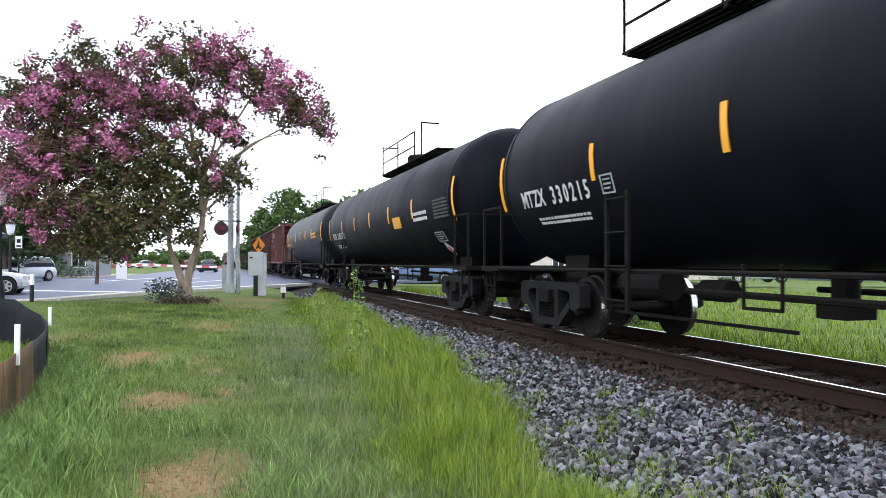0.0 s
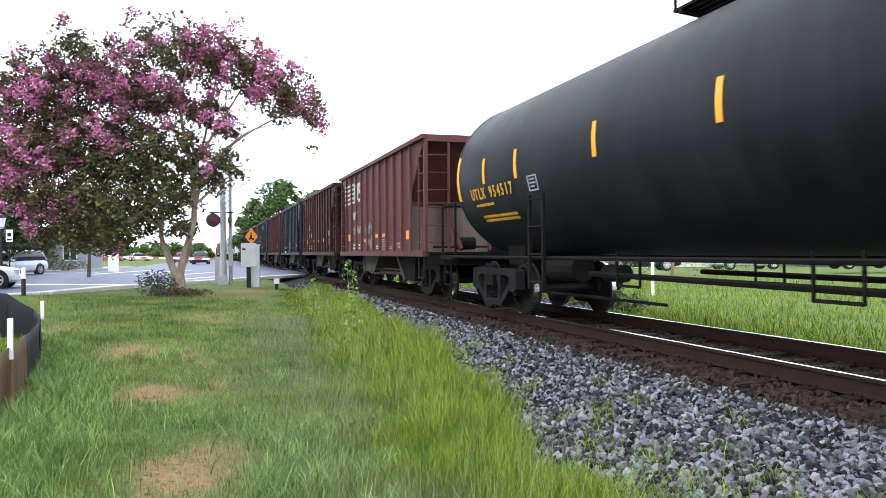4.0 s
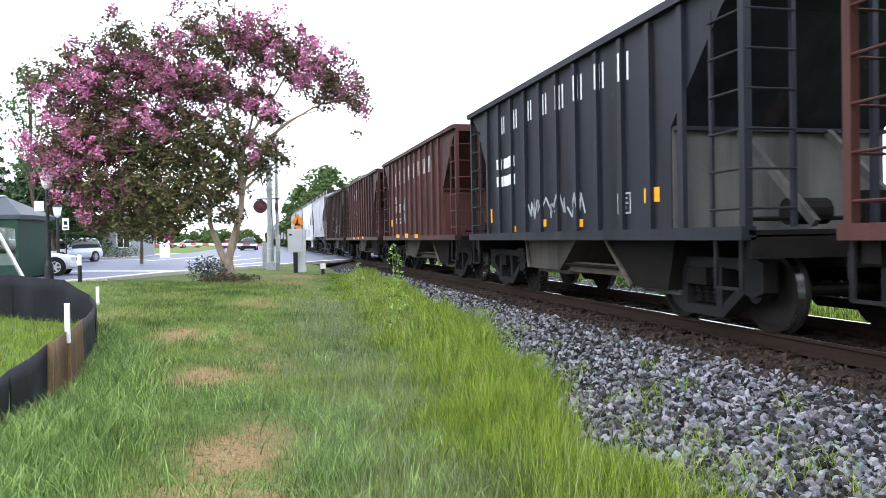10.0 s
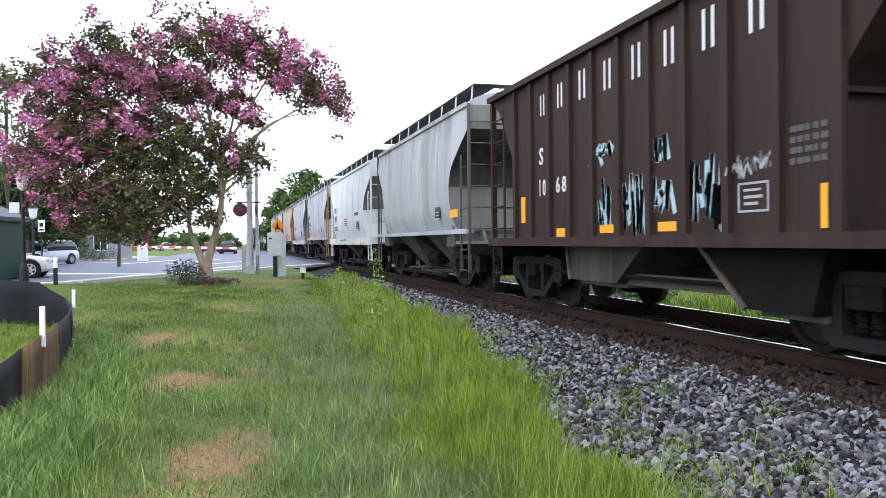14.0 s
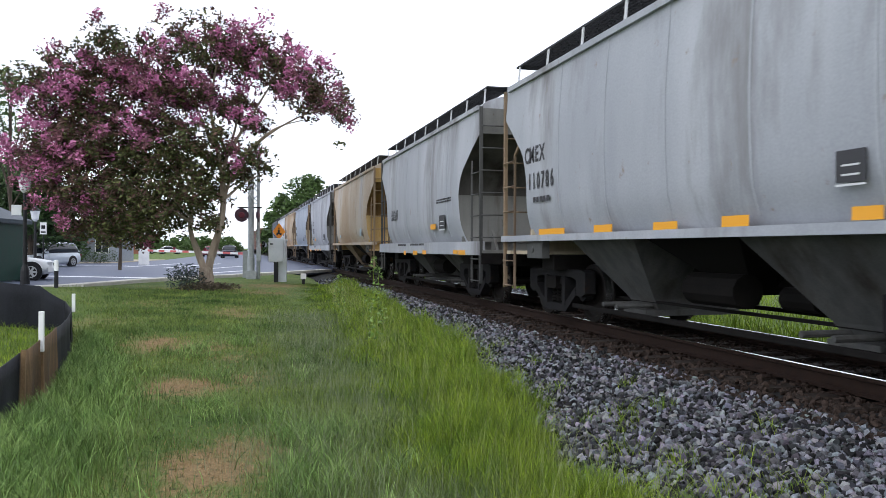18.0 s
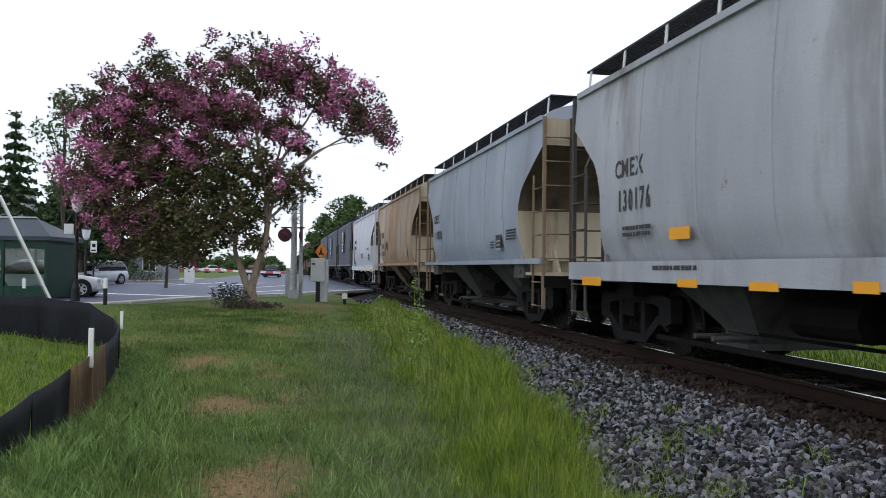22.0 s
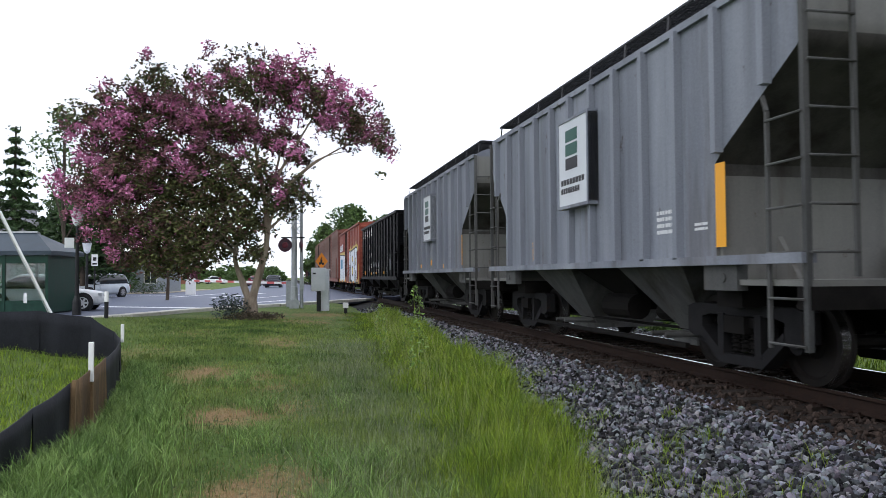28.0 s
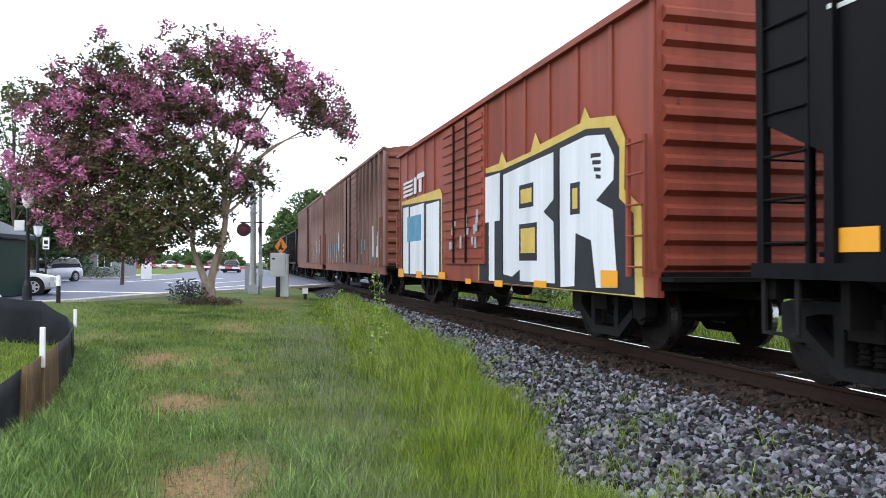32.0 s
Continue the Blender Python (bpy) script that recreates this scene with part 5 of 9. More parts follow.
marks("small_writing", -1.91, 1.84, 1.73, 0.19, 2, 4, M_STENCIL, CARS[1][0], SIDE[1], 15)
plate("data_panel", -4.01, 2.01, 0.31, 0.25, M_GRIME, CARS[1][0], SIDE[1])
plate("warning_panel", -12.56, 2.05, 0.88, 0.31, M_YELLOW, CARS[1][0], SIDE[1])
marks("small_writing", -14.80, 2.37, 1.30, 0.28, 2, 3, M_STENCIL, CARS[1][0], SIDE[1], 18)
marks("small_writing", -16.68, 2.55, 1.11, 0.46, 6, 4, M_GRIME, CARS[1][0], SIDE[1], 19)
plate("data_panel", -16.24, 1.60, 0.66, 0.26, M_GRIME, CARS[1][0], SIDE[1])
plate("placard", -16.4, 1.30, 0.31, 0.32, M_STENCIL, CARS[1][0], SIDE[1])
plate("placard_centre", -16.49, 1.34, 0.14, 0.20, M_REDSTENCIL, CARS[1][0], SIDE[1]).matrix_basis @= pose(-0.01, 0, 0)
strip(2, -0.81, 2.12, 0.86)
strip(2, -2.24, 2.35, 0.46)
strip(2, -3.71, 2.32, 0.47)
strip(2, -6.35, 2.35, 0.46)
strip(2, -8.88, 2.38, 0.45)
strip(2, -11.35, 2.35, 0.46)
strip(2, -13.95, 2.32, 0.49)
strip(2, -17.55, 2.10, 0.90)
letters("UTLX 954517", -1.48, 2.10, 2.04, 0.20, M_YSTENCIL, 2)
marks("small_writing", -1.62, 2.02, 0.89, 0.09, 1, 1, M_YSTENCIL, CARS[2][0], SIDE[2], 31)
marks("small_writing", -1.74, 1.82, 1.62, 0.17, 2, 3, M_YSTENCIL, CARS[2][0], SIDE[2], 32)
plate("data_panel", -4.16, 2.07, 0.34, 0.25, M_GRIME, CARS[2][0], SIDE[2])
marks("small_writing", -14.14, 2.59, 1.68, 0.33, 2, 2, M_YSTENCIL, CARS[2][0], SIDE[2], 34)
marks("small_writing", -15.98, 2.57, 1.32, 0.50, 6, 3, M_GRIME, CARS[2][0], SIDE[2], 35)
plate("logo_stripe", -0.82, 3.38, 1.51, 0.07, M_STENCIL, CARS[3][0], SIDE[3])
plate("logo_stripe", -0.82, 3.23, 1.51, 0.07, M_STENCIL, CARS[3][0], SIDE[3])
plate("logo_stripe", -0.81, 3.08, 1.52, 0.07, M_STENCIL, CARS[3][0], SIDE[3])
plate("logo_stripe", -0.80, 2.93, 1.53, 0.07, M_STENCIL, CARS[3][0], SIDE[3])
plate("logo_stripe", -0.80, 2.78, 1.53, 0.07, M_STENCIL, CARS[3][0], SIDE[3])
plate("logo_block", -2.33, 2.79, 0.18, 0.61, M_STENCIL, CARS[3][0], SIDE[3])
plate("logo_block", -2.75, 2.86, 0.19, 0.54, M_STENCIL, CARS[3][0], SIDE[3])
plate("logo_block", -2.51, 3.21, 0.28, 0.16, M_STENCIL, CARS[3][0], SIDE[3])
plate("logo_block", -3.04, 3.28, 0.43, 0.13, M_STENCIL, CARS[3][0], SIDE[3])
plate("logo_block", -3.04, 3.07, 0.16, 0.34, M_STENCIL, CARS[3][0], SIDE[3])
plate("logo_block", -3.04, 3.05, 0.43, 0.11, M_STENCIL, CARS[3][0], SIDE[3])
plate("logo_block", -3.31, 2.74, 0.15, 0.33, M_STENCIL, CARS[3][0], SIDE[3])
plate("logo_block", -2.96, 2.79, 0.45, 0.10, M_STENCIL, CARS[3][0], SIDE[3])
letters("N W", -2.11, 2.23, 0.66, 0.25, M_STENCIL, 3)
letters("150", -2.09, 1.75, 0.56, 0.25, M_STENCIL, 3)
letters("060", -2.80, 1.75, 0.56, 0.25, M_STENCIL, 3)
plate("reflector", -1.17, 1.53, 0.45, 0.22, M_YELLOW, CARS[3][0], SIDE[3])
plate("reflector", -3.85, 1.46, 0.42, 0.10, M_YELLOW, CARS[3][0], SIDE[3])
plate("reflector", -5.59, 1.56, 0.48, 0.11, M_YELLOW, CARS[3][0], SIDE[3])
plate("reflector", -6.47, 1.56, 0.47, 0.10, M_YELLOW, CARS[3][0], SIDE[3])
plate("data_panel", -6.46, 1.21, 0.47, 0.29, M_GRIME, CARS[3][0], SIDE[3])
marks("small_writing", -5.70, 1.33, 0.30, 0.12, 2, 1, M_STENCIL, CARS[3][0], SIDE[3], 57)
marks("scrawl", -4.42, 2.06, 0.71, 0.81, 7, 2, M_SCRAWL, CARS[3][0], SIDE[3], 58)
marks("scrawl", -8.22, 1.41, 0.37, 0.19, 6, 2, M_SCRAWL, CARS[3][0], SIDE[3], 59)
marks("small_writing", -2.09, 1.41, 0.39, 0.21, 2, 1, M_STENCIL, CARS[3][0], SIDE[3], 60)
marks("small_writing", -3.01, 1.41, 0.43, 0.20, 2, 1, M_STENCIL, CARS[3][0], SIDE[3], 61)
marks("small_writing", -7.37, 1.29, 0.24, 0.08, 2, 2, M_SCRAWL, CARS[3][0], SIDE[3], 62)
plate("reflector", -9.16, 1.45, 0.43, 0.22, M_YELLOW, CARS[3][0], SIDE[3])
letters("SOU", -1.98, 2.19, 0.46, 0.25, M_STENCIL, 4)
letters("103", -1.97, 1.81, 0.46, 0.25, M_STENCIL, 4)
letters("65", -2.68, 1.84, 0.38, 0.23, M_STENCIL, 4)
plate("reflector", -1.24, 1.56, 0.39, 0.22, M_YELLOW, CARS[4][0], SIDE[4])
plate("reflector", -3.46, 1.62, 0.42, 0.12, M_YELLOW, CARS[4][0], SIDE[4])
plate("reflector", -4.91, 1.60, 0.44, 0.11, M_YELLOW, CARS[4][0], SIDE[4])
marks("small_writing", -2.02, 1.47, 0.32, 0.20, 2, 1, M_STENCIL, CARS[4][0], SIDE[4], 70)
marks("small_writing", -2.72, 1.47, 0.34, 0.21, 2, 1, M_STENCIL, CARS[4][0], SIDE[4], 71)
plate("reflector", -6.46, 1.61, 0.25, 0.13, M_YELLOW, CARS[4][0], SIDE[4])
plate("reflector", -7.78, 1.84, 0.37, 0.20, M_YELLOW, CARS[4][0], SIDE[4])
plate("data_panel", -7.79, 1.49, 0.31, 0.33, M_GRIME, CARS[4][0], SIDE[4])
letter_block(-2.15, 3.13, 0.33, 5)
letter_block(-2.91, 3.11, 0.35, 5)
letter_block(-3.62, 3.13, 0.38, 5)
letter_block(-4.36, 3.12, 0.42, 5)
letter_block(-5.09, 3.10, 0.46, 5)
letter_block(-5.85, 3.12, 0.42, 5)
letter_block(-6.60, 3.12, 0.40, 5)
letter_block(-7.33, 3.11, 0.40, 5)
letters("SO", -2.04, 2.32, 0.40, 0.25, M_STENCIL, 5)
letters("10", -2.05, 1.84, 0.40, 0.24, M_STENCIL, 5)
letters("58", -2.75, 1.85, 0.39, 0.24, M_STENCIL, 5)
plate("reflector", -1.37, 1.52, 0.29, 0.23, M_YELLOW, CARS[5][0], SIDE[5])
plate("reflector", -2.79, 1.14, 0.37, 0.10, M_YELLOW, CARS[5][0], SIDE[5])
plate("reflector", -4.23, 1.22, 0.39, 0.10, M_YELLOW, CARS[5][0], SIDE[5])
plate("reflector", -5.70, 1.23, 0.43, 0.10, M_YELLOW, CARS[5][0], SIDE[5])
plate("reflector", -7.93, 1.47, 0.32, 0.11, M_YELLOW, CARS[5][0], SIDE[5])
plate("data_panel", -7.17, 1.37, 0.45, 0.30, M_GRIME, CARS[5][0], SIDE[5])
marks("scrawl", -3.47, 1.91, 1.64, 0.60, 5, 4, M_SCRAWL, CARS[5][0], SIDE[5], 92)
marks("scrawl", -5.72, 2.08, 0.47, 0.74, 7, 2, M_SCRAWL, CARS[5][0], SIDE[5], 93)
marks("small_writing", -2.07, 1.52, 1.10, 0.17, 2, 3, M_STENCIL, CARS[5][0], SIDE[5], 94)
letters("1", -2.72, 2.00, 0.57, 0.45, M_STENCIL, 6)
letters("0", -3.43, 2.02, 0.51, 0.46, M_STENCIL, 6)
letters("1", -4.29, 1.99, 0.45, 0.47, M_STENCIL, 6)
letters("8", -4.91, 2.00, 0.40, 0.49, M_STENCIL, 6)
letters("6", -5.63, 2.01, 0.35, 0.50, M_STENCIL, 6)
letters("5", -6.35, 2.00, 0.31, 0.51, M_STENCIL, 6)
plate("reflector", -1.13, 1.46, 0.40, 0.40, M_YELLOW, CARS[6][0], SIDE[6])
plate("reflector", -2.56, 1.18, 0.42, 0.09, M_YELLOW, CARS[6][0], SIDE[6])
plate("reflector", -4.83, 1.22, 0.36, 0.10, M_YELLOW, CARS[6][0], SIDE[6])
plate("reflector", -6.26, 1.23, 0.36, 0.09, M_YELLOW, CARS[6][0], SIDE[6])
plate("reflector", -7.74, 1.69, 0.45, 0.22, M_YELLOW, CARS[6][0], SIDE[6])
plate("data_panel", -7.74, 1.39, 0.45, 0.29, M_STENCIL, CARS[6][0], SIDE[6])
letter_block(-2.00, 3.11, 0.33, 7)
letter_block(-2.71, 3.12, 0.35, 7)
letter_block(-3.48, 3.15, 0.35, 7)
letter_block(-4.19, 3.14, 0.35, 7)
letter_block(-4.89, 3.12, 0.38, 7)
letter_block(-5.60, 3.13, 0.38, 7)
letter_block(-6.34, 3.16, 0.36, 7)
letter_block(-7.06, 3.13, 0.37, 7)
plate("reflector", -1.00, 1.39, 0.31, 0.28, M_YELLOW, CARS[7][0], SIDE[7])
plate("reflector", -2.54, 1.19, 0.23, 0.11, M_YELLOW, CARS[7][0], SIDE[7])
plate("reflector", -3.92, 1.26, 0.37, 0.12, M_YELLOW, CARS[7][0], SIDE[7])
plate("reflector", -5.43, 1.23, 0.33, 0.12, M_YELLOW, CARS[7][0], SIDE[7])
plate("reflector", -7.62, 1.50, 0.37, 0.18, M_YELLOW, CARS[7][0], SIDE[7])
plate("data_panel", -6.89, 1.38, 0.37, 0.28, M_GRIME, CARS[7][0], SIDE[7])
marks("small_writing", -1.74, 2.62, 1.08, 0.68, 2, 2, M_STENCIL, CARS[7][0], SIDE[7], 121)
marks("scrawl", -3.34, 1.80, 2.44, 0.41, 4, 4, M_SCRAWL, CARS[7][0], SIDE[7], 122)
letter_block(-2.12, 2.85, 0.44, 8)
letter_block(-2.92, 2.86, 0.48, 8)
letter_block(-3.66, 2.87, 0.49, 8)
letter_block(-4.43, 2.90, 0.46, 8)
letter_block(-5.14, 2.92, 0.45, 8)
letter_block(-5.81, 2.93, 0.42, 8)
letter_block(-6.53, 2.93, 0.43, 8)
letter_block(-7.23, 2.93, 0.43, 8)
letters("SOU", -2.07, 2.27, 0.43, 0.23, M_STENCIL, 8)
letters("103", -2.07, 1.96, 0.39, 0.25, M_STENCIL, 8)
letters("779", -2.76, 1.95, 0.45, 0.27, M_STENCIL, 8)
plate("reflector", -1.27, 1.52, 0.42, 0.22, M_YELLOW, CARS[8][0], SIDE[8])
plate("reflector", -2.66, 1.11, 0.49, 0.10, M_YELLOW, CARS[8][0], SIDE[8])
plate("reflector", -4.13, 1.11, 0.49, 0.11, M_YELLOW, CARS[8][0], SIDE[8])
marks("scrawl", -3.55, 2.41, 0.45, 0.87, 6, 2, M_SCRAWLBLUE, CARS[8][0], SIDE[8], 137)
marks("small_writing", -2.12, 1.77, 0.28, 0.21, 2, 1, M_STENCIL, CARS[8][0], SIDE[8], 138)
marks("small_writing", -2.85, 1.75, 0.30, 0.21, 2, 1, M_STENCIL, CARS[8][0], SIDE[8], 139)
plate("reflector", -1.21, 1.51, 0.30, 0.21, M_YELLOW, CARS[8][0], SIDE[8])
plate("reflector", -2.65, 1.10, 0.51, 0.12, M_YELLOW, CARS[8][0], SIDE[8])
plate("reflector", -4.16, 1.10, 0.42, 0.14, M_YELLOW, CARS[8][0], SIDE[8])
plate("reflector", -5.61, 1.09, 0.49, 0.12, M_YELLOW, CARS[8][0], SIDE[8])
letters("S", -2.26, 2.76, 0.35, 0.58, M_STENCIL, 9)
letters("O", -2.96, 2.76, 0.38, 0.58, M_STENCIL, 9)
letters("U", -3.71, 2.77, 0.44, 0.59, M_STENCIL, 9)
letters("1", -2.99, 1.98, 0.57, 0.45, M_STENCIL, 9)
letters("0", -3.72, 1.98, 0.49, 0.45, M_STENCIL, 9)
letters("3", -4.45, 1.98, 0.42, 0.47, M_STENCIL, 9)
letters("7", -5.23, 1.96, 0.35, 0.52, M_STENCIL, 9)
letters("4", -5.92, 1.99, 0.29, 0.49, M_STENCIL, 9)
letters("5", -6.67, 2.02, 0.23, 0.46, M_STENCIL, 9)
plate("reflector", -1.39, 1.39, 0.39, 0.21, M_YELLOW, CARS[9][0], SIDE[9])
plate("reflector", -2.86, 1.07, 0.44, 0.09, M_YELLOW, CARS[9][0], SIDE[9])
plate("reflector", -4.34, 1.08, 0.45, 0.10, M_YELLOW, CARS[9][0], SIDE[9])
plate("reflector", -5.81, 1.09, 0.45, 0.10, M_YELLOW, CARS[9][0], SIDE[9])
marks("small_writing", -2.92, 1.83, 0.35, 0.25, 2, 1, M_SCRAWL, CARS[9][0], SIDE[9], 157)
marks("scrawl", -4.41, 1.67, 0.38, 0.43, 3, 2, M_SCRAWL, CARS[9][0], SIDE[9], 158)
letter_block(-2.23, 3.11, 0.33, 10)
letter_block(-2.90, 3.13, 0.36, 10)
letter_block(-3.65, 3.12, 0.41, 10)
letter_block(-4.41, 3.11, 0.39, 10)
letter_block(-5.15, 3.10, 0.42, 10)
letter_block(-5.89, 3.10, 0.41, 10)
letter_block(-6.63, 3.10, 0.43, 10)
letter_block(-7.39, 3.08, 0.43, 10)
letters("S", -2.11, 2.34, 0.28, 0.26, M_STENCIL, 10)
letters("10", -2.10, 1.84, 0.35, 0.25, M_STENCIL, 10)
letters("68", -2.78, 1.85, 0.45, 0.23, M_STENCIL, 10)
plate("reflector", -1.36, 1.42, 0.18, 0.44, M_YELLOW, CARS[10][0], SIDE[10])
plate("reflector", -2.83, 1.17, 0.31, 0.13, M_YELLOW, CARS[10][0], SIDE[10])
plate("reflector", -4.27, 1.21, 0.38, 0.11, M_YELLOW, CARS[10][0], SIDE[10])
plate("reflector", -5.74, 1.21, 0.38, 0.11, M_YELLOW, CARS[10][0], SIDE[10])
plate("reflector", -8.31, 1.20, 0.08, 0.38, M_YELLOW, CARS[10][0], SIDE[10])
plate("data_panel", -7.21, 1.37, 0.45, 0.29, M_GRIME, CARS[10][0], SIDE[10])
marks("graffiti_stroke", -4.01, 2.45, 0.68, 0.35, 3, 2, M_SCRAWLBLUE, CARS[10][0], SIDE[10], 176)
marks("graffiti_stroke", -4.25, 2.00, 0.35, 0.84, 3, 2, M_SCRAWLBLUE, CARS[10][0], SIDE[10], 177)
marks("graffiti_stroke", -4.83, 1.95, 0.22, 0.83, 3, 2, M_SCRAWLBLUE, CARS[10][0], SIDE[10], 178)
marks("graffiti_stroke", -5.08, 1.96, 0.38, 0.85, 3, 2, M_SCRAWLBLUE, CARS[10][0], SIDE[10], 179)
marks("graffiti_stroke", -5.59, 1.88, 0.48, 0.57, 3, 2, M_SCRAWLBLUE, CARS[10][0], SIDE[10], 180)
marks("graffiti_stroke", -5.66, 2.34, 0.30, 0.33, 3, 2, M_SCRAWLBLUE, CARS[10][0], SIDE[10], 181)
marks("graffiti_stroke", -6.32, 2.00, 0.29, 0.80, 3, 2, M_SCRAWLBLUE, CARS[10][0], SIDE[10], 182)
marks("graffiti_stroke", -6.68, 2.03, 0.28, 0.86, 3, 2, M_SCRAWLBLUE, CARS[10][0], SIDE[10], 183)
marks("scrawl", -7.09, 1.99, 0.62, 0.29, 2, 4, M_SCRAWL, CARS[10][0], SIDE[10], 184)
marks("small_writing", -7.94, 2.11, 0.47, 0.38, 4, 2, M_GRIME, CARS[10][0], SIDE[10], 185)
plate("reflector", -9.04, 1.65, 0.63, 0.18, M_YELLOW, CARS[11][0], SIDE[11])
plate("data_panel", -7.74, 1.68, 0.42, 0.26, M_BLACKSTENCIL, CARS[11][0], SIDE[11])
letters("CMEX", -1.61, 2.51, 0.68, 0.22, M_BLACKSTENCIL, 12)
letters("150555", -1.59, 2.07, 0.83, 0.27, M_BLACKSTENCIL, 12)
marks("small_writing", -1.66, 1.85, 0.92, 0.23, 2, 3, M_BLACKSTENCIL, CARS[12][0], SIDE[12], 190)
marks("small_writing", -4.88, 2.15, 0.73, 0.37, 4, 4, M_REDSTENCIL, CARS[12][0], SIDE[12], 191)
marks("small_writing", -7.69, 2.30, 0.95, 0.14, 2, 5, M_BLACKSTENCIL, CARS[12][0], SIDE[12], 192)
plate("data_panel", -8.22, 1.64, 0.52, 0.30, M_BLACKSTENCIL, CARS[12][0], SIDE[12])
plate("reflector", -0.59, 0.98, 0.78, 0.11, M_YELLOW, CARS[12][0], SIDE[12])
plate("reflector", -3.11, 1.01, 0.42, 0.10, M_YELLOW, CARS[12][0], SIDE[12])
plate("reflector", -5.13, 1.02, 0.42, 0.09, M_YELLOW, CARS[12][0], SIDE[12])
marks("small_writing", -3.70, 1.22, 1.04, 0.08, 1, 9, M_BLACKSTENCIL, CARS[12][0], SIDE[12], 197)
plate("data_panel", -2.28, 1.12, 0.28, 0.15, M_GRIME, CARS[12][0], SIDE[12])
marks("small_writing", -4.93, 1.25, 0.69, 0.07, 2, 8, M_BLACKSTENCIL, CARS[12][0], SIDE[12], 199)
plate("reflector", -9.27, 1.02, 0.85, 0.09, M_YELLOW, CARS[12][0], SIDE[12])
plate("reflector", -7.18, 1.02, 0.39, 0.09, M_YELLOW, CARS[12][0], SIDE[12])
letters("CMEX", -1.13, 2.58, 0.86, 0.26, M_BLACKSTENCIL, 13)
letters("110786", -1.27, 2.14, 1.10, 0.26, M_BLACKSTENCIL, 13)
marks("small_writing", -1.52, 2.00, 0.70, 0.15, 1, 3, M_BLACKSTENCIL, CARS[13][0], SIDE[13], 204)
plate("data_panel", -8.10, 1.70, 0.31, 0.26, M_BLACKSTENCIL, CARS[13][0], SIDE[13])
plate("reflector", -1.77, 1.33, 0.99, 0.14, M_YELLOW, CARS[13][0], SIDE[13])
plate("reflector", -3.73, 1.36, 0.52, 0.12, M_YELLOW, CARS[13][0], SIDE[13])
plate("reflector", -5.27, 1.36, 0.50, 0.11, M_YELLOW, CARS[13][0], SIDE[13])
plate("reflector", -6.58, 1.38, 0.42, 0.11, M_YELLOW, CARS[13][0], SIDE[13])
plate("reflector", -8.27, 1.39, 0.31, 0.11, M_YELLOW, CARS[13][0], SIDE[13])
letters("130207", -1.75, 2.00, 1.11, 0.30, M_BLACKSTENCIL, 14)
marks("small_writing", -7.36, 2.33, 1.29, 0.12, 2, 5, M_BLACKSTENCIL, CARS[14][0], SIDE[14], 212)
plate("data_panel", -7.63, 1.62, 0.52, 0.32, M_BLACKSTENCIL, CARS[14][0], SIDE[14])
plate("reflector", -6.81, 1.62, 0.49, 0.13, M_YELLOW, CARS[14][0], SIDE[14])
plate("reflector", -3.84, 0.97, 0.25, 0.11, M_YELLOW, CARS[14][0], SIDE[14])
plate("reflector", -5.01, 0.98, 0.47, 0.11, M_YELLOW, CARS[14][0], SIDE[14])
plate("reflector", -6.07, 1.00, 0.39, 0.10, M_YELLOW, CARS[14][0], SIDE[14])
plate("reflector", -8.96, 1.03, 0.35, 0.09, M_YELLOW, CARS[14][0], SIDE[14])
plate("reflector", -9.37, 1.02, 0.50, 0.10, M_YELLOW, CARS[14][0], SIDE[14])
marks("small_writing", -3.02, 1.27, 1.07, 0.09, 1, 4, M_BLACKSTENCIL, CARS[14][0], SIDE[14], 220)
marks("small_writing", -4.68, 1.28, 1.57, 0.09, 1, 6, M_BLACKSTENCIL, CARS[14][0], SIDE[14], 221)
plate("data_panel", -2.63, 1.61, 0.20, 0.13, M_SCRAWLBLUE, CARS[15][0], SIDE[15])
plate("data_panel", -8.23, 1.61, 0.40, 0.30, M_SCRAWLBLUE, CARS[15][0], SIDE[15])
letters("CMEX", -1.72, 2.49, 0.87, 0.25, M_BLACKSTENCIL, 16)
letters("130176", -1.79, 2.02, 1.02, 0.29, M_BLACKSTENCIL, 16)
marks("small_writing", -1.98, 1.79, 0.84, 0.18, 2, 3, M_BLACKSTENCIL, CARS[16][0], SIDE[16], 226)
plate("reflector", -3.31, 1.56, 0.48, 0.15, M_YELLOW, CARS[16][0], SIDE[16])
plate("reflector", -0.61, 0.94, 0.71, 0.13, M_YELLOW, CARS[16][0], SIDE[16])
plate("reflector", -3.56, 0.98, 0.44, 0.10, M_YELLOW, CARS[16][0], SIDE[16])
plate("reflector", -5.00, 0.98, 0.47, 0.09, M_YELLOW, CARS[16][0], SIDE[16])
plate("reflector", -6.45, 1.00, 0.29, 0.10, M_YELLOW, CARS[16][0], SIDE[16])
plate("data_panel", -7.76, 1.58, 0.50, 0.31, M_BLACKSTENCIL, CARS[16][0], SIDE[16])
marks("small_writing", -2.92, 1.24, 1.08, 0.10, 1, 6, M_BLACKSTENCIL, CARS[16][0], SIDE[16], 233)
letters("CMEX", -1.33, 2.54, 0.77, 0.25, M_BLACKSTENCIL, 17)
letters("110826", -1.39, 2.06, 1.05, 0.24, M_BLACKSTENCIL, 17)
plate("data_panel", -8.17, 1.64, 0.41, 0.29, M_BLACKSTENCIL, CARS[17][0], SIDE[17])
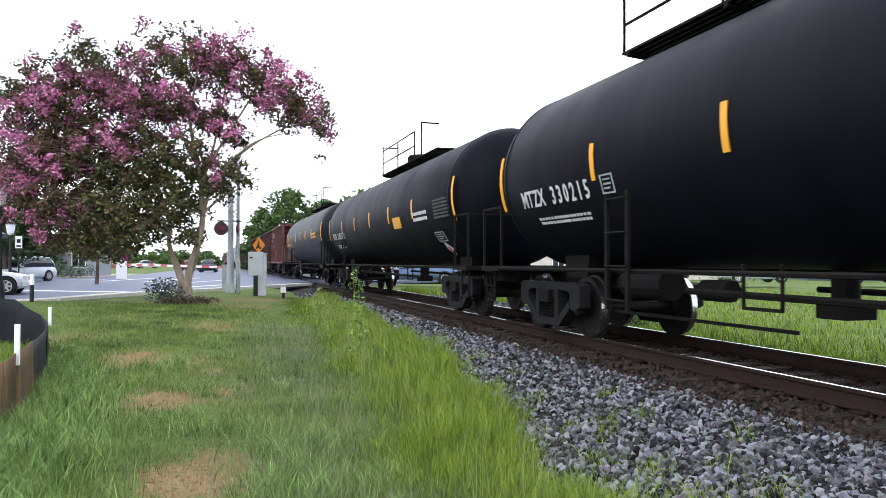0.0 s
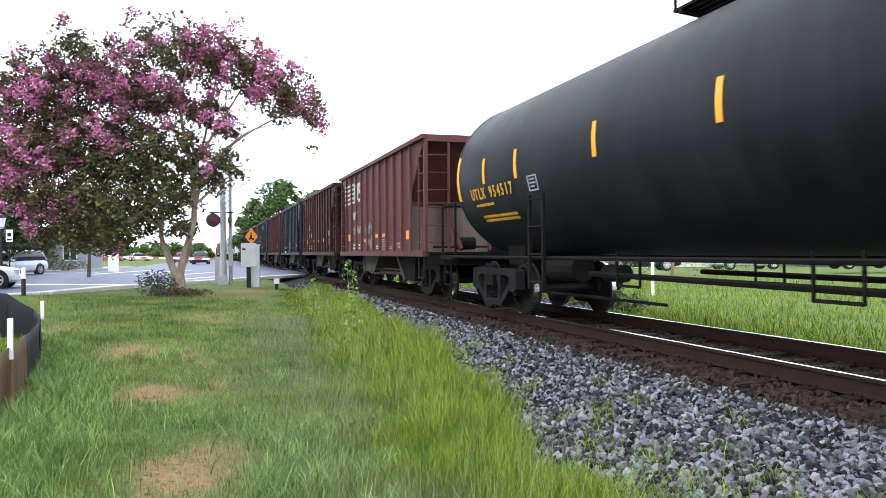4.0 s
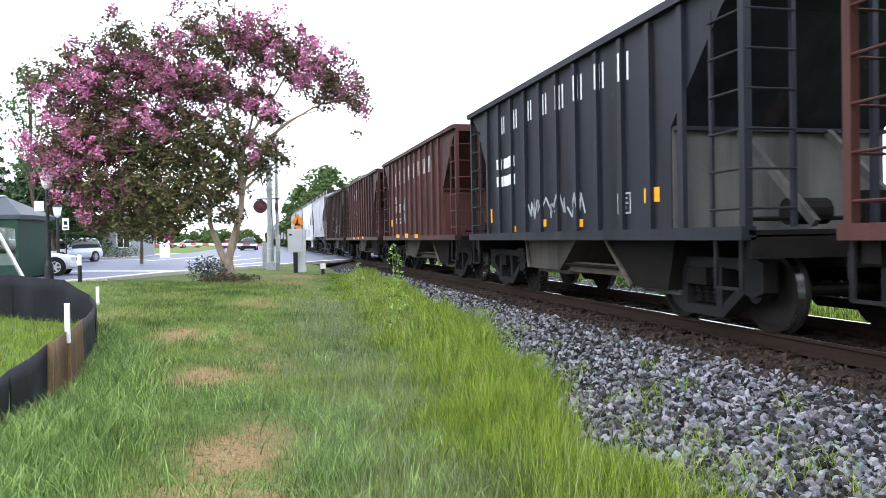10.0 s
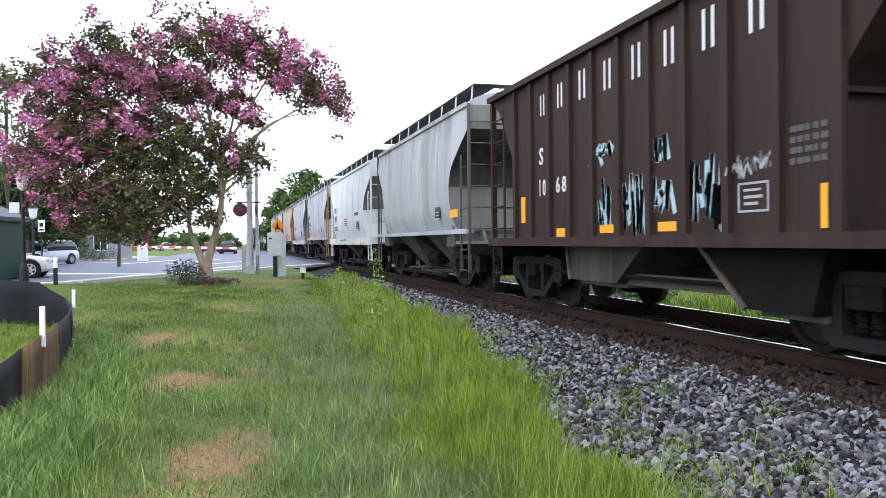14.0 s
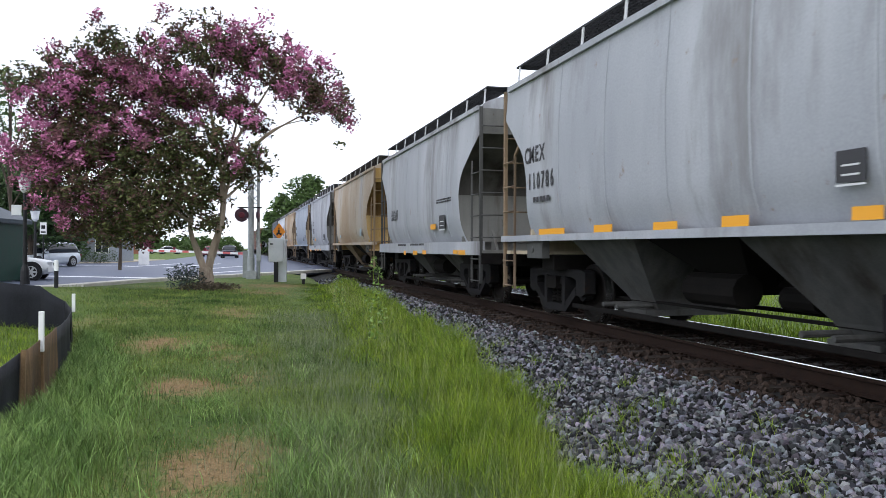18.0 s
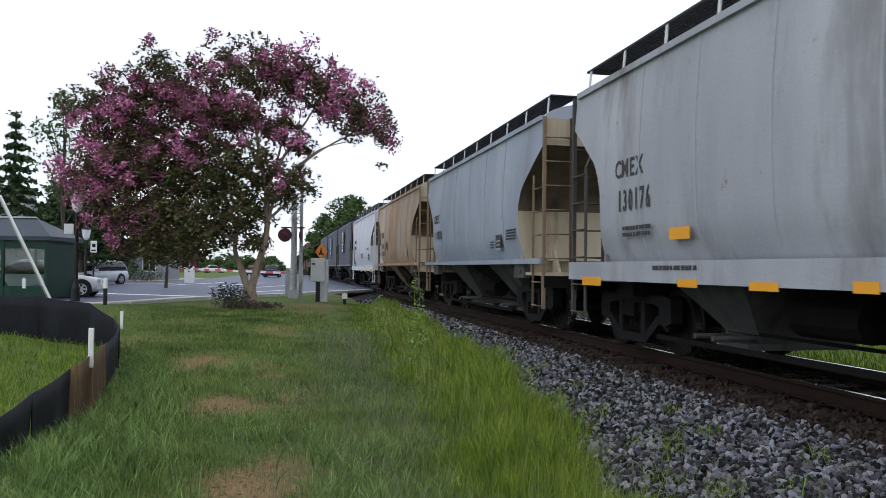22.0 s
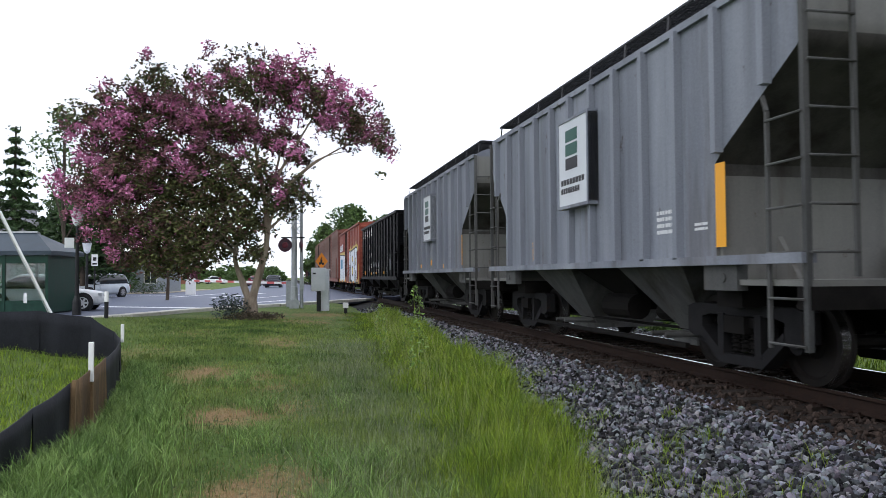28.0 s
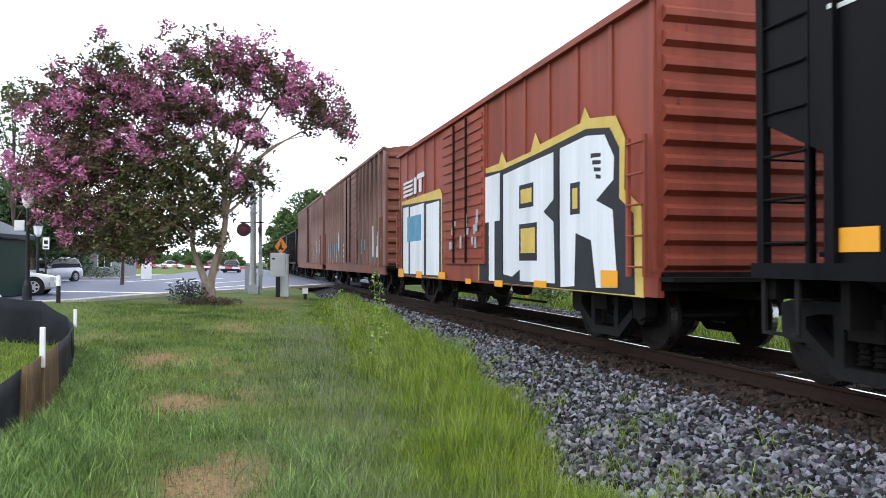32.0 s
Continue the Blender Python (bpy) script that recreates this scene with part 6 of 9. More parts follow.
marks("small_writing", -8.93, 2.01, 0.68, 0.24, 4, 4, M_BLACKSTENCIL, CARS[17][0], SIDE[17], 237)
marks("small_writing", -7.74, 1.80, 0.28, 0.18, 3, 1, M_BLACKSTENCIL, CARS[17][0], SIDE[17], 238)
letters("CEMX", -1.40, 2.52, 0.85, 0.27, M_BLACKSTENCIL, 18)
letters("11402", -1.50, 2.04, 0.79, 0.24, M_BLACKSTENCIL, 18)
marks("small_writing", -1.61, 1.89, 0.79, 0.19, 2, 3, M_BLACKSTENCIL, CARS[18][0], SIDE[18], 241)
plate("data_panel", -8.08, 1.63, 0.39, 0.32, M_SCRAWLBLUE, CARS[18][0], SIDE[18])
marks("graffiti_stroke", -2.50, 2.42, 0.09, 0.46, 1, 1, M_SCRAWLDARK, CARS[18][0], SIDE[18], 243)
marks("graffiti_stroke", -2.52, 2.02, 0.29, 0.07, 1, 1, M_SCRAWLDARK, CARS[18][0], SIDE[18], 244)
marks("graffiti_stroke", -2.93, 2.38, 0.06, 0.41, 1, 1, M_SCRAWLDARK, CARS[18][0], SIDE[18], 245)
marks("graffiti_stroke", -3.16, 2.38, 0.06, 0.42, 1, 1, M_SCRAWLDARK, CARS[18][0], SIDE[18], 246)
marks("graffiti_stroke", -3.41, 2.38, 0.06, 0.44, 1, 1, M_SCRAWLDARK, CARS[18][0], SIDE[18], 247)
marks("small_writing", -1.48, 2.82, 0.95, 0.71, 2, 2, M_BLACKSTENCIL, CARS[19][0], SIDE[19], 248)
plate("data_panel", -8.37, 1.61, 0.58, 0.30, M_BLACKSTENCIL, CARS[19][0], SIDE[19])
marks("small_writing", -7.82, 2.24, 0.97, 0.11, 2, 3, M_BLACKSTENCIL, CARS[19][0], SIDE[19], 250)
marks("small_writing", -4.94, 1.98, 1.01, 0.31, 3, 1, M_BLACKSTENCIL, CARS[19][0], SIDE[19], 251)
plate("reflector", -9.65, 0.98, 0.84, 0.12, M_YELLOW, CARS[19][0], SIDE[19])
plate("reflector", -5.35, 0.94, 0.40, 0.12, M_YELLOW, CARS[19][0], SIDE[19])
plate("reflector", -7.45, 0.96, 0.30, 0.10, M_YELLOW, CARS[19][0], SIDE[19])
plate("reflector", -9.17, 1.48, 0.19, 0.94, M_YELLOW, CARS[21][0], SIDE[21])
plate("reflector", -7.35, 1.44, 0.15, 0.47, M_YELLOW, CARS[21][0], SIDE[21])
plate("reflector", -4.69, 1.52, 0.18, 0.40, M_YELLOW, CARS[21][0], SIDE[21])
plate("reflector", -2.85, 1.46, 0.17, 0.35, M_YELLOW, CARS[21][0], SIDE[21])
plate("reflector", -9.21, 1.46, 0.16, 0.81, M_YELLOW, CARS[22][0], SIDE[22])
plate("reflector", -6.98, 1.41, 0.50, 0.12, M_YELLOW, CARS[22][0], SIDE[22])
plate("reflector", -5.10, 1.52, 0.61, 0.14, M_YELLOW, CARS[22][0], SIDE[22])
plate("reflector", -1.27, 1.44, 0.17, 0.98, M_YELLOW, CARS[22][0], SIDE[22])
plate("reflector", -3.34, 1.45, 0.58, 0.12, M_YELLOW, CARS[22][0], SIDE[22])
plate("reflector", -5.19, 1.58, 0.52, 0.11, M_YELLOW, CARS[22][0], SIDE[22])
plate("reflector", -1.10, 1.46, 0.12, 0.75, M_YELLOW, CARS[20][0], SIDE[20])
plate("reflector", -3.08, 1.39, 0.18, 0.32, M_YELLOW, CARS[20][0], SIDE[20])
marks("small_writing", -7.80, 1.99, 0.44, 0.33, 4, 1, M_STENCIL, CARS[21][0], SIDE[21], 267)
marks("small_writing", -8.72, 1.78, 0.28, 0.11, 2, 1, M_STENCIL, CARS[21][0], SIDE[21], 268)
marks("small_writing", -7.93, 1.95, 0.42, 0.42, 4, 1, M_STENCIL, CARS[22][0], SIDE[22], 269)
plate("logo_stripe", -0.96, 3.59, 0.71, 0.04, M_STENCIL, CARS[23][0], SIDE[23])
plate("logo_stripe", -0.96, 3.51, 0.71, 0.04, M_STENCIL, CARS[23][0], SIDE[23])
plate("logo_stripe", -0.96, 3.43, 0.71, 0.04, M_STENCIL, CARS[23][0], SIDE[23])
plate("logo_stripe", -0.96, 3.35, 0.70, 0.04, M_STENCIL, CARS[23][0], SIDE[23])
plate("logo_stripe", -0.96, 3.27, 0.70, 0.04, M_STENCIL, CARS[23][0], SIDE[23])
plate("logo_stripe", -2.01, 3.61, 0.64, 0.04, M_STENCIL, CARS[23][0], SIDE[23])
plate("logo_stripe", -2.02, 3.53, 0.64, 0.04, M_STENCIL, CARS[23][0], SIDE[23])
plate("logo_stripe", -2.02, 3.46, 0.64, 0.04, M_STENCIL, CARS[23][0], SIDE[23])
plate("logo_stripe", -2.02, 3.39, 0.64, 0.04, M_STENCIL, CARS[23][0], SIDE[23])
plate("logo_stripe", -2.02, 3.32, 0.64, 0.04, M_STENCIL, CARS[23][0], SIDE[23])
plate("logo_block", -3.08, 3.23, 0.14, 0.36, M_STENCIL, CARS[23][0], SIDE[23])
plate("logo_block", -3.23, 3.38, 0.17, 0.11, M_STENCIL, CARS[23][0], SIDE[23])
plate("logo_block", -3.39, 3.26, 0.19, 0.38, M_STENCIL, CARS[23][0], SIDE[23])
plate("logo_block", -4.01, 3.57, 0.48, 0.10, M_STENCIL, CARS[23][0], SIDE[23])
plate("logo_block", -4.01, 3.44, 0.19, 0.23, M_STENCIL, CARS[23][0], SIDE[23])
plate("logo_block", -4.07, 3.41, 0.40, 0.08, M_STENCIL, CARS[23][0], SIDE[23])
plate("logo_block", -4.31, 3.27, 0.19, 0.22, M_STENCIL, CARS[23][0], SIDE[23])
plate("logo_block", -3.99, 3.28, 0.43, 0.10, M_STENCIL, CARS[23][0], SIDE[23])
letters("NS", -3.09, 2.58, 0.45, 0.25, M_STENCIL, 23)
letters("146", -3.10, 2.13, 0.49, 0.24, M_STENCIL, 23)
letters("740", -3.90, 2.14, 0.52, 0.23, M_STENCIL, 23)
plate("reflector", -0.93, 1.26, 0.48, 0.20, M_YELLOW, CARS[23][0], SIDE[23])
plate("reflector", -3.96, 1.27, 0.44, 0.11, M_YELLOW, CARS[23][0], SIDE[23])
plate("reflector", -5.71, 1.29, 0.46, 0.10, M_YELLOW, CARS[23][0], SIDE[23])
marks("scrawl", -2.92, 1.84, 0.62, 0.55, 5, 3, M_SCRAWL, CARS[23][0], SIDE[23], 294)
marks("scrawl", -4.74, 1.94, 0.57, 0.33, 5, 3, M_SCRAWL, CARS[23][0], SIDE[23], 295)
marks("scrawl", -5.61, 1.89, 0.64, 0.27, 5, 3, M_SCRAWL, CARS[23][0], SIDE[23], 296)
marks("scrawl", -6.55, 1.90, 0.55, 0.33, 5, 3, M_SCRAWL, CARS[23][0], SIDE[23], 297)
marks("small_writing", -3.91, 1.81, 0.33, 0.23, 3, 1, M_STENCIL, CARS[23][0], SIDE[23], 298)
marks("small_writing", -4.90, 1.40, 0.28, 0.12, 3, 1, M_STENCIL, CARS[23][0], SIDE[23], 299)
marks("small_writing", -6.55, 1.52, 0.36, 0.20, 4, 1, M_STENCIL, CARS[23][0], SIDE[23], 300)
plate("data_panel", -9.40, 1.31, 0.44, 0.28, M_GRIME, CARS[23][0], SIDE[23])
plate("reflector", -8.45, 1.28, 0.46, 0.12, M_YELLOW, CARS[23][0], SIDE[23])
marks("scrawl", -10.21, 2.27, 0.70, 0.86, 5, 3, M_SCRAWL, CARS[23][0], SIDE[23], 303)
plate("reflector", -13.36, 0.85, 0.47, 0.22, M_YELLOW, CARS[24][0], SIDE[24])
plate("reflector", -8.99, 0.72, 0.44, 0.12, M_YELLOW, CARS[24][0], SIDE[24])
plate("reflector", -10.97, 0.77, 0.52, 0.11, M_YELLOW, CARS[24][0], SIDE[24])
plate("reflector", -0.13, 0.74, 0.72, 0.24, M_YELLOW, CARS[24][0], SIDE[24])
plate("reflector", -2.44, 0.75, 0.65, 0.18, M_YELLOW, CARS[24][0], SIDE[24])
plate("reflector", -4.83, 0.78, 0.62, 0.16, M_YELLOW, CARS[24][0], SIDE[24])
plate("reflector", -7.08, 0.72, 0.40, 0.11, M_YELLOW, CARS[24][0], SIDE[24])
for y_ in (-9.32, -12.02, -14.72):
    strip(0, y_, 2.22, 0.48)
strip(0, -18.1, 2.01, 0.93)

# white sign boards on the ribbed covered hoppers
for k in (20, 21, 22):
    y_, c_ = -4.66, CARS[k][0]
    bm_ = bmesh.new()
    box(bm_, -1.62, -1.46, y_ - 1.30, y_, 2.32, 3.70)
    part("sign_board", bm_, M_WHITE, c_, "white sign board")
    bm_ = bmesh.new()
    for a, b, c, d in ((0, 1.30, 2.27, 2.32), (0, 0.05, 2.32, 3.70), (1.25, 1.30, 2.32, 3.70), (0, 1.30, 3.70, 3.74)):
        box(bm_, -1.635, -1.46, y_ - b, y_ - a, c, d)
    part("sign_frame", bm_, M_RIBGREY, c_)
    for q in range(3):
        bm_ = bmesh.new()
        box(bm_, -1.626, -1.619, y_ - 0.85, y_ - 0.35, 2.90 + q * 0.23, 3.09 + q * 0.23)
        part("sign_bar", bm_, M_GREENBAR if q else M_BLACKSTENCIL, c_)
    for q, w_ in ((0, 1.0), (1, 0.8)):
        bm_ = bmesh.new()
        for j in range(8):
            box(bm_, -1.626, -1.619, y_ - 0.15 - (j + 0.75) * w_ / 8, y_ - 0.15 - j * w_ / 8, 2.66 - q * 0.14, 2.75 - q * 0.14)
        part("small_writing", bm_, M_BLACKSTENCIL, c_)


def paint(points, depth, material, k, name="graffiti_shape"):
    """A flat painted shape on a car's side, outline in (y, z)."""
    bm = bmesh.new()
    slab(bm, [(y, z - 0.20 * float(sm(1.6, 1.1, z))) for y, z in points], -1.536 - depth, -1.530)
    part(name, bm, material, CARS[k][0])


def graffiti():
    """Block letters in white on black with a yellow edge along an orange boxcar, and broken colour on the brown ones."""
    g = 24
    paint([(-7.95, 1.0), (-14.45, 0.95), (-14.40, 1.85), (-13.98, 2.10), (-14.0, 2.75), (-13.75, 3.08), (-13.0, 3.18), (-12.85, 3.36), (-12.70, 3.16), (-11.2, 3.08), (-11.0, 3.30), (-10.8, 3.02), (-9.6, 2.98), (-9.35, 3.22), (-9.2, 3.02), (-7.95, 3.02)], 0.002, M_GRAFYELLOW, g)
    paint([(-8.0, 1.0), (-14.25, 0.97), (-14.22, 1.78), (-13.85, 2.0), (-13.86, 2.65), (-13.6, 2.95), (-12.9, 3.05), (-11.1, 2.95), (-9.3, 2.88), (-8.0, 2.94)], 0.004, M_GRAFBLACK, g)
    white = [[(-8.12, 1.95), (-8.12, 2.84), (-9.25, 2.84), (-9.25, 1.95), (-8.95, 1.95), (-8.95, 1.02), (-8.62, 1.02), (-8.62, 1.95)],
             [(-9.45, 1.15), (-9.45, 2.78), (-10.95, 2.85), (-11.75, 2.88), (-11.75, 2.15), (-11.35, 1.98), (-11.75, 1.80), (-11.80, 1.05), (-10.3, 1.05), (-10.3, 1.22), (-9.9, 1.12)],
             [(-12.0, 1.62), (-12.0, 2.90), (-12.9, 2.95), (-13.45, 2.88), (-13.72, 2.55), (-13.70, 2.25), (-13.2, 2.02), (-13.68, 1.86), (-13.80, 1.05), (-13.2, 1.03), (-13.05, 1.50), (-12.55, 1.60), (-12.5, 1.03), (-12.02, 1.0)]]
    for w in white:
        paint(w[::-1], 0.007, M_GRAFWHITE, g)
    for a, b, c, d in ((-10.35, -10.85, 2.18, 2.42), (-10.35, -11.0, 1.40, 1.75), (-12.45, -12.62, 1.95, 2.25)):
        paint([(a + 0.08, c - 0.08), (b - 0.08, c - 0.08), (b - 0.08, d + 0.08), (a + 0.08, d + 0.08)][::-1], 0.009, M_GRAFBLACK, g)
        paint([(a, c), (b, c), (b, d), (a, d)][::-1], 0.011, M_GRAFYELLOW, g)
    for y in (-9.35, -11.88):
        paint([(y + 0.05, 1.1), (y - 0.05, 1.1), (y - 0.07, 2.85), (y + 0.03, 2.85)][::-1], 0.009, M_GRAFBLACK, g)
    for i in range(4):
        paint([(-13.05 - i * 0.05, 2.62 - i * 0.10), (-13.35, 2.60 - i * 0.10), (-13.35, 2.65 - i * 0.10), (-13.05 - i * 0.05, 2.68 - i * 0.10)][::-1], 0.010, M_GRAFBLACK, g)
    paint([(-0.5, 1.0), (-5.1, 0.98), (-5.1, 2.78), (-4.9, 2.95), (-0.5, 2.95)], 0.002, M_GRAFYELLOW, g)
    paint([(-0.55, 1.0), (-5.0, 1.0), (-5.0, 2.70), (-0.55, 2.85)], 0.004, M_GRAFBLACK, g)
    for a, b, c, d, m in ((-0.75, -1.45, 1.05, 2.75, M_GRAFWHITE), (-1.65, -3.3, 1.05, 2.72, M_GRAFWHITE), (-3.55, -4.85, 1.05, 2.66, M_GRAFWHITE), (-1.3, -3.0, 1.75, 2.45, M_GRAFBLUE)):
        paint([(a, c), (b, c), (b, d), (a, d)][::-1], 0.007 if m is M_GRAFWHITE else 0.009, m, g)
    for i in range(4):
        paint([(-0.7, 3.05 + i * 0.12), (-1.9, 3.05 + i * 0.12), (-2.0, 3.12 + i * 0.12), (-0.8, 3.12 + i * 0.12)][::-1], 0.004, M_STENCIL, g, "logo_stripe")
    for a, b, c, d in ((-2.1, -2.4, 3.05, 3.5), (-2.5, -3.3, 3.42, 3.55), (-2.7, -3.0, 3.05, 3.4)):
        paint([(a, c), (b, c), (b, d), (a, d)][::-1], 0.004, M_STENCIL, g, "logo_block")
    r = random.Random(4)
    for i in range(16):
        y, z = r.uniform(-5.6, -8.2), r.uniform(1.4, 2.1)
        plate("peeled_paint", y, z, 0.12, r.uniform(0.1, 0.3), M_SCRAWL, CARS[g][0], -1.605)
    for k in (25, 26):
        for i in range(70):
            y = -0.4 - 16.4 * r.random()
            if -11.2 < y < -7.4 and r.random() < 0.6:
                continue
            m = r.choice((M_GRAFWHITE, M_GRAFWHITE, M_SCRAWL, M_GRAFBLUE, M_GRAFBLACK, M_GRAFYELLOW))
            plate("graffiti_stroke", y, r.uniform(1.1, 1.9), r.uniform(0.12, 0.4), r.uniform(0.3, 0.9), m, CARS[k][0], -1.503 - 0.002 * (i % 9))


graffiti()


def over_ribs():
    """Carries paint across the ribs: where a mark runs over a rib, a slice of it lies on the rib's face."""
    for k, e, pitch, n, half, face in [(3, 1.0, 0.87, 11, 0.055, 1.564)] + [(k, 1.15, 0.74, 11, 0.055, 1.564) for k in range(4, 11)] + [(23, 0.95, 0.955, 13, 0.055, 1.564)]:
        car, L, w = CARS[k]
        ribs = [-e - pitch * i for i in range(n)]
        for ob in [c for c in car.children if c.name.split(".")[0] in ("character", "letter_block", "logo_stripe", "logo_block", "scrawl", "small_writing")]:
            me = bpy.data.meshes.new_from_object(ob)
            src = bmesh.new()
            src.from_mesh(me)
            src.transform(ob.matrix_basis)
            ys = [v.co.y for v in src.verts]
            hit = [y for y in ribs if min(ys) < y + half and max(ys) > y - half]
            mats = list(me.materials)
            out = bmesh.new()
            out.from_mesh(me)
            out.transform(ob.matrix_basis)
            for y in hit:
                cut = src.copy()
                for d in (1, -1):
                    bmesh.ops.bisect_plane(cut, geom=cut.verts[:] + cut.edges[:] + cut.faces[:], plane_co=(0, y + d * half, 0), plane_no=(0, d, 0), clear_outer=True)
                x = max((v.co.x for v in cut.verts), default=0)
                for v in cut.verts:
                    v.co.x += -face - x - 0.001
                tmp = bpy.data.meshes.new("slice")
                cut.to_mesh(tmp)
                cut.free()
                out.from_mesh(tmp)
                bpy.data.meshes.remove(tmp)
            if not hit:
                src.free()
                out.free()
                continue
            fin = bpy.data.meshes.new(ob.name.split(".")[0])
            out.to_mesh(fin)
            src.free()
            out.free()
            for m in mats:
                fin.materials.append(m)
            nm = ob.name.split(".")[0]
            bpy.data.objects.remove(ob)
            ob = part(nm, fin, mats[0], car)
            if nm in ("small_writing", "scrawl"):
                ob["kind"] = "stuff"


over_ribs()
for ob_ in bpy.data.objects:
    if ob_.name.split(".")[0] in ("small_writing", "scrawl"):
        ob_["kind"] = "stuff"

# ================= street, kerb and crossing =================
EDGE_X, EDGE_Y = [-60, -12, -7, -4.9, -3.6, -1.84, -0.08, 3.24, 5.0, 12, 40], [20, 22.0, 24.2, 26.8, 30.0, 33.0, 35.0, 40.0, 42.5, 50, 70]
M_ROAD = surface("worn_asphalt", (0.074, 0.090, 0.140), (0.116, 0.134, 0.190), 3, 0.58, 0, 0.003, 60, (1, 1, 1), (0.078, 0.096, 0.14), 0.5, 0.55, 0.4)
M_KERB = surface("concrete", (0.52, 0.50, 0.46), (0.64, 0.62, 0.57), 6, 0.85, 0, 0.004, 60)
M_LINE = surface("road_marking_paint", (0.74, 0.75, 0.76), (0.84, 0.85, 0.86), 20, 0.7, 0, 0.001, 90)
M_SAND = surface("dusty_verge", (0.42, 0.36, 0.27), (0.52, 0.45, 0.34), 3, 0.9, 0, 0.004, 40)


def build_street():
    pts = [(-60, 20)] + [(x, y) for x, y in zip(EDGE_X[1:], EDGE_Y[1:])] + [(40, 95), (14, 66), (7, 80), (4, 140), (2, 260), (-4, 260), (-5, 120), (-6.5, 82), (-9, 66), (-16, 62), (-60, 60)]
    bm = bmesh.new()
    top = [bm.verts.new((x, y, -0.10)) for x, y in pts]
    low = [bm.verts.new((x, y, -0.30)) for x, y in pts]
    bm.faces.new(top)
    for i in range(len(pts)):
        j = (i + 1) % len(pts)
        bm.faces.new((top[j], top[i], low[i], low[j]))
    bm.normal_update()
    bmesh.ops.triangulate(bm, faces=bm.faces[:], ngon_method="EAR_CLIP")
    road = empty("road")
    tagged(road, "worn grey asphalt street leading over the railway crossing", "road", "", "structure")
    part("carriageway", bm, M_ROAD, road)
    for a, b, w in (((-7.6, 36.6), (-2.3, 32.9), 0.5), ((-6.7, 52.6), (-3.8, 63.0), 0.3), ((-14, 36.5), (-8.5, 34.5), 0.16), ((-1.6, 38.5), (0.8, 43.5), 0.3), ((-2.0, 46), (1.5, 56), 0.22), ((-4.0, 50), (-1.0, 62), 0.3), ((-16, 56.0), (-7, 57.5), 0.16)):
        bm = bmesh.new()
        beam(bm, (*a, -0.098), (*b, -0.098), w, 0.008)
        part("painted_line", bm, M_LINE, road)
    kerb = empty("kerb")
    tagged(kerb, "pale concrete kerb along the lawn", "kerb", "", "structure")
    n = len(EDGE_X)
    for i in range(1, n - 3):
        a, b = Vector((EDGE_X[i], EDGE_Y[i], -0.09)), Vector((EDGE_X[i + 1], EDGE_Y[i + 1], -0.09))
        k = max(1, round((b - a).length / 2.0))
        for j in range(k):
            bm = bmesh.new()
            beam(bm, a.lerp(b, j / k + 0.003), a.lerp(b, (j + 1) / k - 0.003), 0.62, 0.14)
            part("kerb_stone", bm, M_KERB, kerb)
    walk_ = empty("pavement")
    tagged(walk_, "sandy pavement on the far side of the street", "pavement", "", "structure")
    bm = bmesh.new()
    v = [bm.verts.new((x, y, z)) for z in (-0.20, -0.06) for x, y in ((-60, 60), (-16, 62), (-9, 66), (-6.6, 82), (-9.6, 82), (-13, 68), (-60, 65))]
    bm.faces.new(v[7:])
    for i in range(7):
        bm.faces.new((v[i], v[(i + 1) % 7], v[7 + (i + 1) % 7], v[7 + i]))
    part("paving", bm, M_SAND, walk_)
    cross = empty("crossing_deck", pose(TRACK_X, 0, 0))
    tagged(cross, "timber and asphalt crossing deck between the rails", "crossing deck", "", "structure")
    for x0, x1 in ((-0.66, 0.66), (-1.7, -0.84), (0.84, 1.7)):
        bm = bmesh.new()
        box(bm, x0, x1, 43.5, 52.5, -0.15, -0.012)
        part("deck_panel", bm, M_ROAD, cross)


build_street()

# ================= trees =================
M_BARK = surface("smooth_crape_myrtle_bark", (0.235, 0.185, 0.140), (0.37, 0.305, 0.235), 3, 0.75, 0, 0.006, 30, (1, 1, 0.3), (0.155, 0.115, 0.082), 2.0, 0.52)
M_DBARK = surface("dark_bark", (0.05, 0.038, 0.03), (0.10, 0.08, 0.06), 5, 0.9, 0, 0.02, 30, (1, 1, 0.3))


def leafy(name, a, b, island=0.35, rough=0.55):
    m = surface(name, a, b, 4, rough, 0, 0, 30, (1, 1, 1), None, 1, 1, 0.25, island)
    m.node_tree.nodes["Principled BSDF"].inputs["Subsurface Weight"].default_value = 0.0
    return m


M_LEAF = leafy("crape_myrtle_leaf", (0.040, 0.052, 0.018), (0.118, 0.124, 0.044), 0.65)
M_LEAFRED = leafy("bronze_leaf", (0.075, 0.040, 0.034), (0.165, 0.092, 0.072), 0.55)
M_PINK = leafy("pink_crape_blossom", (0.40, 0.095, 0.235), (0.60, 0.25, 0.42), 0.40, 0.7)
M_DUSK = leafy("faded_crape_blossom", (0.145, 0.056, 0.080), (0.280, 0.130, 0.155), 0.45, 0.75)
M_GREENLEAF = leafy("dark_green_leaf", (0.020, 0.045, 0.016), (0.055, 0.095, 0.030), 0.5)
M_MIDLEAF = leafy("green_leaf", (0.045, 0.085, 0.025), (0.10, 0.16, 0.045), 0.45)


